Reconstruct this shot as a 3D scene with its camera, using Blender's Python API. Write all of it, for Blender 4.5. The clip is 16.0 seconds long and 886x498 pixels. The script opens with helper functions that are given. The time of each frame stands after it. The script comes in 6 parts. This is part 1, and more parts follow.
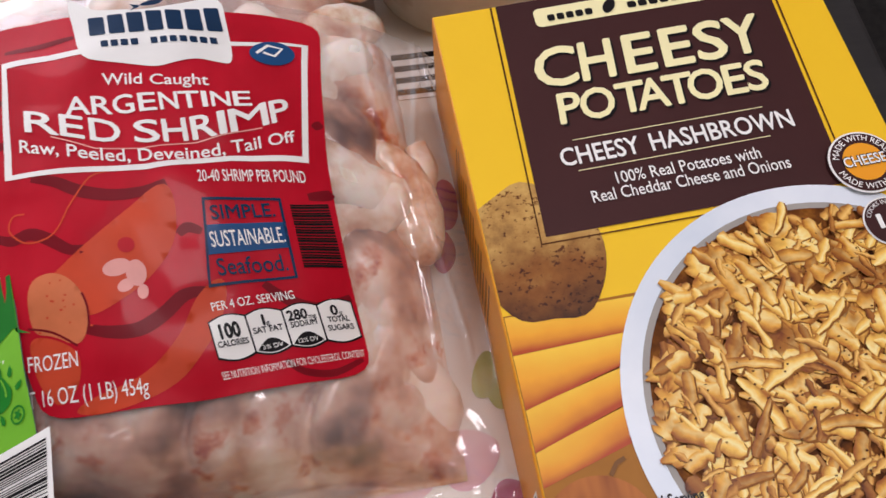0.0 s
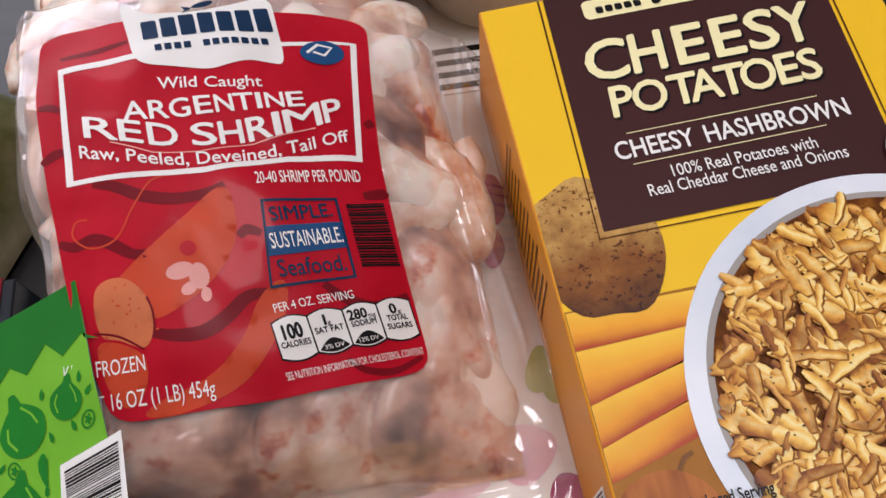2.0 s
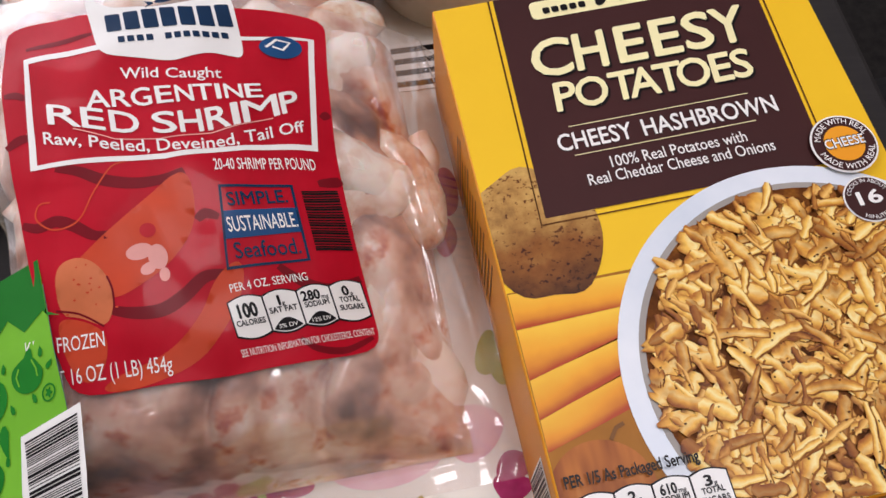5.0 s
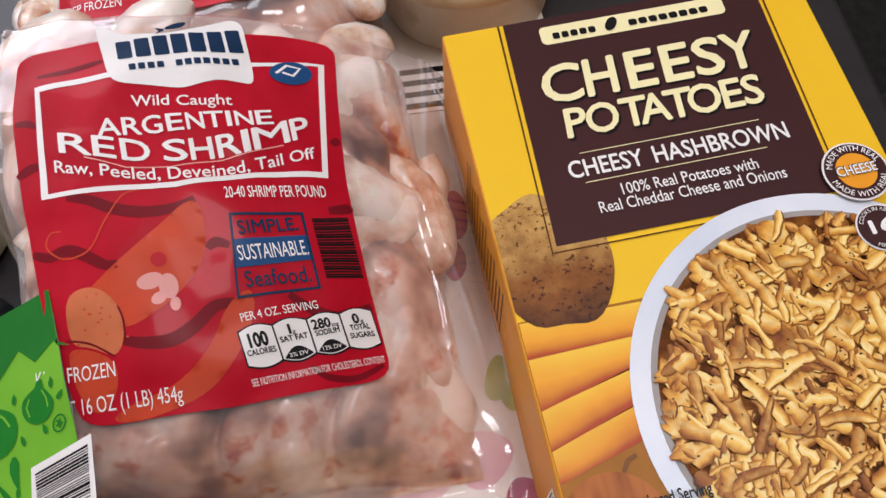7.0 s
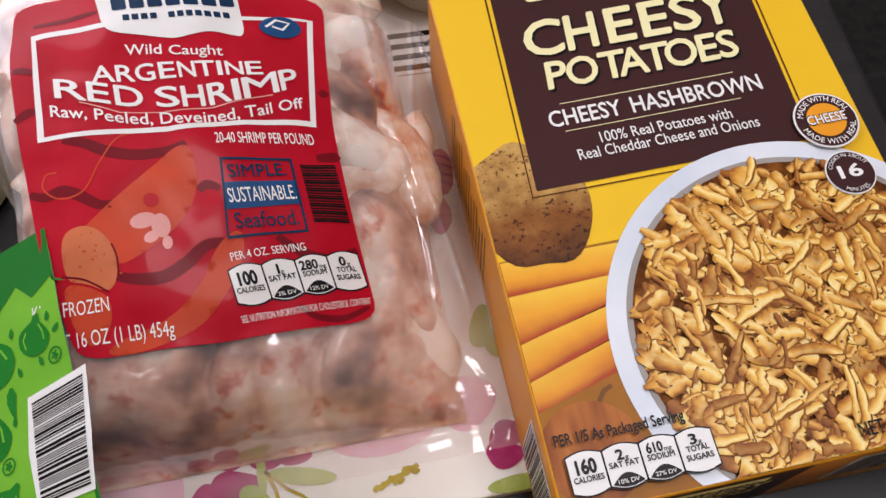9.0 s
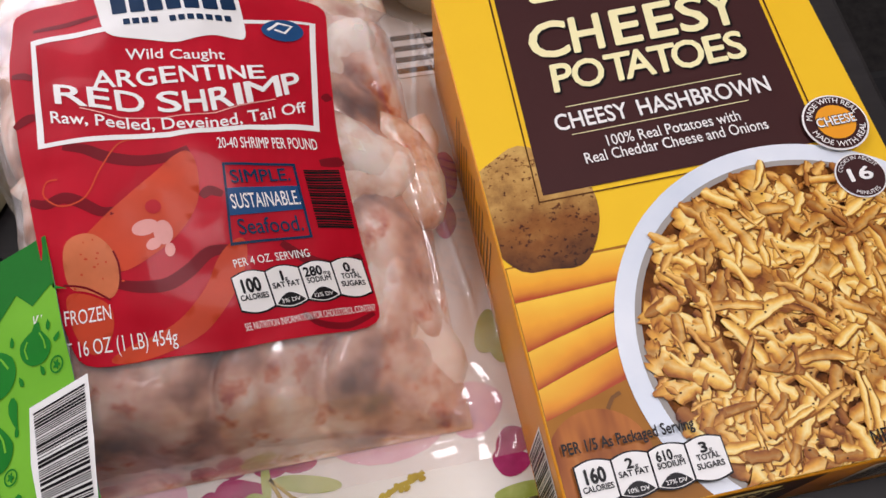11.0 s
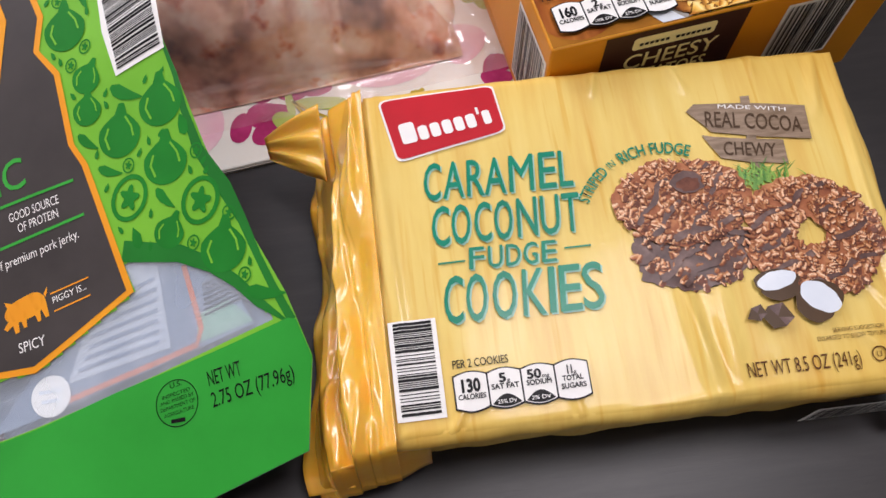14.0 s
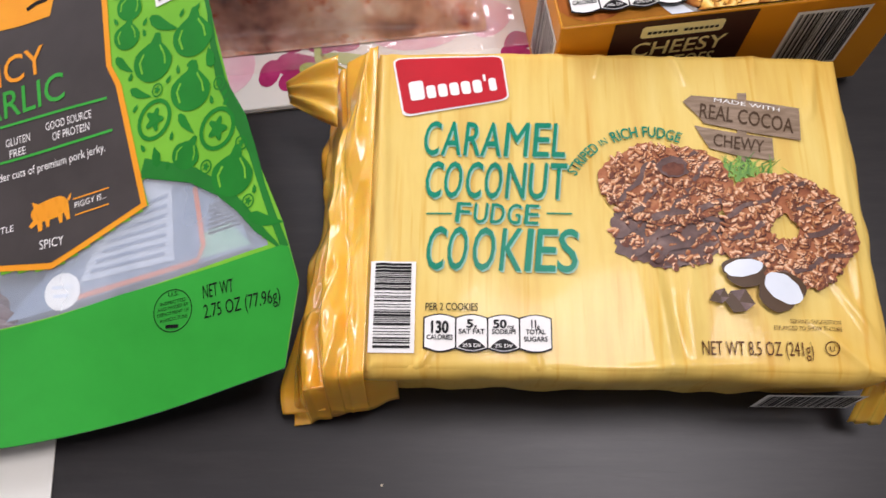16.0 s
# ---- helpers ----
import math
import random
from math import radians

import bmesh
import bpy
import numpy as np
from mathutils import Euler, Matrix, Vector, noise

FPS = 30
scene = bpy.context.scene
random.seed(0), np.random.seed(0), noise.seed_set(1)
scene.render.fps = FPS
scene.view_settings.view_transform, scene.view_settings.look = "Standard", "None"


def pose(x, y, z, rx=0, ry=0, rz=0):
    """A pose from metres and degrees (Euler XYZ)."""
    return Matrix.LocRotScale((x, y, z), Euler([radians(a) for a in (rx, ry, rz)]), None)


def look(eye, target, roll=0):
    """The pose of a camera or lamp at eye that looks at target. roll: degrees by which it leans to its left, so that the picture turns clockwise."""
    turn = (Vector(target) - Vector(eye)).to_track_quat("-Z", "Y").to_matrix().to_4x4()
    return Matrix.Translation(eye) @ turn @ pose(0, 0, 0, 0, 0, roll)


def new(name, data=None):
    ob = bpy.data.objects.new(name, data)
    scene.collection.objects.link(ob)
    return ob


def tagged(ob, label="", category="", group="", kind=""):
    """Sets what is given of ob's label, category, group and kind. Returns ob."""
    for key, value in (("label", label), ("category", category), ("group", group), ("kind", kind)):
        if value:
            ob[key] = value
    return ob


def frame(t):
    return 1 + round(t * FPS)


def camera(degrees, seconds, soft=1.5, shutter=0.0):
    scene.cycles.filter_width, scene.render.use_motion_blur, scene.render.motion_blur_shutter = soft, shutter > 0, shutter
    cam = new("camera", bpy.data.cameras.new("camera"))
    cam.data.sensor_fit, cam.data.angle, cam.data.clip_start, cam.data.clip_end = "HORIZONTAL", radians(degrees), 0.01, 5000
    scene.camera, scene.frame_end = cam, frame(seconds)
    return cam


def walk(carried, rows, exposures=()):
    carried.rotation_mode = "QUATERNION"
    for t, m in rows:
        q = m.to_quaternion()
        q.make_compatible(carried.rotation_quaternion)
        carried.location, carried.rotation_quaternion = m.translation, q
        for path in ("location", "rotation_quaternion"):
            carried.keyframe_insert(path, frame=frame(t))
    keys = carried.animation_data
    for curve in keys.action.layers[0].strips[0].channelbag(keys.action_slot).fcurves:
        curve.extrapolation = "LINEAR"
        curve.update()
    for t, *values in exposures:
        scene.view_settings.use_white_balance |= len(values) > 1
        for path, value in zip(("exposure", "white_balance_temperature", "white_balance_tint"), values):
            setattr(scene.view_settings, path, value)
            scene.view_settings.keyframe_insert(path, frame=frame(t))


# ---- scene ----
cam = camera(56.3, 16.0, shutter=0.5)
PATH = [
    (0, (0.008, 0.022, 0.29), (-0.02, 0.887, -1.513), -4.1),
    (0.5, (0.0, 0.018, 0.294), (-0.027, 0.891, -1.506), -4.0),
    (1, (-0.007, 0.019, 0.293), (-0.046, 0.895, -1.504), -4.7),
    (1.5, (-0.007, 0.021, 0.293), (-0.055, 0.887, -1.509), -5.7),
    (2, (-0.006, 0.025, 0.292), (-0.064, 0.865, -1.522), -7.1),
    (2.5, (0.0, 0.025, 0.289), (-0.038, 0.853, -1.531), -5.5),
    (3, (0.004, 0.017, 0.288), (0.008, 0.85, -1.53), -1.8),
    (3.5, (0.006, 0.011, 0.292), (0.021, 0.845, -1.526), -1.4),
    (4, (0.005, 0.011, 0.299), (0.014, 0.865, -1.51), -2.4),
    (4.2, (0.002, 0.012, 0.301), (0.009, 0.868, -1.507), -2.6),
    (6.5, (0.003, 0.012, 0.299), (-0.001, 0.875, -1.505), -3.7),
    (7, (0.0, 0.019, 0.303), (-0.004, 0.888, -1.498), -3.4),
    (7.5, (0.0, 0.018, 0.3), (-0.011, 0.888, -1.501), -3.8),
    (8, (0.003, 0.007, 0.297), (-0.005, 0.873, -1.506), -3.5),
    (8.5, (0.003, 0.0, 0.3), (0.005, 0.864, -1.504), -2.9),
    (9, (0.003, -0.002, 0.303), (0.009, 0.868, -1.499), -2.8),
    (11.5, (0.0, 0.002, 0.301), (0.002, 0.865, -1.503), -3.3),
    (12, (-0.014, -0.033, 0.301), (-0.025, 0.82, -1.508), -3.6),
    (12.5, (-0.018, -0.078, 0.299), (-0.023, 0.758, -1.518), -3.2),
    (13, (-0.021, -0.116, 0.3), (0.022, 0.689, -1.531), -1.7),
    (13.5, (-0.024, -0.136, 0.301), (0.05, 0.656, -1.534), -0.9),
    (14, (-0.027, -0.142, 0.294), (0.078, 0.654, -1.537), 0.4),
    (14.5, (-0.024, -0.145, 0.3), (0.083, 0.661, -1.528), 1.4),
    (15, (-0.006, -0.153, 0.305), (0.079, 0.654, -1.523), 2.4),
    (15.5, (-0.009, -0.159, 0.306), (0.041, 0.64, -1.527), 2.4),
    (16, (-0.009, -0.164, 0.305), (-0.01, 0.626, -1.532), 0.6),
]
EXPOSURES = [(0, -0.06), (4, 0.0), (11.3, 0.02), (12, -0.10), (12.5, 0.02), (13.5, 0.22), (14.5, 0.32), (15.5, 0.4), (16, 0.4)]
walk(cam, [(t, look(eye, target, roll)) for t, eye, target, roll in PATH], EXPOSURES)

# ---- world and light ----
world = bpy.data.worlds.new("sky")
scene.world = world
world.use_nodes = True
wn = world.node_tree.nodes
sky = wn.new("ShaderNodeTexSky")
sky.sky_type, sky.sun_disc, sky.sun_elevation, sky.sun_rotation = "NISHITA", False, radians(40), radians(20)
world.node_tree.links.new(sky.outputs[0], wn["Background"].inputs[0])
wn["Background"].inputs[1].default_value = 0.10


def window_lamp(name, m, w, h, power, tint):
    lamp = bpy.data.lights.new(name, "AREA")
    lamp.shape, lamp.size, lamp.size_y, lamp.energy, lamp.color = "RECTANGLE", w, h, power, tint
    ob = new(name, lamp)
    ob.matrix_world = m
    return ob


window_lamp("window_daylight", look((-1.05, 1.13, 1.0), (-1.05, 0.0, 0.98)), 1.45, 1.12, 23.5, (0.91, 0.89, 1.0))
window_lamp("ceiling_lamp", look((0.40, 0.16, 1.70), (0.16, 0.10, 0.0)), 0.62, 0.62, 13.2, (1.0, 0.935, 0.99))


# ---- materials ----
def C(h):
    """Linear colour from a hex value."""
    v = [int(h[i:i + 2], 16) / 255 for i in (0, 2, 4)]
    return tuple(c / 12.92 if c <= 0.04045 else ((c + 0.055) / 1.055) ** 2.4 for c in v)


def principled(name):
    m = bpy.data.materials.new(name)
    m.use_nodes = True
    return m, m.node_tree, m.node_tree.nodes["Principled BSDF"]


def node(nt, kind, **inputs):
    n = nt.nodes.new(kind)
    for key, value in inputs.items():
        n.inputs[key.replace("_", " ")].default_value = value
    return n


def coords(nt, scale=(1, 1, 1), rot=(0, 0, 0)):
    tc = nt.nodes.new("ShaderNodeTexCoord")
    mp = nt.nodes.new("ShaderNodeMapping")
    mp.inputs["Scale"].default_value, mp.inputs["Rotation"].default_value = scale, rot
    nt.links.new(tc.outputs["Object"], mp.inputs["Vector"])
    return mp.outputs[0]


def ramp(nt, fac, stops):
    r = nt.nodes.new("ShaderNodeValToRGB")
    el = r.color_ramp.elements
    while len(el) < len(stops):
        el.new(0.5)
    for e, (p, c) in zip(el, stops):
        e.position, e.color = p, (*c, 1)
    nt.links.new(fac, r.inputs[0])
    return r.outputs[0]


def noise_fac(nt, vec, scale, detail=4, rough=0.55):
    n = node(nt, "ShaderNodeTexNoise", Scale=scale, Detail=detail, Roughness=rough)
    nt.links.new(vec, n.inputs["Vector"])
    return n.outputs["Fac"]


def crinkle(nt, vec, scale, fold=0.4):
    """Height of crumpled plastic: soft waves with sharp facets in them."""
    cell = node(nt, "ShaderNodeTexVoronoi", Scale=scale * 1.5)
    warp = nt.nodes.new("ShaderNodeVectorMath")
    warp.operation = "ADD"
    wav = node(nt, "ShaderNodeTexNoise", Scale=scale * 0.8, Detail=2.0)
    amp = nt.nodes.new("ShaderNodeVectorMath")
    amp.operation = "SCALE"
    amp.inputs["Scale"].default_value = 1.2 / scale
    nt.links.new(vec, wav.inputs["Vector"])
    nt.links.new(wav.outputs["Color"], amp.inputs[0])
    nt.links.new(vec, warp.inputs[0])
    nt.links.new(amp.outputs[0], warp.inputs[1])
    nt.links.new(warp.outputs[0], cell.inputs["Vector"])
    both = node(nt, "ShaderNodeMath")
    both.operation = "MULTIPLY_ADD"
    nt.links.new(cell.outputs["Distance"], both.inputs[0])
    both.inputs[1].default_value = fold
    nt.links.new(noise_fac(nt, vec, scale, 3), both.inputs[2])
    return both.outputs[0]


def bumped(nt, bsdf, height, strength, distance):
    b = node(nt, "ShaderNodeBump", Strength=strength, Distance=distance)
    nt.links.new(height, b.inputs["Height"])
    nt.links.new(b.outputs[0], bsdf.inputs["Normal"])
    return b


def ink(name, hexa, rough=0.35, vary=0.10, scale=60, coat=0.0, bump=0.0, bscale=140):
    """Printed or painted colour with slight unevenness."""
    m, nt, b = principled(name)
    v = coords(nt)
    c = C(hexa)
    lo, hi = tuple(x * (1 - vary) for x in c), tuple(min(1, x * (1 + vary)) for x in c)
    nt.links.new(ramp(nt, noise_fac(nt, v, scale), [(0.3, lo), (0.7, hi)]), b.inputs["Base Color"])
    b.inputs["Roughness"].default_value = rough
    b.inputs["Specular IOR Level"].default_value = 0.16
    b.inputs["Coat Weight"].default_value, b.inputs["Coat Roughness"].default_value = coat * 0.3, 0.12
    if bump:
        bumped(nt, b, noise_fac(nt, v, bscale, 3), bump, 0.002)
    return m


def island(name, stops, rough=0.45, mottle=900, amount=0.35):
    """Colour that differs from piece to piece of one mesh, with a fine mottle."""
    m, nt, b = principled(name)
    g = nt.nodes.new("ShaderNodeNewGeometry")
    mixn = node(nt, "ShaderNodeMath")
    mixn.operation = "MULTIPLY_ADD"
    nt.links.new(noise_fac(nt, coords(nt), mottle, 3), mixn.inputs[0])
    mixn.inputs[1].default_value = amount
    sub = node(nt, "ShaderNodeMath")
    sub.operation = "SUBTRACT"
    sub.inputs[1].default_value = amount / 2
    nt.links.new(g.outputs["Random Per Island"], sub.inputs[0])
    nt.links.new(sub.outputs[0], mixn.inputs[2])
    nt.links.new(ramp(nt, mixn.outputs[0], stops), b.inputs["Base Color"])
    b.inputs["Roughness"].default_value = rough
    return m


def patchy(name, stops, scale, rough=0.5, detail=6, bump=0.0, bscale=None, stretch=(1, 1, 1), coat=0.0, spec=0.3, bdist=0.002):
    """Colour that wanders through several tones with a noise."""
    m, nt, b = principled(name)
    v = coords(nt, stretch)
    f = noise_fac(nt, v, scale, detail)
    nt.links.new(ramp(nt, f, stops), b.inputs["Base Color"])
    b.inputs["Roughness"].default_value = rough
    b.inputs["Coat Weight"].default_value = coat * 0.4
    b.inputs["Coat Roughness"].default_value = 0.1
    b.inputs["Specular IOR Level"].default_value = spec
    if bump:
        bumped(nt, b, noise_fac(nt, v, bscale or scale * 3, 4), bump, bdist)
    return m


def clear_film(name, haze=0.12, tint=(1, 1, 1), rough=0.12, bump=0.5, bscale=45, low=0.3, high=2.4, fold=0.35, milk=(0.87, 0.79, 0.76)):
    """Thin clear plastic: lets the light through, shines at its wrinkles."""
    m = bpy.data.materials.new(name)
    m.use_nodes = True
    nt = m.node_tree
    nt.nodes.clear()
    out = nt.nodes.new("ShaderNodeOutputMaterial")
    tr = node(nt, "ShaderNodeBsdfTransparent", Color=(*tint, 1))
    gl = node(nt, "ShaderNodeBsdfGlossy", Color=(1, 1, 1, 1), Roughness=rough)
    df = node(nt, "ShaderNodeBsdfDiffuse", Color=(*milk, 1))
    v = coords(nt)
    n1 = node(nt, "ShaderNodeBump", Strength=bump, Distance=0.004)
    nt.links.new(crinkle(nt, v, bscale, fold), n1.inputs["Height"])
    lw = node(nt, "ShaderNodeLayerWeight", Blend=0.5)
    nt.links.new(n1.outputs[0], lw.inputs["Normal"])
    fr = nt.nodes.new("ShaderNodeMapRange")
    fr.inputs["To Min"].default_value, fr.inputs["To Max"].default_value = 0.07, 0.85
    pw = nt.nodes.new("ShaderNodeMath")
    pw.operation = "POWER"
    pw.inputs[1].default_value = 3.0
    nt.links.new(lw.outputs["Facing"], pw.inputs[0])
    nt.links.new(pw.outputs[0], fr.inputs["Value"])
    nt.links.new(n1.outputs[0], gl.inputs["Normal"])
    a = node(nt, "ShaderNodeMixShader")
    hz = node(nt, "ShaderNodeMapRange", From_Min=0.36, From_Max=0.68, To_Min=haze * low, To_Max=haze * high)
    nt.links.new(noise_fac(nt, v, bscale * 0.9, 3), hz.inputs[0])
    nt.links.new(hz.outputs[0], a.inputs[0])
    nt.links.new(tr.outputs[0], a.inputs[1])
    nt.links.new(df.outputs[0], a.inputs[2])
    mx = node(nt, "ShaderNodeMixShader")
    nt.links.new(fr.outputs[0], mx.inputs[0])
    nt.links.new(a.outputs[0], mx.inputs[1])
    nt.links.new(gl.outputs[0], mx.inputs[2])
    nt.links.new(mx.outputs[0], out.inputs["Surface"])
    return m


def wood_table(name):
    m, nt, b = principled(name)
    v = coords(nt, (1.0, 7.0, 1.0), (0, 0, radians(-6)))
    f = noise_fac(nt, v, 26, 8, 0.65)
    nt.links.new(ramp(nt, f, [(0.25, (0.008, 0.0066, 0.0070)), (0.5, (0.015, 0.0122, 0.0126)), (0.8, (0.027, 0.022, 0.022))]), b.inputs["Base Color"])
    pores = noise_fac(nt, coords(nt, (0.35, 5.0, 1.0), (0, 0, radians(-6))), 190, 2, 0.4)
    hgt = ramp(nt, pores, [(0.30, (0, 0, 0)), (0.36, (1, 1, 1))])
    bumped(nt, b, hgt, 0.10, 0.0004)
    b.inputs["Roughness"].default_value = 0.44
    b.inputs["Specular IOR Level"].default_value = 0.4
    b.inputs["Coat Weight"].default_value, b.inputs["Coat Roughness"].default_value = 0.14, 0.3
    return m


def pack_film(name, stops, grain, coat=0.2, rim=None):
    """Glossy printed plastic with long drawn wood streaks and wrinkles."""
    m, nt, b = principled(name)
    v = coords(nt, (5.5, 0.55, 1.0))
    wv = noise_fac(nt, v, grain, 5, 0.6)
    base = ramp(nt, wv, stops)
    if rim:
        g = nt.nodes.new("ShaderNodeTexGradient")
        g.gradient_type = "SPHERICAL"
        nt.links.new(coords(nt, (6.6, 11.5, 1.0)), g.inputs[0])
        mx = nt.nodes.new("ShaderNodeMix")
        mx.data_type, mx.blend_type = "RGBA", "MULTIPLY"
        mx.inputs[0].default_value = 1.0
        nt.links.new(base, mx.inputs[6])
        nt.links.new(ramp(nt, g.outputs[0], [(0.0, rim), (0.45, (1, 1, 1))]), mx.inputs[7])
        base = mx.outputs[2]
    fine = noise_fac(nt, coords(nt, (6.0, 0.30, 1.0), (0, 0, radians(-7))), 60, 3, 0.5)
    vein = nt.nodes.new("ShaderNodeMix")
    vein.data_type, vein.blend_type = "RGBA", "MULTIPLY"
    vein.inputs[0].default_value = 1.0
    nt.links.new(base, vein.inputs[6])
    nt.links.new(ramp(nt, fine, [(0.30, (0.93, 0.82, 0.62)), (0.42, (1, 1, 1))]), vein.inputs[7])
    nt.links.new(vein.outputs[2], b.inputs["Base Color"])
    bumped(nt, b, noise_fac(nt, coords(nt, (1.5, 0.6, 1)), 38, 3), 0.22, 0.004)
    b.inputs["Roughness"].default_value = 0.42
    b.inputs["Specular IOR Level"].default_value = 0.22
    b.inputs["Coat Weight"].default_value, b.inputs["Coat Roughness"].default_value = coat, 0.10
    return m


M = {}
M["table"] = wood_table("espresso_wood")
M["white"] = ink("white_ink", "F6F3EE", 0.4, 0.03)
M["black"] = ink("black_ink", "171416", 0.4, 0.1)
M["cream"] = ink("cream_ink", "FBF0B8", 0.4, 0.04)
M["choc"] = patchy("chocolate_brown_print", [(0.3, C("381E1E")), (0.7, C("452423"))], 9, 0.42, bump=0.03, bscale=500, spec=0.18)
M["brownline"] = ink("brown_line_ink", "5A3413", 0.4)
M["boxyellow"] = patchy("yellow_carton_print", [(0.3, C("F3BE22")), (0.7, C("F9C92A"))], 7, 0.42, bump=0.03, bscale=600, spec=0.2)
M["boxside"] = patchy("orange_carton_print", [(0.3, C("D98A12")), (0.7, C("E3971A"))], 12, 0.42, bump=0.04, bscale=600, coat=0.2)
M["red"] = patchy("red_bag_print", [(0.35, C("B40A22")), (0.65, C("C8142C"))], 25, 0.42, bump=0.40, bscale=30, coat=0.30, spec=0.12, stretch=(1.6, 0.7, 1))
for shader in M["red"].node_tree.nodes:
    if shader.type == "BUMP":
        M["red"].node_tree.links.new(crinkle(M["red"].node_tree, coords(M["red"].node_tree), 34, 0.45), shader.inputs["Height"])
M["redgraph"] = ink("deep_red_print", "7A0A1A", 0.42, 0.1, coat=0.12)
M["orangeshrimp"] = ink("orange_print", "CE4A2C", 0.42, 0.12, 40, coat=0.12)
M["peach"] = ink("peach_print", "D8784E", 0.42, 0.12, 60, coat=0.12)
M["pinkprint"] = ink("pale_pink_print", "F0A9A0", 0.42, 0.12, 60, coat=0.12)
M["blue"] = ink("blue_print", "1F4C7C", 0.42, 0.1, coat=0.12)
M["navy"] = ink("navy_print", "14304F", 0.42, 0.1, coat=0.12)
M["magenta"] = patchy("magenta_watercolour", [(0.3, C("8F1650")), (0.55, C("B02368")), (0.8, C("C94A86"))], 90, 0.5, 5)
M["leafgreen"] = patchy("green_watercolour", [(0.3, C("93A63C")), (0.7, C("C5CE7E"))], 90, 0.5)
M["olive"] = patchy("olive_watercolour", [(0.3, C("A48A1D")), (0.7, C("CDB84A"))], 120, 0.5)
M["palepink"] = patchy("pale_pink_watercolour", [(0.3, C("E8B4C4")), (0.7, C("F3D6DA"))], 60, 0.5)
M["mat"] = patchy("white_laminate", [(0.3, C("E9E6DC")), (0.7, C("F3F1EA"))], 14, 0.35, bump=0.05, bscale=300, coat=0.3)
M["matedge"] = ink("grey_board_edge", "8F8B84", 0.6)
# Pouch green with the top seal's shade put into it; side bands share it.
M["green"] = patchy("shaded_green_pouch_print", [(0.3, C("176E20")), (0.7, C("1F8028"))], 22, 0.42, bump=0.25, bscale=28)
M["lime"] = patchy("lime_pouch_print", [(0.3, C("6DB32B")), (0.7, C("80C437"))], 22, 0.42, bump=0.2, bscale=28)
M["vegdark"] = ink("dark_green_print", "22802A", 0.42, 0.1)
M["charcoal"] = patchy("charcoal_pouch_print", [(0.3, C("3B3533")), (0.7, C("494240"))], 30, 0.45, bump=0.2, bscale=28)
M["orange"] = patchy("orange_pouch_print", [(0.3, C("EE961A")), (0.7, C("F6A524"))], 30, 0.42, bump=0.2, bscale=28)
M["textgreen"] = ink("text_green_ink", "3DA53F", 0.42)
M["teal"] = ink("teal_ink", "11866A", 0.3, 0.08, coat=0.5)
M["paleteal"] = ink("pale_teal_ink", "9CCBBB", 0.3, 0.08, coat=0.5)
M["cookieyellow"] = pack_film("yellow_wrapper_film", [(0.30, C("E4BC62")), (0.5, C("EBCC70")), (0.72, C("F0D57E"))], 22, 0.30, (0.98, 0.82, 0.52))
M["cookieorange"] = patchy("orange_wrapper_film", [(0.3, C("FAB236")), (0.55, C("FDC24A")), (0.8, C("FFD574"))], 26, 0.24, 3, bump=0.16, bscale=70, coat=2.4, spec=0.5)
for shader in M["cookieorange"].node_tree.nodes:
    if shader.type == "BSDF_PRINCIPLED":
        shader.inputs["Subsurface Weight"].default_value = 0.5
        shader.inputs["Subsurface Radius"].default_value = (0.010, 0.006, 0.002)
M["labelred"] = ink("red_label_ink", "C42A34", 0.28, 0.06, coat=0.6)
M["bark"] = patchy("weathered_sign_print", [(0.3, C("7B6650")), (0.7, C("A58E78"))], 120, 0.35, stretch=(1, 6, 1), coat=0.5)
M["barkline"] = ink("sign_shade_ink", "54402F", 0.35)
M["potatobrown"] = ink("onion_stem_ink", "7A4E22", 0.4)


def potato_print():
    m, nt, b = principled("potato_skin_print")
    v = coords(nt)
    skin = ramp(nt, noise_fac(nt, v, 70, 7, 0.65), [(0.3, C("7C5228")), (0.45, C("B98A48")), (0.6, C("D3A85E")), (0.8, C("E0BE7A"))])
    specks = ramp(nt, noise_fac(nt, v, 620, 2, 0.5), [(0.30, C("8A6236")), (0.40, (1, 1, 1))])
    sep = nt.nodes.new("ShaderNodeSeparateXYZ")
    nt.links.new(v, sep.inputs[0])
    wave = node(nt, "ShaderNodeMath")
    wave.operation = "MULTIPLY_ADD"
    nt.links.new(noise_fac(nt, v, 60, 3), wave.inputs[0])
    wave.inputs[1].default_value = 0.03
    nt.links.new(sep.outputs[1], wave.inputs[2])
    band_map = node(nt, "ShaderNodeMapRange", From_Min=0.088, From_Max=0.130)
    nt.links.new(wave.outputs[0], band_map.inputs[0])
    belly = ramp(nt, band_map.outputs[0], [(0.0, C("4A3226")), (0.45, C("B08A68")), (0.8, (1, 1, 1))])
    prev = skin
    for other in (specks, belly):
        mx = nt.nodes.new("ShaderNodeMix")
        mx.data_type, mx.blend_type = "RGBA", "MULTIPLY"
        mx.inputs[0].default_value = 1.0
        nt.links.new(prev, mx.inputs[6])
        nt.links.new(other, mx.inputs[7])
        prev = mx.outputs[2]
    nt.links.new(prev, b.inputs["Base Color"])
    b.inputs["Roughness"].default_value, b.inputs["Specular IOR Level"].default_value = 0.42, 0.25
    return m


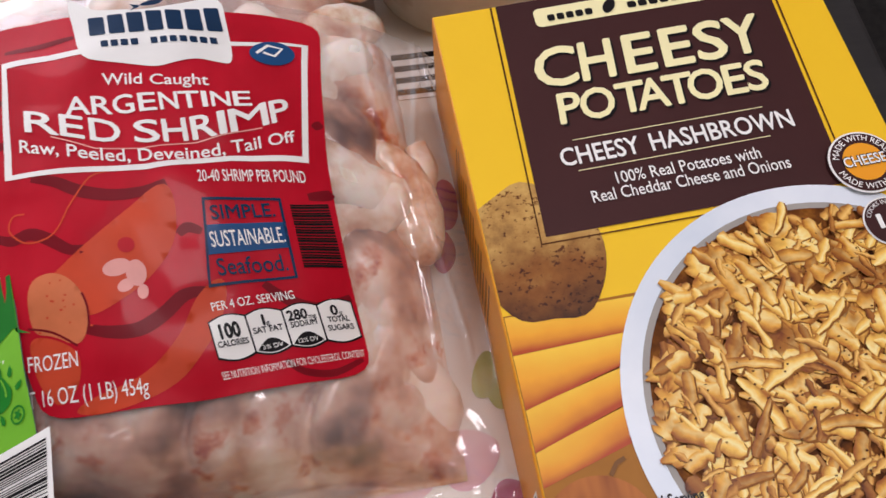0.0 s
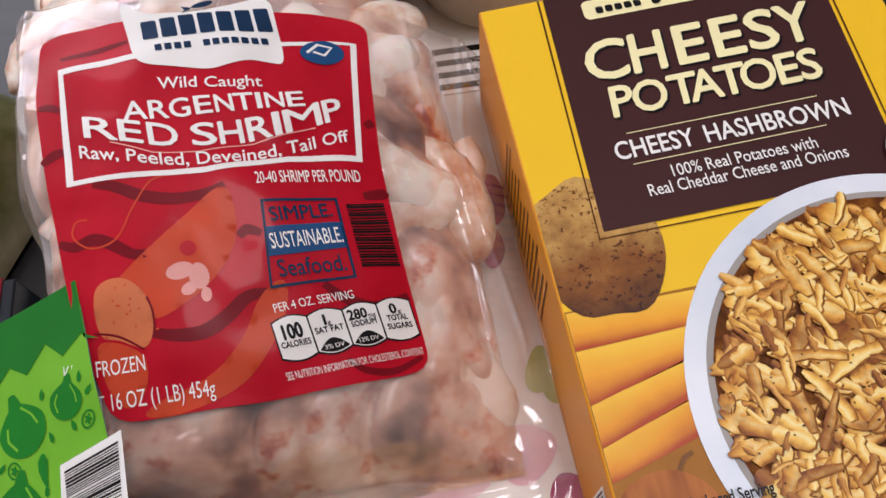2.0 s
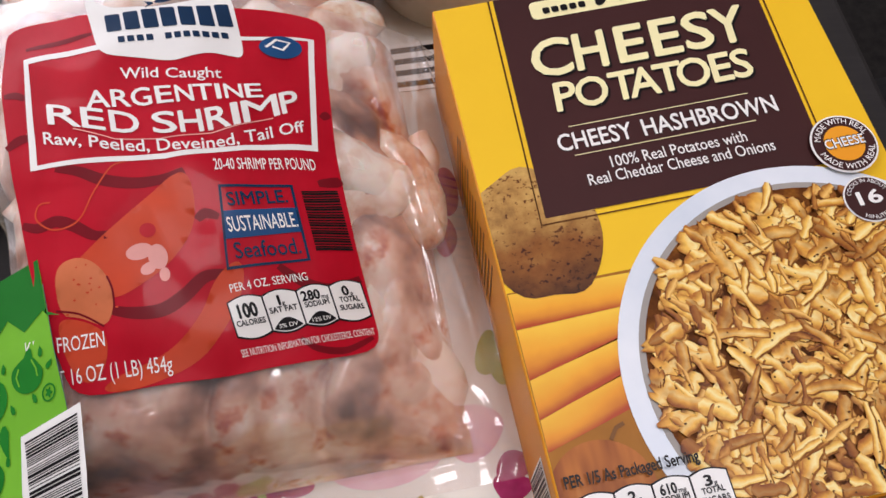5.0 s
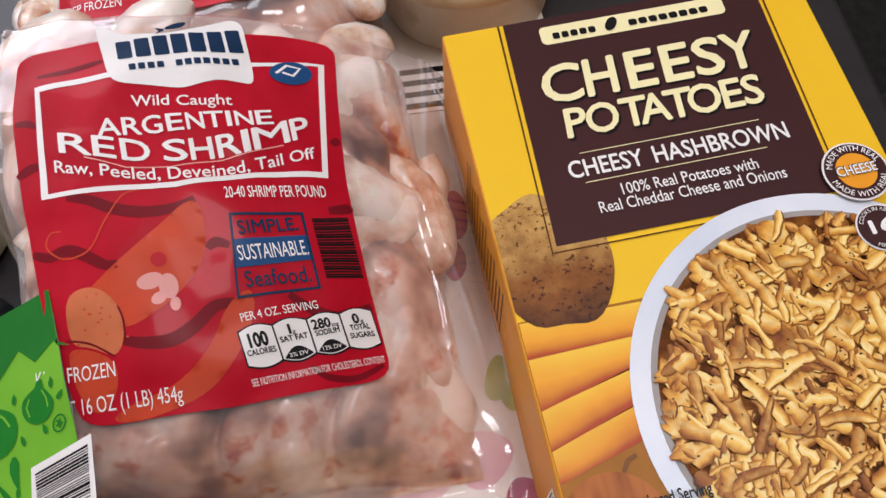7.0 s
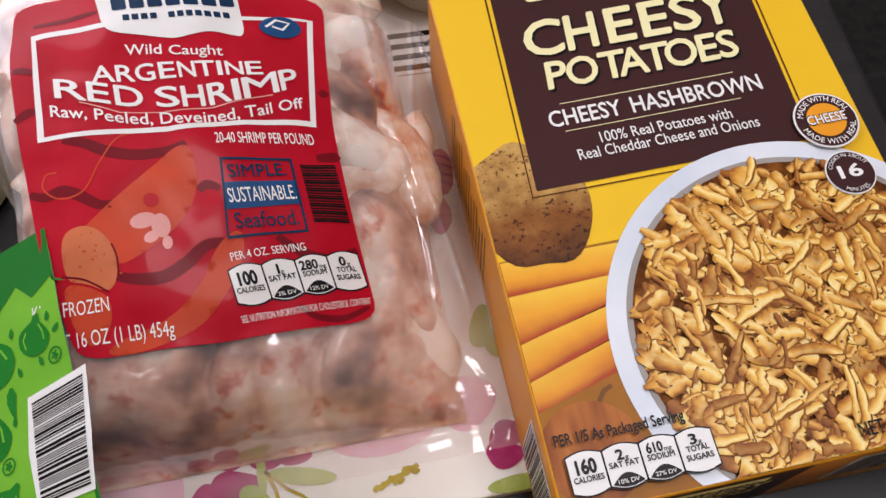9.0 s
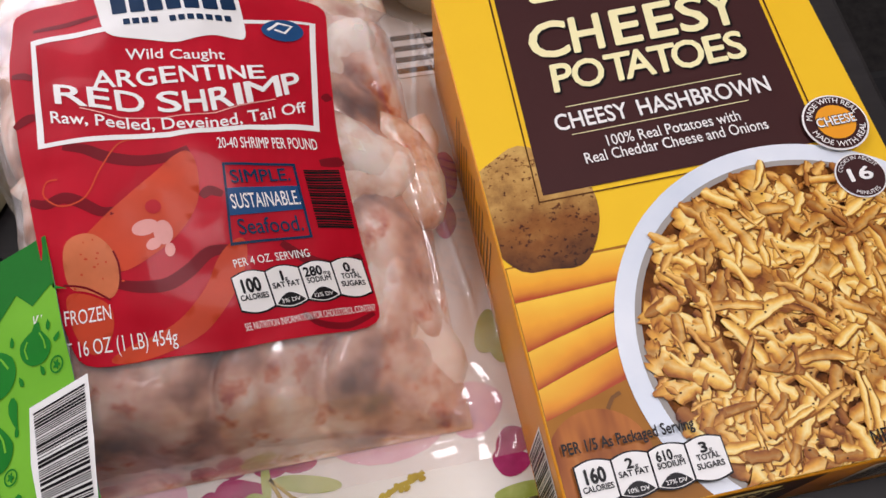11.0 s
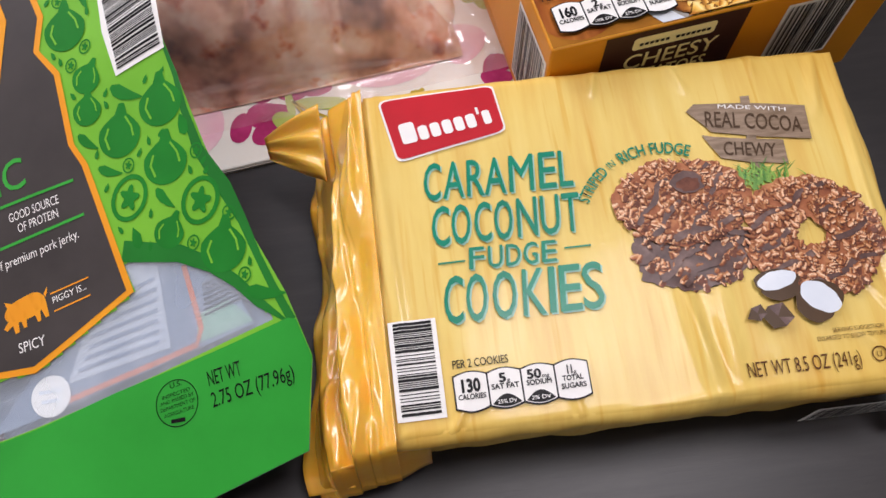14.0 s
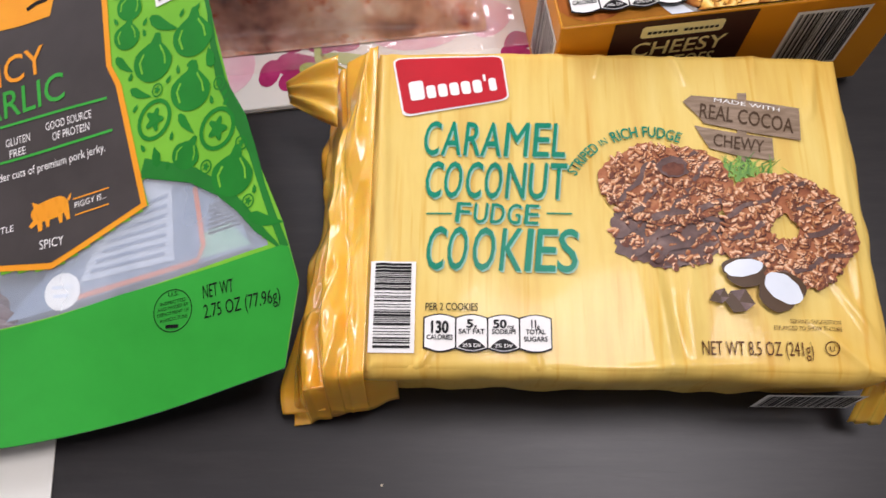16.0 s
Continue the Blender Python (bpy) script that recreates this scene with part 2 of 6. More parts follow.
M["potato"] = potato_print()
M["onion"] = patchy("onion_skin_print", [(0.3, C("8A4416")), (0.5, C("BE702C")), (0.64, C("DDA060")), (0.8, C("F2D0A0"))], 26, 0.42, 3, stretch=(3, 0.7, 1), spec=0.2)
M["cheeseshade"] = ink("cheese_orange_print", "A86C20", 0.42, 0.1, 50)
M["bowl"] = patchy("bowl_rim_print", [(0.3, C("D6DEE8")), (0.7, C("EFF2F6"))], 22, 0.38, coat=0.3)
M["bowlshade"] = ink("bowl_shade_print", "A39C94", 0.4)
M["dish"] = patchy("browned_sauce_print", [(0.3, C("301808")), (0.55, C("6A3A14")), (0.8, C("A86A24"))], 160, 0.5, spec=0.08)
# Cookie tones paled: the wrapper's milky reflection is put into the print.
M["caramel"] = patchy("caramel_cookie_print", [(0.3, C("7A4430")), (0.5, C("A86644")), (0.7, C("CC8E60"))], 150, 0.45, spec=0.2)
# The same pouch green lightened: the foot's stronger light is in the colour.
M["litgreen"] = patchy("lit_green_pouch_print", [(0.3, C("27952D")), (0.7, C("32A638"))], 22, 0.4, bump=0.25, bscale=28)
M["grass"] = island("grass_print", [(0.0, C("3F7A2A")), (1.0, C("8FB64A"))], 0.3)
def shrimp_flesh():
    m, nt, b = principled("raw_shrimp")
    v = coords(nt)
    info = nt.nodes.new("ShaderNodeObjectInfo")
    add = node(nt, "ShaderNodeMath")
    add.operation = "MULTIPLY_ADD"
    nt.links.new(info.outputs["Random"], add.inputs[0])
    add.inputs[1].default_value = 0.22
    nt.links.new(noise_fac(nt, v, 95, 4, 0.6), add.inputs[2])
    tone = ramp(nt, add.outputs[0], [(0.40, C("BA5C3A")), (0.47, C("CC9474")), (0.58, C("E2C0A6")), (0.74, C("F6ECE0"))])
    nt.links.new(tone, b.inputs["Base Color"])
    b.inputs["Roughness"].default_value = 0.28
    b.inputs["Subsurface Weight"].default_value = 0.4
    b.inputs["Subsurface Radius"].default_value = (0.006, 0.003, 0.002)
    b.inputs["Coat Weight"].default_value = 0.4
    bumped(nt, b, noise_fac(nt, v, 300, 3), 0.25, 0.001)
    return m


M["shrimp"] = shrimp_flesh()
def frozen_flesh():
    m, nt, b = principled("frozen_shrimp_mass")
    v = coords(nt)
    base = ramp(nt, noise_fac(nt, v, 44, 4, 0.5), [(0.31, C("6A4A46")), (0.40, C("AA7C6A")), (0.48, C("D2A48C")), (0.57, C("E6C8B4")), (0.68, C("F8EEE4"))])
    spots = ramp(nt, noise_fac(nt, v, 62, 4, 0.6), [(0.31, C("C4522C")), (0.36, C("EDB498")), (0.43, (1, 1, 1))])
    mx = nt.nodes.new("ShaderNodeMix")
    mx.data_type, mx.blend_type = "RGBA", "MULTIPLY"
    mx.inputs[0].default_value = 1.0
    nt.links.new(base, mx.inputs[6])
    nt.links.new(spots, mx.inputs[7])
    nt.links.new(mx.outputs[2], b.inputs["Base Color"])
    b.inputs["Roughness"].default_value = 0.3
    b.inputs["Subsurface Weight"].default_value = 0.7
    b.inputs["Subsurface Radius"].default_value = (0.010, 0.006, 0.004)
    b.inputs["Coat Weight"].default_value = 0.4
    bumped(nt, b, noise_fac(nt, v, 220, 4), 0.3, 0.0012)
    return m


M["ice"] = frozen_flesh()
M["insidegrey"] = patchy("grey_blue_inner_print", [(0.3, C("74839A")), (0.7, C("8B99AC"))], 60, 0.5)
M["insideteal"] = patchy("pale_teal_inner_print", [(0.3, C("7FAE9C")), (0.7, C("9CC0A8"))], 60, 0.5)
M["insidepaper"] = patchy("greyed_inner_label", [(0.3, C("B4BCC8")), (0.7, C("C6CCD4"))], 60, 0.5)
M["film"] = clear_film("clear_bag_film", 0.12, (0.98, 0.94, 0.94), 0.07, 0.40, 24)
M["hazefilm"] = clear_film("cloudy_pouch_film", 0.30, (0.95, 0.98, 1.0), 0.2, 0.25, 24, 0.7, 1.35, 0.1, (0.74, 0.79, 0.86))
M["jerky"] = patchy("pork_jerky", [(0.3, C("3A1710")), (0.6, C("6E3222")), (0.8, C("8E5038"))], 60, 0.4, 6, bump=0.8, bscale=140)
M["wallpaint"] = patchy("off_white_wall_paint", [(0.3, (0.62, 0.60, 0.56)), (0.7, (0.68, 0.66, 0.62))], 3, 0.7, bump=0.05, bscale=200)
M["ceiling"] = patchy("white_ceiling_paint", [(0.3, (0.76, 0.75, 0.73)), (0.7, (0.80, 0.79, 0.77))], 3, 0.8)
M["floor"] = patchy("dark_carpet", [(0.3, (0.02, 0.018, 0.018)), (0.7, (0.045, 0.04, 0.038))], 60, 0.9, bump=0.6, bscale=400)
M["chair"] = patchy("black_chair_paint", [(0.3, (0.008, 0.008, 0.009)), (0.7, (0.016, 0.016, 0.018))], 20, 0.4)


# ---- building helpers ----
def part(name, bm, material, parent, label="", smooth=False, kind=""):
    """Links a bmesh, given in world coordinates, as one mesh under parent."""
    me = bpy.data.meshes.new(name)
    if smooth:
        bmesh.ops.recalc_face_normals(bm, faces=bm.faces)
        if sum(f.normal.z * f.calc_area() for f in bm.faces) < -0.3 * sum(f.calc_area() for f in bm.faces):
            bmesh.ops.reverse_faces(bm, faces=bm.faces)
    bm.to_mesh(me)
    bm.free()
    if smooth:
        me.polygons.foreach_set("use_smooth", [True] * len(me.polygons))
    me.materials.append(material)
    ob = new(name, me)
    if parent is not None:
        base = parent
        off = Matrix.Identity(4)
        while base is not None:
            off = base.matrix_basis @ off if base.parent is None else base.matrix_basis @ off
            base = base.parent
        me.transform(off.inverted())
        ob.parent = parent
    return tagged(ob, label, kind=kind)


def thing(name, x, y, z, label, category, group="", kind=""):
    ob = new(name)
    ob.empty_display_size = 0.02
    ob.matrix_basis = pose(x, y, z)
    return tagged(ob, label, category, group, kind)


def box_bm(x0, y0, z0, x1, y1, z1, bevel=0.0, bm=None, m=None):
    b = bm or bmesh.new()
    r = bmesh.ops.create_cube(b, size=1)
    vs = r["verts"]
    bmesh.ops.scale(b, vec=(x1 - x0, y1 - y0, z1 - z0), verts=vs)
    bmesh.ops.translate(b, vec=((x0 + x1) / 2, (y0 + y1) / 2, (z0 + z1) / 2), verts=vs)
    if bevel:
        es = list({e for v in vs for e in v.link_edges})
        out = bmesh.ops.bevel(b, geom=es, offset=bevel, segments=2, profile=0.5, affect="EDGES")
        vs = list({v for v in vs if v.is_valid} | set(out["verts"]))
    if m is not None:
        bmesh.ops.transform(b, matrix=m, verts=vs)
    return b


def grid_bm(nx, ny, fn, close=False):
    """A sheet of nx by ny cells, fn(s, t) gives the place."""
    bm = bmesh.new()
    vs = [[bm.verts.new(fn(i / nx, j / ny)) for i in range(nx + 1)] for j in range(ny + 1)]
    for j in range(ny):
        for i in range(nx):
            bm.faces.new((vs[j][i], vs[j][i + 1], vs[j + 1][i + 1], vs[j + 1][i]))
    return bm


def smooth01(s):
    s = min(1.0, max(0.0, s))
    return s * s * (3 - 2 * s)


def bulge(s, r):
    """Rounded shoulder: 0 at the edge, 1 from r inwards."""
    s = min(1.0, max(0.0, s / r))
    return math.sqrt(max(0.0, 1 - (1 - s) ** 2))


class Face:
    """A printed surface: takes flat artwork in metres (a to the right, b up) and lays it on place(a, b, h)."""

    def __init__(self, parent, place, origin=(0, 0), angle=0.0, step=0.0, lift=0.0002):
        self.parent, self.place, self.o, self.step, self.lift = parent, place, origin, step, lift
        self.c, self.s = math.cos(radians(angle)), math.sin(radians(angle))

    def at(self, a, b, h):
        return self.place(self.o[0] + a * self.c - b * self.s, self.o[1] + a * self.s + b * self.c, h)

    def sub(self, a, b, angle, level=0, parent=None):
        """The same surface with its own origin and turn."""
        f = Face(parent or self.parent, self.place, (self.o[0] + a * self.c - b * self.s, self.o[1] + a * self.s + b * self.c), 0, self.step, self.lift + level * 0.0002)
        t = radians(angle)
        f.c, f.s = self.c * math.cos(t) - self.s * math.sin(t), self.s * math.cos(t) + self.c * math.sin(t)
        return f

    def lay(self, bm, h):
        if self.step:
            for _ in range(6):
                bmesh.ops.triangulate(bm, faces=bm.faces)
                es = [e for e in bm.edges if e.calc_length() > self.step]
                if not es:
                    break
                bmesh.ops.subdivide_edges(bm, edges=es, cuts=1)
        for v in bm.verts:
            v.co = self.at(v.co.x, v.co.y, h + v.co.z)

    def polys(self, name, shapes, material, level=1, label="", raised=None, kind=""):
        bm = bmesh.new()
        for k, sh in enumerate(shapes):
            z = raised[k] if raised else 0.0
            vs = [bm.verts.new((p[0], p[1], z)) for p in sh]
            if len(vs) > 2:
                bm.faces.new(vs)
        if not raised and len(shapes) > 1:
            bmesh.ops.remove_doubles(bm, verts=bm.verts, dist=1e-7)
        bmesh.ops.triangulate(bm, faces=bm.faces)
        self.lay(bm, self.lift + level * 0.0002)
        return self.soft(part(name, bm, material, self.parent, label, kind=kind))

    def soft(self, ob):
        """Round shading for prints on curved film."""
        if self.step:
            ob.data.polygons.foreach_set("use_smooth", [True] * len(ob.data.polygons))
        return ob

    def text(self, body, a, b, w, h, material, level=2, name="lettering", angle=0.0, bold=0.0, warp=None, label="", spans=None, lean=0.0):
        """Writing from (a, b), w long with capitals h high; warp(s, v) bends it: s along 0..1, v up in capitals' heights; spans: each letter's start and end along the line."""
        verts, faces, x0, x1, cap = glyphs(body, 0) if not spans else spaced(body, spans)
        bm = bmesh.new()
        ca, sa = math.cos(radians(angle)), math.sin(radians(angle))
        d = bold * 0.8
        for k, (ox, oy) in enumerate(((0, 0), (d, 0), (-d, 0), (0, d), (0, -d), (d * 0.7, d * 0.7), (-d * 0.7, -d * 0.7)) if bold else ((0, 0),)):
            vs = []
            for x, y in verts:
                s, v = (x + ox - x0 + d) / (x1 - x0 + 2 * d), (y + oy + d) / (cap + 2 * d)
                if warp:
                    p = warp(s, v)
                else:
                    p = (a + s * w * ca + v * h * (lean - sa), b + s * w * sa + v * h * ca)
                vs.append(bm.verts.new((p[0], p[1], k * 6e-6)))
            for f in faces:
                try:
                    bm.faces.new([vs[i] for i in f])
                except ValueError:
                    pass
        self.lay(bm, self.lift + level * 0.0002)
        return self.soft(part(name, bm, material, self.parent, label))


GLYPHS = {}


def glyphs(body, bold):
    """Outline of a line of writing in the built-in font."""
    key = (body, bold)
    if key not in GLYPHS:
        cu = bpy.data.curves.new("type", "FONT")
        cu.body, cu.size, cu.offset, cu.resolution_u, cu.fill_mode = body, 1.0, bold, 3, "FRONT"
        ob = new("type", cu)
        bpy.context.view_layer.update()
        me = bpy.data.meshes.new_from_object(ob.evaluated_get(bpy.context.evaluated_depsgraph_get()))
        verts = [(v.co.x, v.co.y) for v in me.vertices]
        faces = [tuple(p.vertices) for p in me.polygons]
        bpy.data.objects.remove(ob)
        bpy.data.curves.remove(cu)
        bpy.data.meshes.remove(me)
        xs = [v[0] for v in verts]
        GLYPHS[key] = (verts, faces, min(xs), max(xs), 0.69 + bold)
    return GLYPHS[key]


def spaced(body, spans):
    """A line of writing with every letter set between its own start and end, as parts of the whole length."""
    verts, faces, cap, wide = [], [], 0.69, 0.62 * len(body)
    marks = iter(spans)
    for ch in body:
        if ch == " ":
            continue
        s0, s1 = next(marks)
        gv, gf, x0, x1, cap = glyphs(ch, 0)
        k = len(verts)
        verts += [(wide * (s0 + (s1 - s0) * (x - x0) / (x1 - x0)), y) for x, y in gv]
        faces += [tuple(i + k for i in f) for f in gf]
    return verts, faces, 0.0, wide, cap


def marks_of(start, end, *edges):
    """Letter spans from edges read along a line that runs from start to end."""
    return [((edges[i] - start) / (end - start), (edges[i + 1] - start) / (end - start)) for i in range(0, len(edges), 2)]


def rect(a0, b0, a1, b1):
    return [(a0, b0), (a1, b0), (a1, b1), (a0, b1)]


def ring_pts(a, b, ra, rb, n=40, t0=0.0, t1=360.0, turn=0.0):
    ct, st = math.cos(radians(turn)), math.sin(radians(turn))
    out = []
    closed = abs(t1 - t0) >= 359.9
    for k in range(n):
        t = radians(t0 + (t1 - t0) * k / (n if closed else n - 1))
        x, y = ra * math.cos(t), rb * math.sin(t)
        out.append((a + x * ct - y * st, b + x * st + y * ct))
    return out


def band(line, w):
    """A ribbon along a line of points; w: a width, or one for each point."""
    left, right = [], []
    for k, p in enumerate(line):
        q0, q1 = line[max(0, k - 1)], line[min(len(line) - 1, k + 1)]
        dx, dy = q1[0] - q0[0], q1[1] - q0[1]
        n = math.hypot(dx, dy) or 1
        ww = (w[k] if isinstance(w, (list, tuple)) else w) / 2
        left.append((p[0] - dy / n * ww, p[1] + dx / n * ww))
        right.append((p[0] + dy / n * ww, p[1] - dx / n * ww))
    return left, right


def ribbon_quads(line, w):
    l, r = band(line, w)
    return [[r[k], r[k + 1], l[k + 1], l[k]] for k in range(len(l) - 1)]


def ribbon(line, w):
    l, r = band(line, w)
    return r + l[::-1]


def loop_band(outer, inner):
    n = len(outer)
    return [[outer[k], outer[(k + 1) % n], inner[(k + 1) % n], inner[k]] for k in range(n)]


def clip(poly, a0, b0, a1, b1):
    """Cuts a polygon to a rectangle."""
    for axis, lim, sign in ((0, a0, 1), (0, a1, -1), (1, b0, 1), (1, b1, -1)):
        out = []
        for k, p in enumerate(poly):
            q = poly[k - 1]
            pin, qin = sign * (p[axis] - lim) >= 0, sign * (q[axis] - lim) >= 0
            if pin != qin:
                f = (lim - q[axis]) / (p[axis] - q[axis])
                out.append((q[0] + f * (p[0] - q[0]), q[1] + f * (p[1] - q[1])))
            if pin:
                out.append(p)
        poly = out
        if len(poly) < 3:
            return []
    return poly


def rounded(a0, b0, a1, b1, r, n=5):
    out = []
    for cx, cy, t in ((a1 - r, b1 - r, 0), (a0 + r, b1 - r, 90), (a0 + r, b0 + r, 180), (a1 - r, b0 + r, 270)):
        out += [(cx + r * math.cos(radians(t + 90 * k / n)), cy + r * math.sin(radians(t + 90 * k / n))) for k in range(n + 1)]
    return out


def barcode(face, a, b, w, h, rng, along="a", name="barcode", backing=True, ink_m="black", back_m="white", margin=0.0015):
    """A code of random bars on a white patch."""
    if backing:
        face.polys("barcode_patch", [rect(a, b, a + w, b + h)], M[back_m], 1)
    bars, p = [], margin
    end = (w if along == "a" else h) - margin
    while p < end:
        t = rng.choice((0.0003, 0.0003, 0.0006, 0.0009))
        bars.append(rect(a + p, b + margin, a + p + t, b + h - margin) if along == "a" else rect(a + margin, b + p, a + w - margin, b + p + t))
        p += t + rng.choice((0.0003, 0.0003, 0.0006, 0.0008))
    face.polys(name, bars, M[ink_m], 2, kind="stuff")


def facts(face, a, b, w, h, cells):
    """The row of white nutrition badges; cells: (number, unit, lines, daily value)."""
    n = len(cells)
    pitch = w / n
    for k, (num, unit, lines, dv) in enumerate(cells):
        x0, x1 = a + k * pitch + 0.02 * pitch, a + (k + 1) * pitch - 0.03 * pitch
        wd, cx = x1 - x0, (x0 + x1) / 2

        def badge(g):
            pts = []
            for t in range(9):
                s = t / 8
                pts.append((x0 - g + (wd + 2 * g) * (1 - s), b + h * 0.90 + g + h * 0.10 * math.sin(math.pi * (1 - s))))
            for t in range(9):
                s = t / 8
                pts.append((x0 - g + (wd + 2 * g) * s, b + h * 0.10 - g - h * 0.10 * math.sin(math.pi * s)))
            return pts

        pb = face.polys("badge_outline", [badge(0.00045)], M["black"], 2)
        sub = face
        sub.polys("nutrition_badge", [badge(0)], M["white"], 3)
        if dv:
            cap = [(x0 + wd * (0.06 + 0.88 * t / 8), b + h * (0.12 + 0.22 * math.sin(math.pi * t / 8))) for t in range(9)]
            low = [(x0 + wd * (0.06 + 0.88 * t / 8), b + h * (0.10 - 0.08 * math.sin(math.pi * t / 8))) for t in range(9)]
            sub.polys("badge_foot", [low + cap[::-1]], M["black"], 4)
            sub.text(dv, cx - wd * 0.30, b + h * 0.10, wd * 0.60, h * 0.10, M["white"], 5, bold=0.01)
        nw = min(wd * 0.8, wd * sum(0.09 if ch == "1" else 0.25 for ch in num))
        if unit:
            nw2 = nw * (0.8 if len(num) > 2 else 0.9)
            tot = nw2 + wd * 0.12 * len(unit)
            sub.text(num, cx - tot / 2, b + h * 0.63, nw2, h * 0.25, M["black"], 4, bold=0.045)
            sub.text(unit, cx - tot / 2 + nw2 + wd * 0.02, b + h * 0.63, tot - nw2 - wd * 0.02, h * 0.11, M["black"], 4, bold=0.02)
        else:
            sub.text(num, cx - nw / 2, b + h * 0.47, nw, h * 0.36, M["black"], 4, bold=0.055)
        y = b + h * (0.47 if unit else 0.30)
        for ln in lines:
            lw = min(wd * 0.86, wd * 0.13 * len(ln))
            sub.text(ln, cx - lw / 2, y, lw, h * 0.14, M["black"], 4, bold=0.035)
            y -= h * 0.20


def inside(p, poly):
    c, j = False, len(poly) - 1
    for i in range(len(poly)):
        (xi, yi), (xj, yj) = poly[i], poly[j]
        if (yi > p[1]) != (yj > p[1]) and p[0] < (xj - xi) * (p[1] - yi) / (yj - yi) + xi:
            c = not c
        j = i
    return c


def strands(face, spots, material, level, rng, step=8e-7, limits=None, name="strand", shade=None, drop=(0.0005, -0.0006), ragged=0.35):
    """Overlapping uneven strands of a printed photograph; the print's tone runs across each by its map. spots: (a, b, turn, length, width)."""
    bm, low = bmesh.new(), bmesh.new()
    uv = bm.loops.layers.uv.new("across")
    n = 7
    for k, (a, b, turn, ln, wd) in enumerate(spots):
        t, bend = radians(turn), rng.uniform(-0.10, 0.10)
        x, y = a - ln * 0.5 * math.cos(t), b - ln * 0.5 * math.sin(t)
        line, ws = [], []
        for i in range(n + 1):
            line.append((x, y))
            end = min(1.0, 0.55 + 0.9 * min(i, n - i) / 2)
            ws.append(wd * end * rng.uniform(1 - ragged, 1 + ragged))
            t += bend + rng.uniform(-0.10, 0.10)
            x, y = x + ln / n * math.cos(t), y + ln / n * math.sin(t)
        left, right = band(line, ws)
        if limits:
            left, right = ([(min(limits[2], max(limits[0], p[0])), min(limits[3], max(limits[1], p[1]))) for p in q] for q in (left, right))
        z = k * step
        rows = [[bm.verts.new((*right[i], z)), bm.verts.new(((left[i][0] + right[i][0]) / 2, (left[i][1] + right[i][1]) / 2, z)), bm.verts.new((*left[i], z))] for i in range(n + 1)]
        for i in range(n):
            for j in range(2):
                f = bm.faces.new((rows[i][j], rows[i][j + 1], rows[i + 1][j + 1], rows[i + 1][j]))
                for lp, (u, v) in zip(f.loops, ((j / 2, i / n), ((j + 1) / 2, i / n), ((j + 1) / 2, (i + 1) / n), (j / 2, (i + 1) / n))):
                    lp[uv].uv = (u, v)
        if shade:
            q = [[low.verts.new((p[0] + drop[0], p[1] + drop[1], z - step * 0.5)) for p in side] for side in (right, left)]
            for i in range(n):
                low.faces.new((q[0][i], q[1][i], q[1][i + 1], q[0][i + 1]))
    for mesh in (bm, low):
        for v in mesh.verts:
            px, py = v.co.x, v.co.y
            if limits:
                px, py = min(limits[2], max(limits[0], px)), min(limits[3], max(limits[1], py))
            v.co = face.at(px, py, face.lift + level * 0.0002 + v.co.z)
    if shade:
        face.soft(part(name + "_shade", low, shade, face.parent, kind="stuff"))
    else:
        low.free()
    return face.soft(part(name, bm, material, face.parent, kind="stuff"))


def strand_print(name, edge, mid, light, spread=0.5, mottle=420):
    """Printed photograph of strands: darker at the rims of each, lighter along its middle, each with its own tone."""
    m, nt, b = principled(name)
    uvn = nt.nodes.new("ShaderNodeUVMap")
    uvn.uv_map = "across"
    sep = nt.nodes.new("ShaderNodeSeparateXYZ")
    nt.links.new(uvn.outputs[0], sep.inputs[0])
    v = coords(nt)

    def calc(op, x, y):
        n = nt.nodes.new("ShaderNodeMath")
        n.operation = op
        for sock, val in zip(n.inputs, (x, y)):
            if isinstance(val, float):
                sock.default_value = val
            else:
                nt.links.new(val, sock)
        return n.outputs[0]

    wob = calc("MULTIPLY", calc("SUBTRACT", noise_fac(nt, v, mottle, 4), 0.5), 0.75)
    u = calc("ADD", sep.outputs[0], wob)
    g = nt.nodes.new("ShaderNodeNewGeometry")
    tone = calc("MULTIPLY", calc("SUBTRACT", g.outputs["Random Per Island"], 0.5), spread)
    core = ramp(nt, u, [(0.0, mid), (0.28, light), (0.60, mid), (1.0, edge)])
    fac = calc("ADD", calc("ADD", tone, calc("MULTIPLY", calc("SUBTRACT", noise_fac(nt, v, mottle * 0.35, 3), 0.5), 1.1)), 0.44)
    shade = ramp(nt, fac, [(0.14, (0.42, 0.25, 0.14)), (0.34, (0.84, 0.68, 0.52)), (0.50, (1, 1, 1))])
    mx = nt.nodes.new("ShaderNodeMix")
    mx.data_type, mx.blend_type = "RGBA", "MULTIPLY"
    mx.inputs[0].default_value = 1.0
    nt.links.new(core, mx.inputs[6])
    nt.links.new(shade, mx.inputs[7])
    nt.links.new(mx.outputs[2], b.inputs["Base Color"])
    b.inputs["Roughness"].default_value, b.inputs["Specular IOR Level"].default_value = 0.42, 0.25
    return m


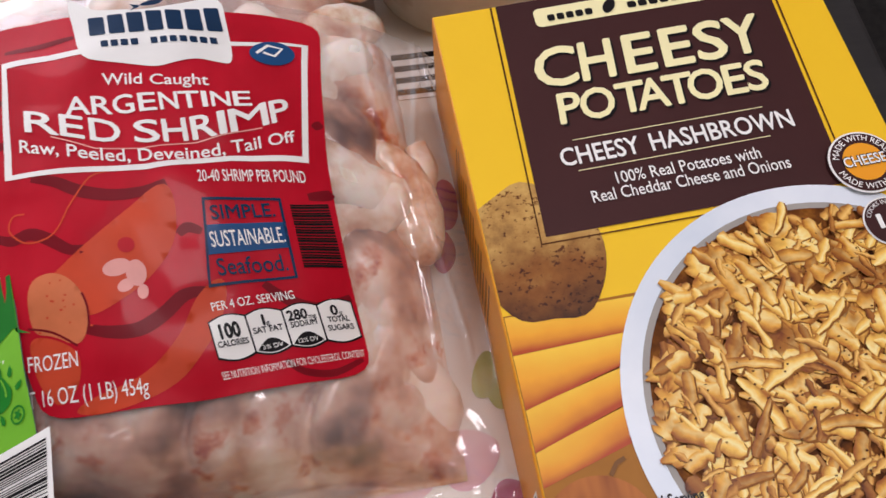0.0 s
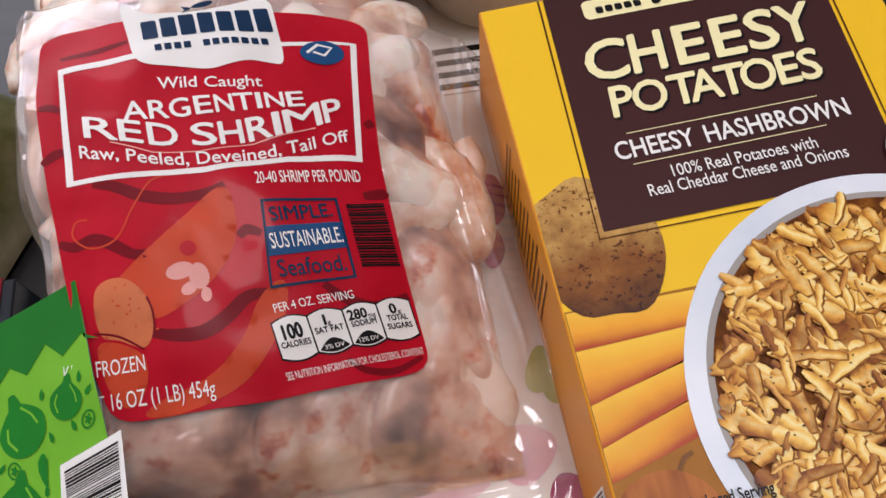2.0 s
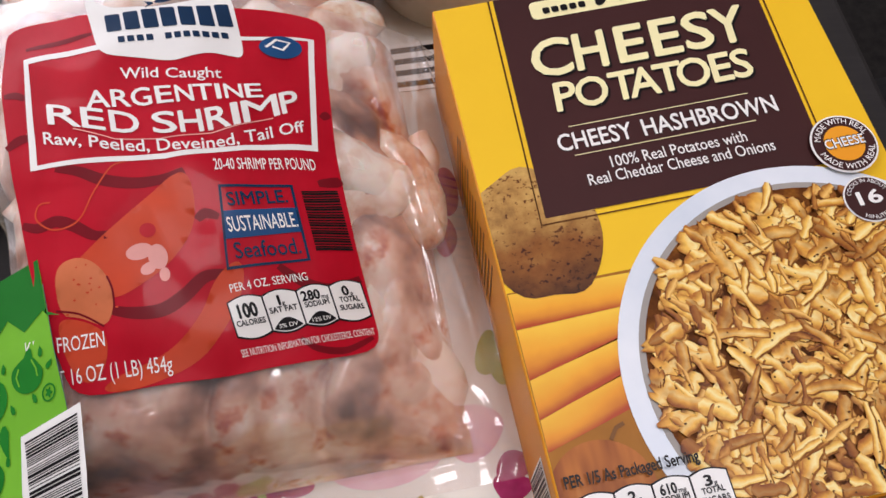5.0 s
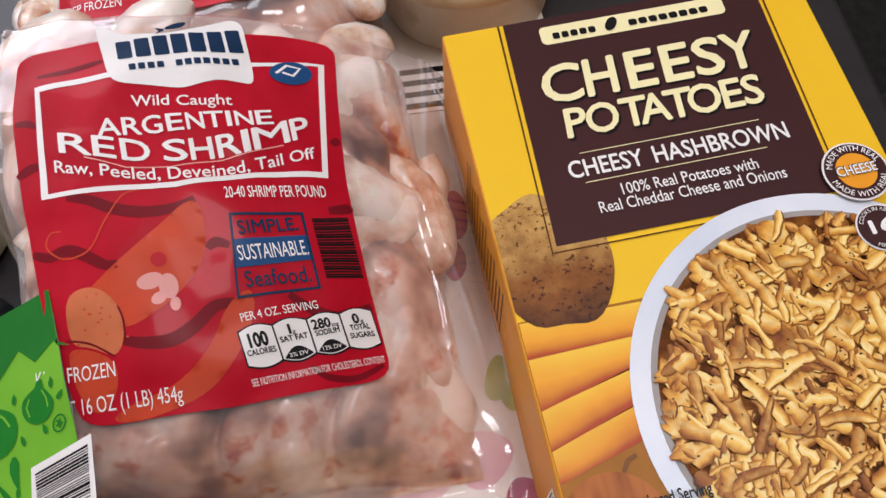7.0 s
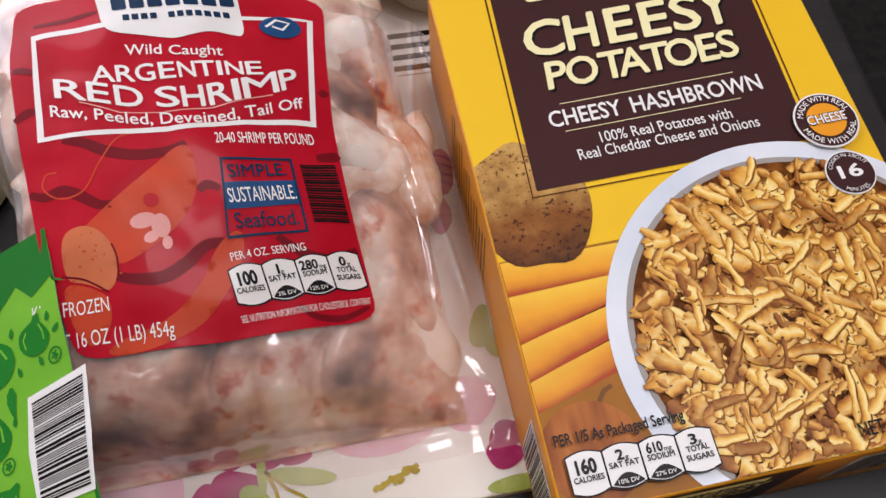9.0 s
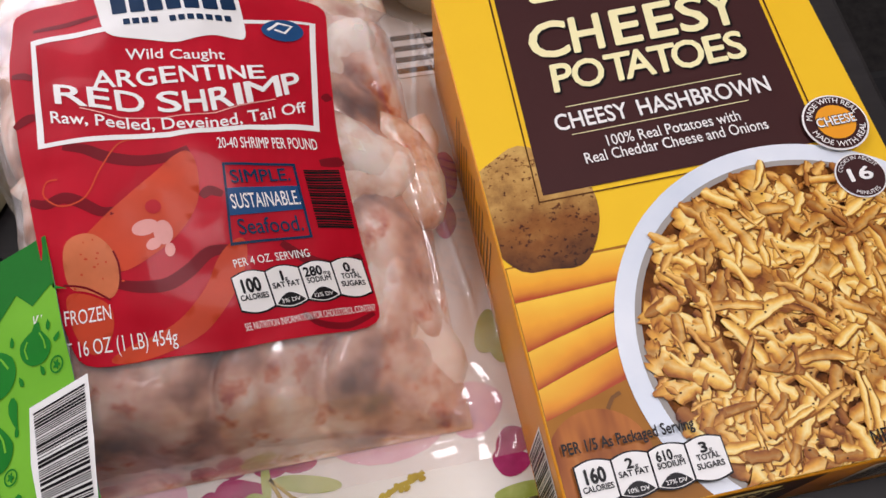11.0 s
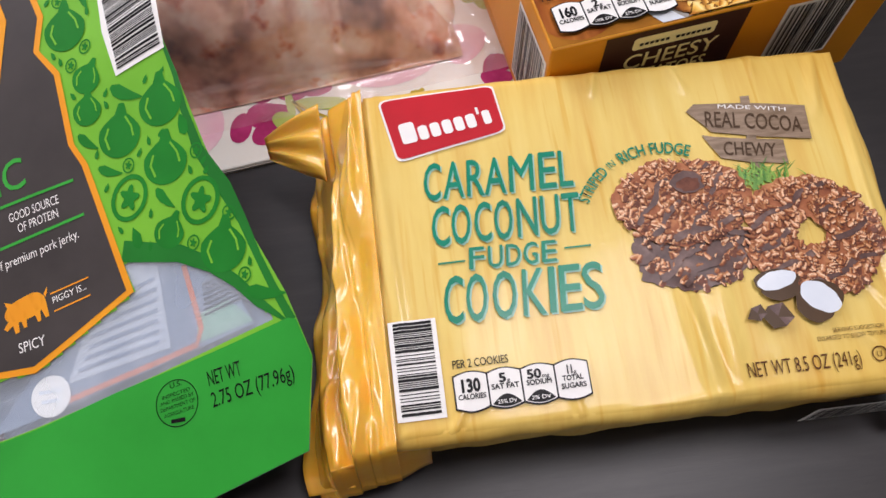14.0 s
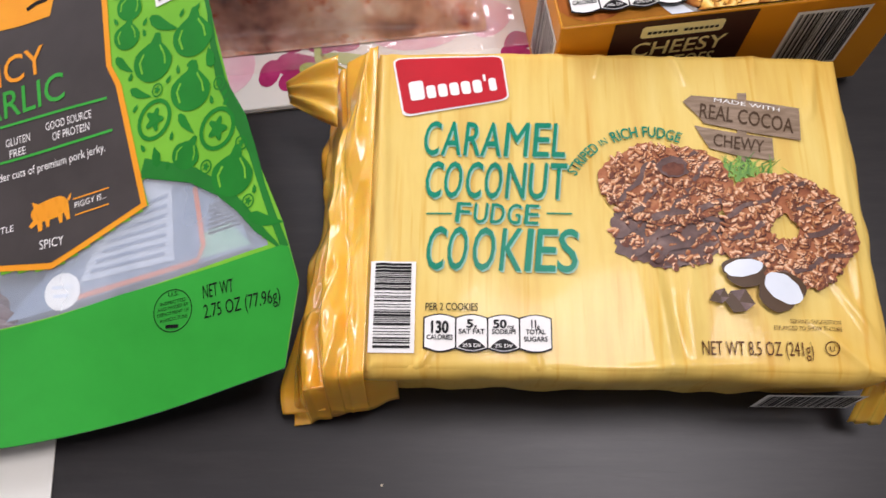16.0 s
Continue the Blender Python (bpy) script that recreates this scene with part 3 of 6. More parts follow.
M["shred"] = strand_print("hash_brown_print", C("B87226"), C("F9C65A"), C("FFE8A0"), 0.55, 260)
M["shredshade"] = patchy("hash_brown_shade_print", [(0.3, C("62340F")), (0.6, C("9A6024")), (0.8, C("B98238"))], 200, 0.45, spec=0.15)
M["toastshred"] = strand_print("toasted_shred_print", C("864A18"), C("DCA048"), C("F6C870"), 0.9, 300)
M["flake"] = strand_print("toasted_coconut_print", C("9A5A38"), C("D8966A"), C("F6D6B2"), 0.7, 700)
M["flakeshade"] = patchy("coconut_shade_print", [(0.3, C("542E24")), (0.7, C("84503C"))], 300, 0.45, spec=0.2)
# Fudge tones paled and greyed likewise, to hold the reflection on the film.
M["glaze"] = patchy("dark_fudge_glaze_print", [(0.3, C("4E3834")), (0.55, C("6A504A")), (0.8, C("94786E"))], 170, 0.35, spec=0.3)
M["slice"] = strand_print("cheese_slice_print", C("B8481A"), C("F3A62A"), C("FCCB40"), 0.1, 26)


# ---- the room ----
def wall(name, x0, y0, z0, x1, y1, z1, m, label):
    return tagged(part(name, box_bm(x0, y0, z0, x1, y1, z1), M[m], None), label, "wall", kind="structure")


X0, X1, Y0, Y1, Z0, Z1 = -2.0, 2.2, -2.2, 1.15, -0.75, 1.75
tagged(part("floor", box_bm(X0, Y0, Z0 - 0.1, X1, Y1, Z0), M["floor"], None), "dark carpeted floor below the table", "floor", kind="structure")
tagged(part("ceiling", box_bm(X0, Y0, Z1, X1, Y1, Z1 + 0.1), M["ceiling"], None), "plain white painted ceiling", "ceiling", kind="structure")
wall("wall_west", X0 - 0.1, Y0 - 0.1, Z0 - 0.1, X0, Y1 + 0.15, Z1 + 0.1, "wallpaint", "plain off-white painted wall")
wall("wall_east", X1, Y0 - 0.1, Z0 - 0.1, X1 + 0.1, Y1 + 0.15, Z1 + 0.1, "wallpaint", "plain off-white painted wall")
wall("wall_south", X0, Y0 - 0.1, Z0 - 0.1, X1, Y0, Z1 + 0.1, "wallpaint", "plain off-white painted wall")
WX0, WX1, WZ0, WZ1 = -1.85, -0.25, 0.38, 1.62
nb = bmesh.new()
for q in ((X0, Z0 - 0.1, X1, WZ0), (X0, WZ1, X1, Z1 + 0.1), (X0, WZ0, WX0, WZ1), (WX1, WZ0, X1, WZ1)):
    box_bm(q[0], Y1, q[1], q[2], Y1 + 0.15, q[3], bm=nb)
tagged(part("wall_north", nb, M["wallpaint"], None), "off-white wall with a window opening", "wall", kind="structure")
win = thing("window_1", (WX0 + WX1) / 2, Y1 + 0.07, WZ0, "white framed window with a mullion", "window", kind="structure")
for x0, z0, x1, z1 in ((WX0, WZ0, WX0 + 0.05, WZ1), (WX1 - 0.05, WZ0, WX1, WZ1), (WX0 + 0.05, WZ0, WX1 - 0.05, WZ0 + 0.05), (WX0 + 0.05, WZ1 - 0.05, WX1 - 0.05, WZ1), (-1.07, WZ0 + 0.05, -1.03, WZ1 - 0.05)):
    part("window_frame", box_bm(x0, Y1 + 0.05, z0, x1, Y1 + 0.10, z1), M["white"], win)

# ---- the table ----
TA = 6.5
TM = Matrix.Translation((0.2055, 0.15, 0)) @ pose(0, 0, 0, 0, 0, TA)
table = thing("dining_table", -0.3, 0.0, Z0, "dark espresso-stained wooden table", "table")
part("tabletop", box_bm(-1.25, -0.62, -0.032, 0.0, 0.85, 0.0, 0.003, m=TM), M["table"], table)
for lx in (-1.17, -0.08):
    for ly in (-0.54, 0.77):
        part("leg", box_bm(lx - 0.03, ly - 0.03, Z0, lx + 0.03, ly + 0.03, -0.032, 0.004, m=TM), M["table"], table)

chair = thing("dining_chair", 0.48, 0.2, Z0, "black painted chair pulled up to the table edge", "chair")
CM = Matrix.Translation((0.27, 0.18, 0)) @ pose(0, 0, 0, 0, 0, TA)
part("seat", box_bm(0.0, -0.22, -0.30, 0.42, 0.22, -0.255, 0.012, m=CM), M["chair"], chair)
for lx, ly, top in ((0.03, -0.19, -0.30), (0.03, 0.19, -0.30), (0.39, -0.19, 0.24), (0.39, 0.19, 0.24)):
    part("leg", box_bm(lx - 0.018, ly - 0.018, Z0, lx + 0.018, ly + 0.018, top, 0.004, m=CM), M["chair"], chair)
for z in (-0.05, 0.08, 0.2):
    part("back_rail", box_bm(0.38, -0.17, z - 0.03, 0.40, 0.17, z + 0.03, 0.005, m=CM), M["chair"], chair)

# ---- floral board ----
MA = 8.3
mat_t = thing("placemat", -0.1, 0.15, 0.0, "white laminated board with magenta flowers and green leaves", "placemat")
MM = Matrix.Translation((0.03, 0.0475, 0)) @ pose(0, 0, 0, 0, 0, MA)
part("board", box_bm(-0.180, 0.0, 0.0003, 0.055, 0.40, 0.003, 0.0008, m=MM), M["mat"], mat_t)
part("edge_band", box_bm(-0.1795, -0.0006, 0.0001, 0.0545, 0.0006, 0.0016, m=MM), M["matedge"], mat_t)
mat_f = Face(mat_t, lambda x, y, h: Vector((x, y, 0.003 + h)), lift=0.0)


PETALS = []


def petal(x, y, rx, ry, turn, m="magenta", level=1, name="petal"):
    pts = []
    for k in range(24):
        t = 2 * math.pi * k / 24
        r = 1 + 0.10 * math.sin(2 * t + turn) + 0.05 * math.sin(3 * t + x * 900)
        px, py = rx * r * math.cos(t), ry * r * math.sin(t) * (1 - 0.18 * math.cos(t))
        c, s = math.cos(radians(turn)), math.sin(radians(turn))
        pts.append((x + px * c - py * s, y + px * s + py * c))
    PETALS.append(name)
    mat_f.polys(name, [pts], M[m], level + 0.03 * len(PETALS))


for x, y, rx, ry, turn in ((-0.089, 0.0672, 0.0075, 0.0055, 10), (-0.0788, 0.0652, 0.0072, 0.0062, -30), (-0.0628, 0.0655, 0.0075, 0.0066, 40), (-0.0545, 0.0652, 0.0068, 0.0055, -10),
                           (-0.0745, 0.0535, 0.0085, 0.0062, 15), (-0.0855, 0.0485, 0.0066, 0.0048, 70), (-0.0757, 0.0448, 0.0068, 0.0048, 80), (0.0234, 0.0668, 0.0066, 0.0055, 0), (0.0222, 0.0598, 0.0070, 0.0048, 10),
                           (0.0052, 0.1790, 0.0055, 0.0105, 5), (0.0036, 0.1590, 0.0050, 0.0090, 12), (-0.12, 0.045, 0.007, 0.006, 0)):
    petal(x, y, rx, ry, turn)
for x, y, rx, ry, turn, m in ((0.0172, 0.1085, 0.0052, 0.0082, -15, "leafgreen"), (0.0215, 0.1025, 0.0040, 0.0062, 20, "leafgreen"), (-0.0500, 0.0560, 0.0115, 0.0034, -4, "leafgreen"), (-0.0660, 0.0475, 0.0085, 0.0040, -40, "leafgreen"),
                              (0.0262, 0.0497, 0.0110, 0.0028, 6, "leafgreen"), (-0.0650, 0.0575, 0.0016, 0.0085, 8, "leafgreen"), (-0.100, 0.085, 0.010, 0.004, 30, "leafgreen")):
    petal(x, y, rx, ry, turn, m, 2 if m == "leafgreen" else 1, "leaf")
for x, y, rx, ry, turn in ((-0.022, 0.075, 0.026, 0.012, 5), (-0.105, 0.048, 0.016, 0.010, 30), (0.010, 0.080, 0.012, 0.009, 30), (-0.125, 0.060, 0.02, 0.012, 0)):
    petal(x, y, rx, ry, turn, "palepink", 0.5, "wash")
for line, w in (([(-0.0640, 0.0585), (-0.056, 0.0520), (-0.050, 0.0490), (-0.046, 0.0455)], 0.0012), ([(-0.0640, 0.0585), (-0.060, 0.052), (-0.058, 0.046)], 0.0014), ([(-0.0235, 0.0500), (-0.018, 0.0535), (-0.0135, 0.0550), (-0.0093, 0.0580)], 0.0018)):
    mat_f.polys("stem", ribbon_quads(line, w), M["olive"], 3)
rng = random.Random(5)
for k in range(9):
    petal(-0.0245 + 0.0018 * k + rng.uniform(-0.001, 0.001), 0.0495 + 0.0009 * k + rng.uniform(-0.0015, 0.0015), 0.0013, 0.0010, rng.uniform(0, 90), "olive", 3.5, "berry")

# ---- carton of potatoes ----
BX, BY, BA, BW, BL, BH = 0.033, 0.029, 8.7, 0.1375, 0.1975, 0.060
carton = thing("potato_carton", BX, BY, 0.003, "yellow and brown cardboard box of cheesy potatoes lying flat", "food box")
carton.matrix_basis = pose(BX, BY, 0.003, 0, 0, BA)
BM = pose(BX, BY, 0, 0, 0, BA)
part("carton_body", box_bm(0, 0, 0.0034, BW, BL, BH, 0.0009, m=BM), M["boxside"], carton)
top = Face(carton, lambda x, y, h: BM @ Vector((x, y, BH + h)), lift=0.0)
top.parent = top.polys("front_panel", [rect(0.0006, 0.0006, BW - 0.0006, BL - 0.0006)], M["boxyellow"], 0.5)
FR = (0.0007, 0.0007, BW - 0.0007, BL - 0.0007)
# sliced cheese, potato, onion
top.polys("lower_tint", [clip(rect(0, 0, 0.06, 0.081), *FR)], M["cheeseshade"], 0.7)
def cheese_slice(p0, p1, w0, w1):
    """A slice seen edge on, from p0 to p1."""
    bm = bmesh.new()
    uv = bm.loops.layers.uv.new("across")
    cols = []
    for i in range(9):
        s = i / 8
        x, y, w = p0[0] + (p1[0] - p0[0]) * s, p0[1] + (p1[1] - p0[1]) * s, w0 + (w1 - w0) * s
        cols.append([top.at(x, y - w * (1 - q / 4), 0.0002) for q in range(5)])
    vs = [[bm.verts.new(p) for p in c] for c in cols]
    for i in range(8):
        for q in range(4):
            f = bm.faces.new((vs[i][q], vs[i + 1][q], vs[i + 1][q + 1], vs[i][q + 1]))
            for lp, qq in zip(f.loops, (q, q, q + 1, q + 1)):
                lp[uv].uv = ((1.05, 0.72, 0.56, 0.44, 0.30)[qq], 0.5)
    part("cheese_slice", bm, M["slice"], top.parent)


for p0, p1, w0, w1 in (((0.001, 0.0805), (0.040, 0.0800), 0.0118, 0.0103), ((0.001, 0.0685), (0.036, 0.0695), 0.0160, 0.0088), ((0.001, 0.0523), (0.033, 0.0605), 0.0120, 0.0108), ((0.001, 0.0401), (0.031, 0.0495), 0.0095, 0.0105)):
    cheese_slice(p0, p1, w0, w1)
pot = ring_pts(0.0155, 0.1000, 0.0205, 0.0240, 40, turn=15)
pot = [(p[0], p[1] * 1.0 - 0.0012 * math.sin(p[0] * 300)) for p in pot]
top.polys("potato", [clip(pot, *FR)], M["potato"], 1.4)
top.polys("onion", [clip(ring_pts(0.0135, 0.0165, 0.0155, 0.0150, 36), *FR)], M["onion"], 1.4)
top.polys("onion_stem", ribbon_quads([(0.0195, 0.0305), (0.0210, 0.0325), (0.0218, 0.0335), (0.0245, 0.0345)], 0.0012), M["potatobrown"], 1.8)
# dark panel with its line
top.polys("title_panel", [[(0.0193, 0.1040), (0.1165, 0.1040), (0.1200, 0.1968), (0.0232, 0.1968)]], M["choc"], 2)
top.polys("panel_line", ribbon_quads([(0.0214, 0.1968), (0.0174, 0.1018), (0.1180, 0.1018), (0.1216, 0.1968)], 0.0007), M["brownline"], 2)
# bowl
BC, BR = (0.0930, 0.0410), 0.0655
top.polys("bowl_rim", [clip(ring_pts(*BC, BR, BR, 90), *FR)], M["bowl"], 2.6)
top.polys("bowl_inside", [clip(ring_pts(*BC, 0.0592, 0.0592, 80), *FR)], M["bowlshade"], 2.8)
top.polys("sauce", [clip(ring_pts(*BC, 0.0572, 0.0572, 80), *FR)], M["dish"], 3)
rng = random.Random(11)


def bowlful(count, ln, wd, turns):
    """Places of strands inside the bowl."""
    out = []
    while len(out) < count:
        r, t = 0.0580 * math.sqrt(rng.random()), rng.uniform(0, 2 * math.pi)
        long, wide = rng.uniform(*ln), rng.uniform(*wd)
        if r + 0.36 * long < 0.0588:
            out.append((BC[0] + r * math.cos(t), BC[1] + r * math.sin(t), rng.choice(turns) + rng.gauss(0, 24), long, wide))
    return out


strands(top, bowlful(560, (0.004, 0.010), (0.0018, 0.0044), (20, 70, 120, 160)), M["toastshred"], 3.2, rng, limits=FR, name="toasted_strand", shade=M["shredshade"], drop=(0.0003, -0.0004))
strands(top, bowlful(190, (0.004, 0.009), (0.0040, 0.0090), (0, 60, 120)), M["shred"], 5.7, rng, limits=FR, name="sauce_blob", shade=M["shredshade"], ragged=0.5, drop=(0.0003, -0.0004))
strands(top, bowlful(300, (0.008, 0.0200), (0.0019, 0.0046), (15, 25, 100, 110, 60, 150)), M["shred"], 6.7, rng, step=1.2e-6, limits=FR, shade=M["shredshade"], ragged=0.36, drop=(0.0004, -0.0005))
strands(top, bowlful(70, (0.004, 0.011), (0.0012, 0.0024), (25, 110, 60)), M["toastshred"], 8.6, rng, limits=FR, name="toasted_strand", ragged=0.45)
specks = []
for k in range(190):
    r, t = 0.054 * math.sqrt(rng.random()), rng.uniform(0, 2 * math.pi)
    specks.append(clip(ring_pts(BC[0] + r * math.cos(t), BC[1] + r * math.sin(t), rng.uniform(0.0002, 0.0006), rng.uniform(0.0002, 0.0004), 6), *FR))
top.polys("pepper_speck", [q for q in specks if len(q) > 2], M["brownline"], 9.4, kind="stuff")
UP = 10.5  # above the strands
# title
top.polys("brand_plate", [rounded(0.0355, 0.1842, 0.1060, 0.1925, 0.0022)], M["cream"], 3)
top.polys("brand_mark", [rounded(0.0400 + 0.0034 * k, 0.1862, 0.0426 + 0.0034 * k, 0.1890, 0.0007) for k in range(5)] + [rounded(0.0690 + 0.0039 * k, 0.1862, 0.0721 + 0.0039 * k, 0.1890, 0.0008) for k in range(8)] + [ring_pts(0.0625, 0.1886, 0.0020, 0.0034, 16, turn=-35)], M["black"], 4, kind="stuff")


def shadowed(face, s, a, b, w, h, bold, spans):
    face.text(s, a + 0.0007, b - 0.0008, w, h, M["black"], 3, "lettering_shadow", 0.0, bold, spans=spans, lean=0.10)
    face.text(s, a, b, w, h, M["cream"], 4, "lettering", 0.0, bold, spans=spans, lean=0.10)


shadowed(top, "CHEESY", 0.0294, 0.1583, 0.0801, 0.0166, 0.026, marks_of(294, 1095, 294, 436, 455, 566, 612, 712, 745, 846, 866, 968, 974, 1095))
shadowed(top, "POTATOES", 0.0337, 0.1430, 0.0719, 0.0124, 0.026, marks_of(337, 1056, 337, 410, 412, 526, 536, 632, 606, 714, 700, 800, 785, 902, 911, 982, 988, 1056))
top.polys("rule", [[(0.0360, 0.1364), (0.1002, 0.1364), (0.1002, 0.1367), (0.0360, 0.1367)]], M["cream"], 3)
top.polys("rule", [[(0.0350, 0.1248), (0.0990, 0.1251), (0.0990, 0.1254), (0.0350, 0.1251)]], M["cream"], 3)
top.text("CHEESY", 0.0304, 0.1272, 0.0262, 0.0068, M["white"], 4, bold=0.02)
top.text("HASHBROWN", 0.0603, 0.1272, 0.0478, 0.0068, M["white"], 4, bold=0.02)
top.text("100% Real Potatoes with", 0.0459, 0.1178, 0.0475, 0.0043, M["white"], 4, bold=0.008)
top.text("Real Cheddar Cheese and Onions", 0.0367, 0.1125, 0.0647, 0.0043, M["white"], 4, bold=0.008)


def disc(face, a, b, r, lv):
    face.polys("seal_rim", [ring_pts(a, b, r, r, 40)], M["white"], lv)
    face.polys("seal", [ring_pts(a, b, r * 0.94, r * 0.94, 40)], M["choc"], lv + 1)


def arc_text(face, s, a, b, r, h, t0, t1, m, lv, bold=0.0):
    """Writing round a circle; from t0 to t1 degrees, outwards up when t0 > t1."""
    sg = 1 if t0 > t1 else -1
    face.text(s, 0, 0, 1, 1, m, lv, bold=bold, warp=lambda u, v: (a + (r + sg * v * h) * math.cos(radians(t0 + (t1 - t0) * u)), b + (r + sg * v * h) * math.sin(radians(t0 + (t1 - t0) * u))))


disc(top, 0.1233, 0.1092, 0.0112, UP)
top.polys("orange_disc", [ring_pts(0.1233, 0.1092, 0.0068, 0.0068, 30)], M["orange"], UP + 2)
top.text("CHEESE", 0.1162, 0.1076, 0.0142, 0.0042, M["black"], UP + 3, "lettering_shadow", bold=0.05)
top.text("CHEESE", 0.1164, 0.1078, 0.0138, 0.0036, M["white"], UP + 4, bold=0.02)
arc_text(top, "MADE WITH REAL", 0.1233, 0.1092, 0.0078, 0.0021, 165, 15, M["white"], UP + 2, 0.01)
arc_text(top, "MADE WITH REAL", 0.1233, 0.1092, 0.0099, 0.0021, 195, 345, M["white"], UP + 2, 0.01)
disc(top, 0.1229, 0.0878, 0.0084, UP)
top.text("16", 0.1188, 0.0858, 0.0082, 0.0050, M["white"], UP + 2, bold=0.035)
arc_text(top, "COOKS IN ABOUT", 0.1229, 0.0878, 0.0060, 0.0014, 160, 20, M["white"], UP + 2)
arc_text(top, "MINUTES", 0.1229, 0.0878, 0.0074, 0.0014, 235, 305, M["white"], UP + 2)
top.text("PER 1/5 As Packaged Serving", 0.0028, 0.0194, 0.0392, 0.0035, M["black"], UP, bold=0.03)
facts(Face(top.parent, top.place, lift=UP * 0.0002 - 0.0004), 0.0046, 0.0044, 0.0437, 0.0124,
      [("160", "", ["CALORIES"], ""), ("2", "g", ["SAT FAT"], "10% DV"), ("610", "mg", ["SODIUM"], "27% DV"), ("3", "g", ["TOTAL", "SUGARS"], "")])
top.text("NET WT 9.0 OZ (255g)", 0.0900, 0.0042, 0.0420, 0.0042, M["black"], UP, bold=0.008)
# end and long side of the carton
endf = Face(carton, lambda x, y, h: BM @ Vector((x, -h, y)), lift=0.0)
endf.polys("end_panel", [rect(0.0205, 0.006, 0.0755, BH - 0.001)], M["choc"], 1)
endf.polys("brand_plate", [rounded(0.0315, 0.0490, 0.0635, 0.0560, 0.0016)], M["cream"], 2)
endf.polys("brand_mark", [rounded(0.0340 + 0.0020 * k, 0.0513, 0.0355 + 0.0020 * k, 0.0528, 0.0004) for k in range(14) if k != 6], M["black"], 3, kind="stuff")
endf.text("CHEESY", 0.0300, 0.0380, 0.0370, 0.0085, M["cream"], 2, bold=0.015)
endf.text("POTATOES", 0.0310, 0.0290, 0.0340, 0.0072, M["cream"], 2, bold=0.015)
barcode(endf, 0.0920, 0.0180, 0.0300, 0.0360, random.Random(3))
sidef = Face(carton, lambda x, y, h: BM @ Vector((-h, x, y)), lift=0.0)
barcode(sidef, 0.0020, 0.0080, 0.0300, 0.0420, random.Random(4), name="barcode")
sidef.polys("small_print", [rect(0.095 + 0.0042 * k, 0.014, 0.0962 + 0.0042 * k, 0.050 - 0.004 * (k % 3)) for k in range(14)], M["brownline"], 1)

# ---- bag of shrimp ----
SBX, SBY, SBA, SW, SL = -0.1305, 0.0535, 8.0, 0.158, 0.212
SBC, SBS = math.cos(radians(SBA)), math.sin(radians(SBA))


def bag_local(x, y):
    return (x - SBX) * SBC + (y - SBY) * SBS, -(x - SBX) * SBS + (y - SBY) * SBC


def bag_world(a, b):
    return SBX + a * SBC - b * SBS, SBY + a * SBS + b * SBC


def side_reach(b):
    """How far the bag spreads sideways: wider towards its back."""
    return smooth01((b - 0.075) / 0.03)


def bag_top(x, y):
    """Height of the filled bag."""
    a, b = bag_local(x, y)
    q = -0.02204 - 0.75257 * x + 0.60697 * y - 3.52037 * x * x - 0.71058 * x * y - 1.74955 * y * y
    q = max(0.012, q)
    rest = 0.0045 + 0.052 * smooth01((b - 0.13) / 0.08) * smooth01((0.17 - a) / 0.05)
    p = bulge(a + 0.010 * side_reach(b), 0.016 + 0.004 * side_reach(b)) * bulge(SW + 0.001 - a, 0.024) * bulge(b + 0.003, 0.024) * bulge(0.172 - b, 0.012)
    lump = 0.0012 * noise.noise(Vector((x * 70, y * 70, 3.1)))
    return rest + max(0.0, q - rest) * p + lump * p


def shrimp_bag(name, label):
    return thing(name, -0.06, 0.15, 0.0045, label, "shrimp bag", "bags of shrimp")


bag = shrimp_bag("shrimp_bag", "clear plastic bag of raw peeled shrimp with a red label")


def film_place(s, t):
    b = -0.013 + 0.182 * t
    a = -0.010 - 0.011 * side_reach(b) + (SW + 0.022 + 0.011 * side_reach(b)) * s
    x, y = bag_world(a, b)
    inner = 0 <= a <= SW and 0 <= b <= SL
    z = bag_top(x, y)
    wr = noise.noise(Vector((a * 120, b * 45, 0.7))) * 0.0011 + noise.noise(Vector((a * 40, b * 260, 4.2))) * 0.0004
    wr *= 0.25 + 0.75 * smooth01((b - 0.002) / 0.03)
    edge = 1 - bulge(SW - a, 0.03)
    for a0, k, amp in ((SW - 0.024, 31.0, 0.0020), (SW - 0.012, 47.0, 0.0026), (SW - 0.003, 23.0, 0.0030), (0.010, 37.0, 0.0016)):
        wr += amp * math.exp(-((a - a0 - 0.004 * math.sin(b * k)) / 0.0009) ** 2) * smooth01((b - 0.02) / 0.03)
    for b0, k, amp in ((0.004, 60.0, 0.0007), (-0.005, 41.0, 0.0006), (0.1645, 50.0, 0.0012)):
        wr += amp * math.exp(-((b - b0 - 0.002 * math.sin(a * k)) / 0.0010) ** 2)
    if x < -0.0935 - 0.27 * (y - 0.043) and y < 0.1255 + 0.329 * (x + 0.1187):
        # pressed down under the pouch that leans on it
        return Vector((x, y, min(z + 0.0016, max(0.0045, 0.0740 + 0.27275 * x + 0.28565 * y))))
    return Vector((x, y, z + 0.0016 + wr * (0.6 + 1.2 * edge) + (0.004 * abs(noise.noise(Vector((a * 60, b * 25, 9)))) if a > SW - 0.02 else 0)))


lumps = random.Random(77)
LUMPS = [(lumps.uniform(-0.010, SW), lumps.uniform(-0.010, SL), lumps.uniform(0, math.pi), lumps.uniform(0.004, 0.014), lumps.uniform(0.0066, 0.0122)) for _ in range(200)]
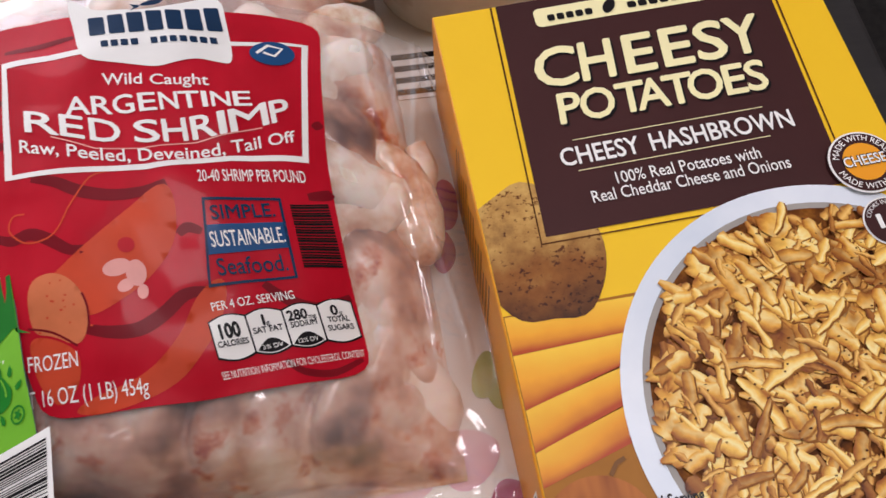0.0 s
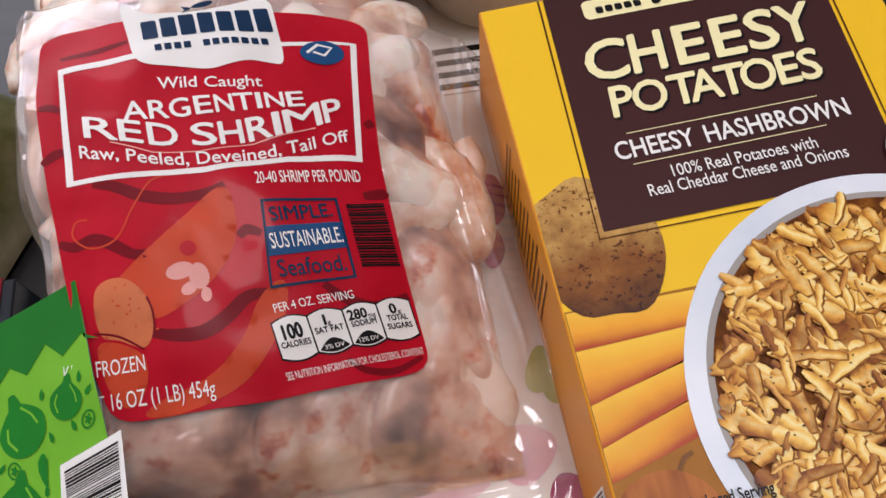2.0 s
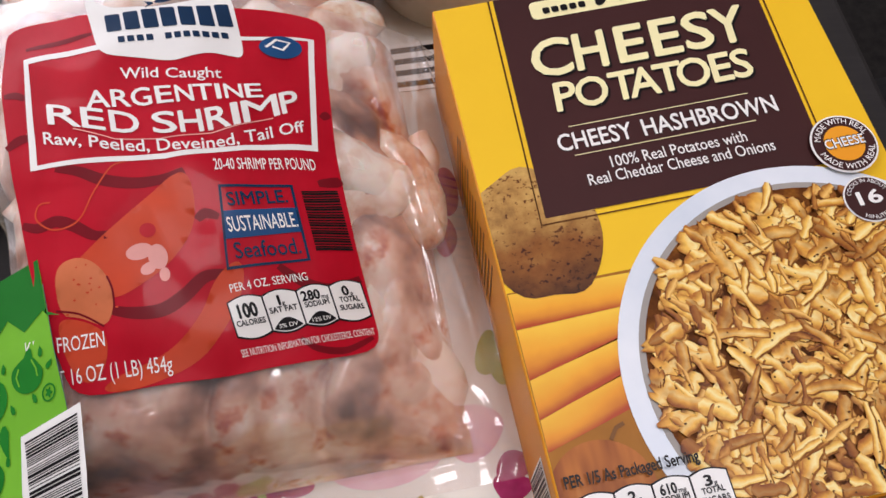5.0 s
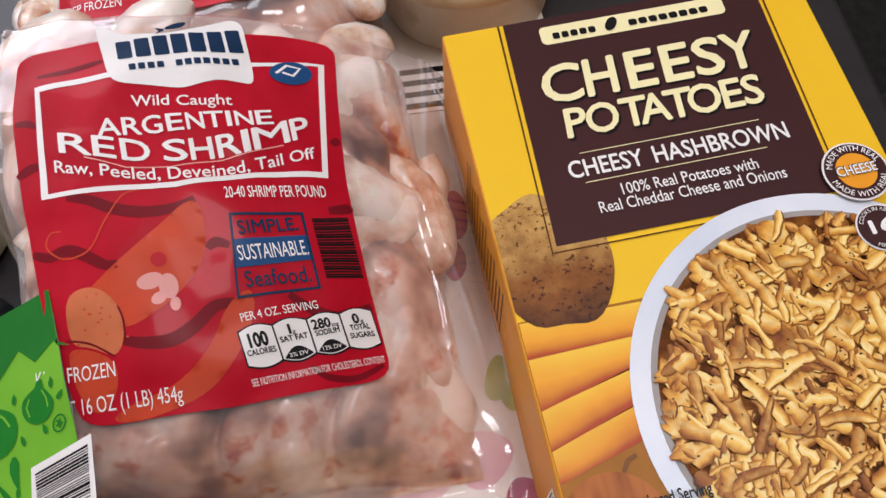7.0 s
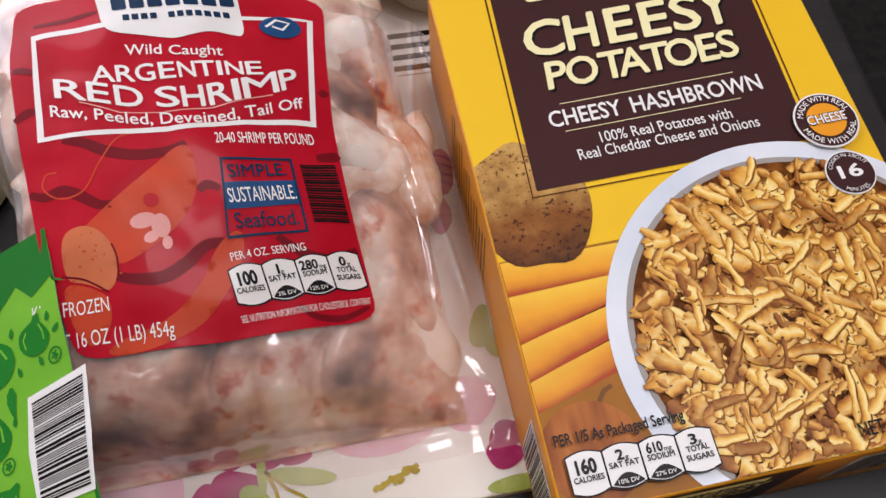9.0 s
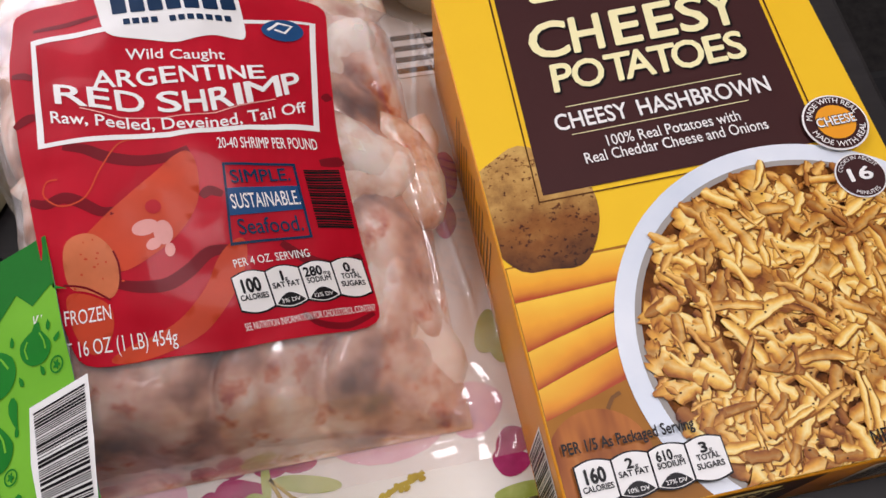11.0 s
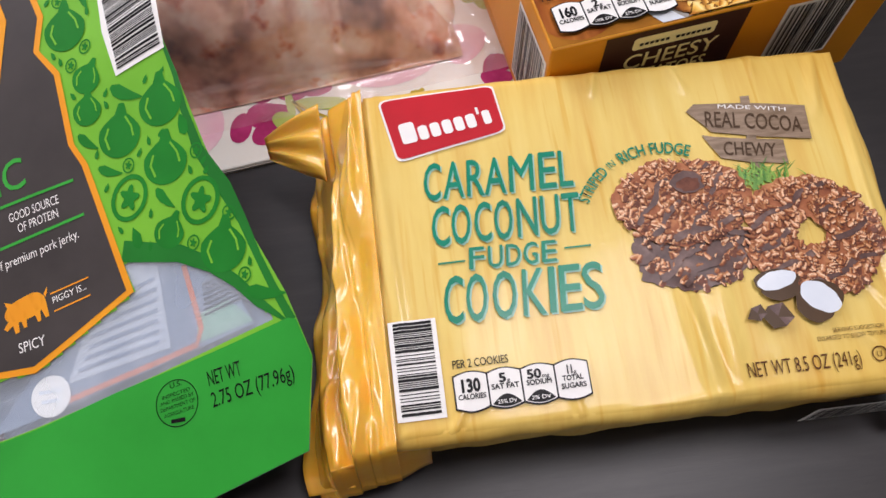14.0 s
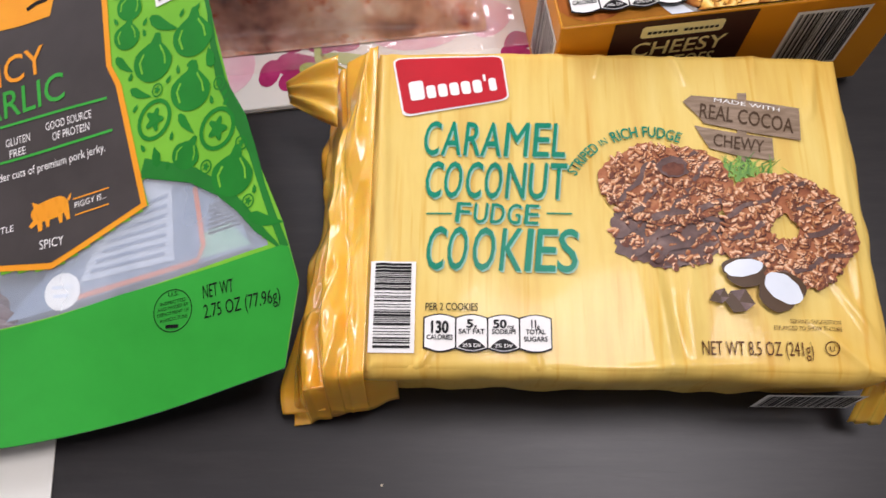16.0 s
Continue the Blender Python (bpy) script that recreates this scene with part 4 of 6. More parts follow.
LA = np.array(LUMPS)


def lump_height(a, b):
    """Rounded backs of shrimp packed side by side, 0 to 1."""
    dx, dy = a - LA[:, 0], b - LA[:, 1]
    c, sn = np.cos(LA[:, 2]), np.sin(LA[:, 2])
    u, v = dx * c + dy * sn, -dx * sn + dy * c
    v = v + 12.0 * u * u
    u = np.maximum(np.abs(u) - LA[:, 3], 0)
    d = np.sqrt(u * u + v * v) / LA[:, 4]
    return float(np.max(np.sqrt(np.maximum(0, 1 - d * d)) * (0.75 + 0.25 * np.sin(LA[:, 2] * 7))))


mass = grid_bm(130, 170, lambda s, t: Vector((*bag_world(-0.006 + (SW - 0.011) * s, -0.001 + 0.165 * t), 0)))
for v in mass.verts:
    a, b = bag_local(v.co.x, v.co.y)
    rag = 0.006 * noise.noise(Vector((a * 55, b * 55, 8.0)))
    rim = bulge(min(a - 0.003 + 0.010 * side_reach(b), SW - 0.017 - a, b - 0.001, 0.1655 - b) + rag, 0.012)
    z = bag_top(v.co.x, v.co.y) - 0.0100 + 0.0096 * lump_height(a, b)
    v.co.z = 0.0040 + max(0.0, z - 0.0040) * rim
part("frozen_mass", mass, M["ice"], bag, "pinkish frozen shrimp in cloudy ice", True)


def shrimp_mesh(seed):
    """A curled peeled shrimp: a tapering ringed body."""
    rg = random.Random(seed)
    bm = bmesh.new()
    arc, n, m = rg.uniform(120, 210), 13, 10
    rings = []
    R = rg.uniform(0.0095, 0.0115)
    for i in range(n + 1):
        s = i / n
        t = radians(arc * (s - 0.5))
        rad = 0.0088 * (1 - 0.62 * s ** 1.6) * (0.55 + 0.45 * min(1, s * 8)) * (1 + 0.06 * math.sin(s * 40))
        c = Vector((R * math.cos(t), R * math.sin(t) * 1.25, 0))
        out = Vector((math.cos(t), math.sin(t), 0))
        rings.append([bm.verts.new(c + out * rad * math.cos(2 * math.pi * k / m) + Vector((0, 0, rad * 0.8 * math.sin(2 * math.pi * k / m)))) for k in range(m)])
    for i in range(n):
        for k in range(m):
            bm.faces.new((rings[i][k], rings[i][(k + 1) % m], rings[i + 1][(k + 1) % m], rings[i + 1][k]))
    bm.faces.new(rings[0][::-1]), bm.faces.new(rings[-1])
    bmesh.ops.recalc_face_normals(bm, faces=bm.faces)
    me = bpy.data.meshes.new("shrimp")
    bm.to_mesh(me)
    bm.free()
    me.polygons.foreach_set("use_smooth", [True] * len(me.polygons))
    me.materials.append(M["shrimp"])
    return me


LABEL = [(-0.1365, 0.2005), (-0.085, 0.2125), (-0.0372, 0.2250), (-0.0352, 0.195), (-0.0325, 0.165), (-0.0260, 0.1300), (-0.0192, 0.1000), (-0.065, 0.0880), (-0.108, 0.0815), (-0.1190, 0.110), (-0.1275, 0.145), (-0.1355, 0.18)]
SHRIMP = [shrimp_mesh(k) for k in range(5)]
rng = random.Random(21)
for a, b, turn in ((0.126, 0.156, 20), (0.124, 0.142, 110), (0.126, 0.132, 60), (0.128, 0.112, 200), (0.125, 0.092, 300), (0.122, 0.075, 45), (0.124, 0.052, 150), (0.112, 0.042, 250), (0.120, 0.022, 10), 
                   (0.020, 0.075, 90), (0.018, 0.110, 10), (0.020, 0.145, 60), (0.060, 0.155, 30), (0.086, 0.155, 200), (0.108, 0.155, 120)):
    x, y = bag_world(a, b)
    nx = (bag_top(x + 0.006, y) - bag_top(x - 0.006, y)) / 0.012
    ny = (bag_top(x, y + 0.006) - bag_top(x, y - 0.006)) / 0.012
    q = Vector((-nx, -ny, 1)).to_track_quat("Z", "Y").to_matrix().to_4x4()
    ob = new("shrimp", rng.choice(SHRIMP))
    ob.parent = bag
    sc = rng.uniform(1.15, 1.5)
    ob.matrix_basis = bag.matrix_basis.inverted() @ Matrix.Translation((x, y, bag_top(x, y) - 0.0094 - 0.0030 * smooth01((0.05 - b) / 0.02))) @ q @ pose(0, 0, 0, rng.uniform(-6, 6), rng.uniform(-6, 6), turn) @ Matrix.Diagonal((sc, sc, sc * 0.75, 1))
film_bm = grid_bm(220, 150, film_place)
part("bag_film", film_bm, M["film"], bag, "glossy wrinkled clear plastic film", True).visible_shadow = False

lab = Face(bag, lambda x, y, h: Vector((x, y, bag_top(x, y) + 0.0022 + h)), step=0.0035, lift=0.0)


def soft_loop(pts, n=6, rad=0.25):
    """Rounds the corners of an outline."""
    out, k = [], len(pts)
    for i in range(k):
        p0, p1, p2 = Vector(pts[i - 1]), Vector(pts[i]), Vector(pts[(i + 1) % k])
        a0, a2 = p1.lerp(p0, rad), p1.lerp(p2, rad)
        for t in range(n + 1):
            s = t / n
            q = a0.lerp(p1, s).lerp(p1.lerp(a2, s), s)
            out.append((q.x, q.y))
    return out


lab.parent = lab.polys("printed_label", [soft_loop(LABEL, 4, 0.2)], M["red"], 1, "glossy red printed label")


def blob(pts, m, lv, name="picture", n=5):
    lab.polys(name, [soft_loop(pts, n, 0.5)], M[m], lv)


blob([(-0.0815, 0.1483), (-0.0766, 0.1500), (-0.0742, 0.1420), (-0.0742, 0.1318), (-0.0784, 0.1232), (-0.0848, 0.1166), (-0.0930, 0.1103), (-0.0985, 0.1094), (-0.0985, 0.1162), (-0.1097, 0.1172), (-0.1048, 0.1231), (-0.0959, 0.1322), (-0.0870, 0.1410)], "orangeshrimp", 1.5)
blob([(-0.1140, 0.1182), (-0.1082, 0.1218), (-0.1022, 0.1205), (-0.0971, 0.1145), (-0.0962, 0.1060), (-0.0987, 0.1010), (-0.1061, 0.1045), (-0.1120, 0.1045)], "peach", 1.7)
blob([(-0.1125, 0.1040), (-0.1062, 0.1038), (-0.0987, 0.1003), (-0.0979, 0.0945), (-0.0996, 0.0885), (-0.1040, 0.0850), (-0.1090, 0.0900), (-0.1120, 0.0980)], "orangeshrimp", 1.65)
blob([(-0.0611, 0.1241), (-0.0592, 0.1170), (-0.0643, 0.1023), (-0.0730, 0.0912), (-0.0883, 0.0842), (-0.1010, 0.0830), (-0.0960, 0.0880), (-0.0815, 0.0935), (-0.0720, 0.1050), (-0.0685, 0.1165)], "orangeshrimp", 1.5)
for a, b, ra, rb, tn in ((-0.0895, 0.1235, 0.0042, 0.0026, 20), (-0.0842, 0.1222, 0.0030, 0.0040, 10), (-0.0868, 0.1185, 0.0026, 0.0018, 40), (-0.0822, 0.1170, 0.0016, 0.0022, 0)):
    lab.polys("picture", [soft_loop(ring_pts(a, b, ra, rb, 9, turn=tn), 3, 0.5)], M["pinkprint"], 2.0 + a)
lab.polys("picture_dot", [ring_pts(-0.0872, 0.1300, 0.0024, 0.0022, 16)], M["labelred"], 2.2)
speckle = random.Random(88)
lab.polys("picture_dot", [ring_pts(-0.1045 + speckle.gauss(0, 0.0035), 0.1120 + speckle.gauss(0, 0.0035), speckle.uniform(0.0002, 0.0005), 0.0003, 8) for _ in range(14)], M["orangeshrimp"], 2.2, kind="stuff")


def curved(pts, n=5):
    """A smooth line through a few points."""
    out = []
    for k in range(len(pts) - 1):
        p = [Vector(pts[max(0, min(len(pts) - 1, k + d))]) for d in (-1, 0, 1, 2)]
        for i in range(n):
            t = i / n
            q = 0.5 * (2 * p[1] + (p[2] - p[0]) * t + (2 * p[0] - 5 * p[1] + 4 * p[2] - p[3]) * t * t + (3 * p[1] - p[0] - 3 * p[2] + p[3]) * t ** 3)
            out.append((q.x, q.y))
    return out + [pts[-1]]


for line, w in (([(-0.1335, 0.1745), (-0.1300, 0.1748), (-0.1268, 0.1736)], 0.0026), ([(-0.1149, 0.1490), (-0.1079, 0.1480), (-0.1008, 0.1456), (-0.0923, 0.1448), (-0.0841, 0.1466), (-0.0775, 0.1500)], 0.0038), ([(-0.1239, 0.1318), (-0.1189, 0.1306), (-0.1137, 0.1325), (-0.1085, 0.1311), (-0.1025, 0.1281), (-0.0983, 0.1285)], 0.0036),
                ([(-0.0987, 0.1065), (-0.0913, 0.1053), (-0.0832, 0.1063), (-0.0767, 0.1110), (-0.0710, 0.1167), (-0.0650, 0.1185)], 0.0040), ([(-0.0735, 0.1345), (-0.0712, 0.1369), (-0.0672, 0.1360)], 0.0032), ([(-0.0500, 0.1225), (-0.0450, 0.1195), (-0.0390, 0.1175), (-0.0331, 0.1180), (-0.0255, 0.1225)], 0.0036),
                ([(-0.0438, 0.1010), (-0.0388, 0.0983), (-0.0302, 0.0990), (-0.0221, 0.1040)], 0.0022), ([(-0.0381, 0.1528), (-0.0327, 0.1545), (-0.0312, 0.1560)], 0.0036), ([(-0.0372, 0.1785), (-0.0358, 0.1802), (-0.0348, 0.1812)], 0.0030), ([(-0.1305, 0.1560), (-0.1270, 0.1590), (-0.1240, 0.1600)], 0.0030), ([(-0.1090, 0.1985), (-0.1180, 0.1950), (-0.1290, 0.1920)], 0.0020)):
    pts = curved(line)
    lab.polys("wave_line", ribbon_quads(pts, [w * (0.35 + 0.65 * math.sin(math.pi * (0.12 + 0.76 * i / (len(pts) - 1)))) for i in range(len(pts))]), M["redgraph"], 1.4)
lab.polys("whisker", ribbon_quads(curved([(-0.0930, 0.1525), (-0.0985, 0.1500), (-0.1030, 0.1420), (-0.1060, 0.1345), (-0.1094, 0.1312), (-0.1150, 0.1300), (-0.1198, 0.1335), (-0.1193, 0.1378), (-0.1160, 0.1385)]), 0.0005), M["orangeshrimp"], 1.8)
lab.polys("whisker", ribbon_quads(curved([(-0.1130, 0.1062), (-0.1062, 0.1052), (-0.0990, 0.1015)]), 0.0006) + ribbon_quads(curved([(-0.0985, 0.1160), (-0.0968, 0.1120), (-0.0960, 0.1060)]), 0.0006), M["redgraph"], 2.0)
FRM = [(-0.1291, 0.1880), (-0.085, 0.199), (-0.0403, 0.2130), (-0.0381, 0.1647), (-0.060, 0.1600), (-0.083, 0.1535), (-0.1224, 0.1485)]
ctr = (-0.083, 0.178)
lab.polys("label_frame", loop_band(FRM, [(p[0] + (0.0019 if p[0] < ctr[0] - 0.001 else -0.0019 if p[0] > -0.045 else 0), p[1] + (0.0018 if p[1] < ctr[1] else -0.0018)) for p in FRM]), M["white"], 2)
lab.polys("brand_plate", [soft_loop([(-0.1140, 0.2145), (-0.105, 0.2095), (-0.090, 0.212), (-0.0680, 0.2245), (-0.0615, 0.1960), (-0.072, 0.1955), (-0.0840, 0.1895), (-0.1055, 0.1895)], 4, 0.22)], M["white"], 2.4)
bl = lab.sub(-0.1040, 0.1985, 14.5)
bl.polys("brand_mark", [rounded(0.0058 * k, 0.0005, 0.0058 * k + 0.0047, 0.0078 + 0.0004 * k, 0.0006) for k in range(7)], M["navy"], 3.2, kind="stuff")
bl.polys("brand_mark", [rounded(0.003 + 0.0029 * k, -0.0048, 0.0051 + 0.0029 * k, -0.0022, 0.0003) for k in range(12) if k != 4], M["navy"], 3.2, kind="stuff")
bl.polys("fish_mark", [soft_loop([(0.0150, 0.0110), (0.0185, 0.0140), (0.0240, 0.0150), (0.0215, 0.0116)], 4, 0.5), [(0.0158, 0.0116), (0.0130, 0.0122), (0.0142, 0.0106), (0.0130, 0.0092), (0.0160, 0.0108)]], M["navy"], 3.2, raised=[0, 0.00003])
lab.polys("emblem", [ring_pts(-0.0508, 0.2045, 0.0072, 0.0050, 30, turn=24)], M["blue"], 3)
lab.polys("emblem_mark", ribbon_quads([(-0.0555, 0.203), (-0.0525, 0.2075), (-0.0480, 0.2075), (-0.0500, 0.2035), (-0.0535, 0.2040)], 0.0010), M["white"], 3.6)


def bend_text(s, p0, p1, h, m, sag=0.0, bold=0.0, grow=0.0, lv=3, spans=None):
    """Writing between two points, with a sag in the middle."""
    dx, dy = p1[0] - p0[0], p1[1] - p0[1]
    n = math.hypot(dx, dy)
    ux, uy = dx / n, dy / n
    lab.text(s, 0, 0, 1, 1, M[m], lv, bold=bold, spans=spans, warp=lambda u, v: (p0[0] + dx * u - uy * (v * h * (1 + grow * u) - sag * math.sin(math.pi * u)), p0[1] + dy * u + ux * (v * h * (1 + grow * u) - sag * math.sin(math.pi * u))))


bend_text("Wild Caught", (-0.0980, 0.1808), (-0.0680, 0.1856), 0.0042, "white", 0.0004, 0.012)
bend_text("ARGENTINE", (-0.1070, 0.1690), (-0.0550, 0.1808), 0.0068, "white", 0.0012, 0.018, -0.12, spans=marks_of(268, 748, 268, 330, 336, 384, 388, 442, 456, 500, 510, 556, 560, 612, 620, 632, 644, 692, 702, 748))
bend_text("RED SHRIMP", (-0.1184, 0.1640), (-0.0437, 0.1790), 0.0074, "white", 0.0088, 0.020, 0.12, spans=marks_of(160, 857, 160, 248, 254, 312, 328, 402, 440, 504, 514, 574, 588, 652, 662, 680, 692, 796, 806, 857))
bend_text("Raw, Peeled, Deveined, Tail Off", (-0.1192, 0.1575), (-0.0420, 0.1712), 0.0042, "white", 0.0078, 0.015)
lab.polys("rule", ribbon_quads([(-0.1105, 0.1622), (-0.098, 0.1592), (-0.085, 0.1600), (-0.070, 0.1645), (-0.052, 0.1735)], 0.0004), M["pinkprint"], 3)
bend_text("20-40 SHRIMP PER POUND", (-0.0686, 0.1512), (-0.0385, 0.1573), 0.0040, "white", 0.0, 0.012)
# the square certificate print
cf = lab.sub(-0.0646, 0.1192, 13.5)
SQ = [(0.0, 0.0), (0.0250, 0.0005), (0.0255, 0.0260), (0.0035, 0.0270)]
cf.polys("certificate_frame", loop_band(SQ, [(0.0008, 0.0009), (0.0242, 0.0013), (0.0246, 0.0251), (0.0042, 0.0261)]), M["navy"], 3)
cf.polys("certificate_band", [[(0.0018, 0.0095), (0.0248, 0.0100), (0.0250, 0.0180), (0.0028, 0.0185)]], M["blue"], 3)
cf.text("SIMPLE.", 0.0050, 0.0198, 0.0180, 0.0045, M["navy"], 3.6, bold=0.02)
cf.text("SUSTAINABLE.", 0.0033, 0.0116, 0.0208, 0.0048, M["white"], 3.6, bold=0.008)
cf.text("Seafood.", 0.0035, 0.0030, 0.0195, 0.0052, M["navy"], 3.6, bold=0.01)
bc = lab.sub(-0.0392, 0.1290, 13.0)
bc.polys("barcode", [[(0.0005, 0.0009 * k), (0.0120, 0.0009 * k), (0.0120, 0.0009 * k + (0.0005 if k % 3 else 0.0007)), (0.0005, 0.0009 * k + (0.0005 if k % 3 else 0.0007))] for k in range(23)], M["black"], 3, kind="stuff")
bend_text("PER 4 OZ. SERVING", (-0.0636, 0.1126), (-0.0413, 0.1192), 0.0025, "white", 0.0, 0.008)
nf = lab.sub(-0.0610, 0.0984, 16.8)
facts(nf, -0.0004, 0.0, 0.0410, 0.0126, [("100", "", ["CALORIES"], ""), ("1", "g", ["SAT FAT"], "3% DV"), ("280", "mg", ["SODIUM"], "12% DV"), ("0", "g", ["TOTAL", "SUGARS"], "")])
bend_text("SEE NUTRITION INFORMATION FOR CHOLESTEROL CONTENT", (-0.0605, 0.0936), (-0.0214, 0.1050), 0.0021, "white", 0.0, 0.0)
bend_text("KEEP FROZEN", (-0.1215, 0.0935), (-0.0987, 0.0960), 0.0042, "white")
bend_text("NET WT 16 OZ (1 LB) 454g", (-0.1240, 0.0835), (-0.0800, 0.0892), 0.0044, "white")

# ---- second bag behind ----
bag2 = shrimp_bag("shrimp_bag", "second clear bag of raw shrimp lying behind the first")
bag2.matrix_basis = pose(-0.09, 0.33, 0.0035)


def bag2_top(x, y):
    a, b = bag_local(x, y)
    p = bulge(a + 0.004, 0.03) * bulge(0.132 - a, 0.03) * bulge(b - 0.160, 0.02) * bulge(0.385 - b, 0.03)
    return 0.0045 + (0.053 + 0.002 * noise.noise(Vector((x * 60, y * 60, 1)))) * p


s2 = grid_bm(44, 60, lambda s, t: Vector((*bag_world(-0.004 + 0.136 * s, 0.165 + 0.22 * t), 0)))
for v in s2.verts:
    v.co.z = max(0.0042, bag2_top(v.co.x, v.co.y) - 0.003)
part("frozen_mass", s2, M["ice"], bag2, "", True)
for k in range(40):
    a, b = rng.choice((rng.uniform(0.002, 0.007), rng.uniform(0.117, 0.126))), rng.uniform(0.19, 0.37)
    x, y = bag_world(a, b)
    ob = new("shrimp", rng.choice(SHRIMP))
    ob.parent = bag2
    ob.matrix_basis = bag2.matrix_basis.inverted() @ Matrix.Translation((x, y, bag2_top(x, y) - 0.0085)) @ pose(0, 0, 0, rng.uniform(-30, 30), rng.uniform(-30, 30), rng.uniform(0, 360))
f2 = grid_bm(50, 60, lambda s, t: Vector((*bag_world(-0.012 + 0.150 * s, 0.160 + 0.235 * t), 0)))
for v in f2.verts:
    v.co.z = bag2_top(v.co.x, v.co.y) + 0.0016 + 0.001 * noise.noise(Vector((v.co.x * 90, v.co.y * 60, 2)))
part("bag_film", f2, M["film"], bag2, "", True).visible_shadow = False
lab2 = Face(bag2, lambda x, y, h: Vector((x, y, bag2_top(x, y) + 0.0022 + h)), (-0.1305, 0.0535), 8.0, 0.007, 0.0)
lab2.polys("printed_label", [rounded(0.012, 0.184, 0.112, 0.325, 0.006)], M["red"], 1, "red printed label")
lab2.text("KEEP FROZEN", 0.0150, 0.1905, 0.0235, 0.0042, M["white"], 3)
facts(Face(bag2, lab2.place, (-0.1305, 0.0535), 8.0, 0.007, 0.0004), 0.066, 0.188, 0.040, 0.0120, [("100", "", ["CALORIES"], ""), ("1", "g", ["SAT FAT"], "3% DV"), ("280", "mg", ["SODIUM"], "12% DV"), ("0", "g", ["TOTAL", "SUGARS"], "")])
lab2.polys("picture", [ring_pts(0.035, 0.225, 0.013, 0.022, 24, turn=30)], M["orangeshrimp"], 1.6)

# ---- packet of cookies ----
CX0, CX1, CY0, CY1 = -0.0365, 0.1410, -0.0965, 0.0300
cookies = thing("cookie_packet", 0.05, -0.033, 0.0, "yellow glossy wrapped packet of caramel coconut fudge cookies", "cookie packet")


CREASES = [(0.0640, -0.0760, 96, 0.024, 0.0026, 0.0021), (0.0700, -0.0820, 100, 0.016, 0.0022, -0.0008), (0.1270, -0.0880, 140, 0.020, 0.0018, 0.0012), (0.1290, -0.0720, 120, 0.016, 0.0014, 0.0010), (0.1270, 0.0150, 80, 0.016, 0.0020, 0.0012),
           (0.0480, 0.0240, 75, 0.008, 0.0013, 0.0010), (0.0770, 0.0230, 110, 0.010, 0.0016, 0.0012), (0.1060, 0.0250, 85, 0.008, 0.0012, 0.0008), (-0.0160, -0.0920, 60, 0.010, 0.0014, 0.0010), (0.0230, -0.0930, 105, 0.008, 0.0012, 0.0008), (-0.0300, -0.0300, 92, 0.050, 0.0016, 0.0008), (0.1330, -0.0300, 88, 0.050, 0.0016, 0.0010), (0.0400, -0.0940, 4, 0.060, 0.0014, 0.0007)]


def cookie_top(x, y):
    ripple = 0.0006 * noise.noise(Vector((x * 35, y * 14, 1.7))) + 0.0010 * math.exp(-((x - 0.0715 - 0.08 * (y + 0.09)) / 0.004) ** 2) * smooth01((-0.03 - y) / 0.05)
    sag = 0.0016 * smooth01((x - 0.10) / 0.04) + 0.0010 * smooth01((-0.075 - y) / 0.02)
    for cx, cy, turn, ln, wd, amp in CREASES:
        c, n = math.cos(radians(turn)), math.sin(radians(turn))
        u, w = (x - cx) * c + (y - cy) * n, -(x - cx) * n + (y - cy) * c
        if abs(u) < ln:
            ripple += amp * math.exp(-(w / wd) ** 2) * (1 - (u / ln) ** 2)
    return 0.0470 + 0.035 * y - sag + ripple


def outline(k, n, inset, left=0.0, front=0.0):
    """A point of the packet's rounded outline."""
    r = 0.006
    x0, x1, y0, y1 = CX0 + inset - left, CX1 - inset, CY0 + inset + front, CY1 - inset
    pts = rounded(x0, y0, x1, y1, max(0.0008, r - inset * 0.4), 6)
    per = []
    for i, p in enumerate(pts):
        q = pts[(i + 1) % len(pts)]
        d = math.hypot(q[0] - p[0], q[1] - p[1])
        per.append((p, q, d))
    total = sum(d for _, _, d in per)
    s = total * k / n
    for p, q, d in per:
        if s <= d:
            f = s / d if d else 0
            return p[0] + (q[0] - p[0]) * f, p[1] + (q[1] - p[1]) * f
        s -= d
    return pts[0]


cb = bmesh.new()
N = 200
rings = []
for z, inset, left, front in ((0.0006, 0.006, 0.006, 0.004), (0.006, 0.003, 0.016, 0.003), (0.016, 0.0015, 0.017, 0.002), (0.030, 0.001, 0.010, 0.001), (0.039, 0.0008, 0.004, 0.0003), (0.0430, 0.0010, 0.0015, 0.0), (0.0458, 0.0022, 0, 0), (None, 0.0042, 0, 0), (None, 0.010, 0, 0), (None, 0.020, 0, 0), (None, 0.032, 0, 0), (None, 0.045, 0, 0), (None, 0.055, 0, 0), (None, 0.0615, 0, 0)):
    ring = []
    for k in range(N):
        x, y = outline(k, N, inset, left, front)
        if z is None:
            zz = cookie_top(x, y) - 0.0006 - 0.0016 * smooth01((inset - 0.0042) / 0.004)
        else:
            w = 0.0012 * noise.noise(Vector((x * 90, y * 90, z * 60)))
            x, y = x + w, y + w
            zz = z * (cookie_top(x, y) - 0.0006) / 0.0470
        ring.append(cb.verts.new((x, y, zz)))
    rings.append(ring)
for r0, r1 in zip(rings, rings[1:]):
    for k in range(N):
        cb.faces.new((r0[k], r0[(k + 1) % N], r1[(k + 1) % N], r1[k]))
cb.faces.new(rings[-1])
cb.faces.new(rings[0][::-1])
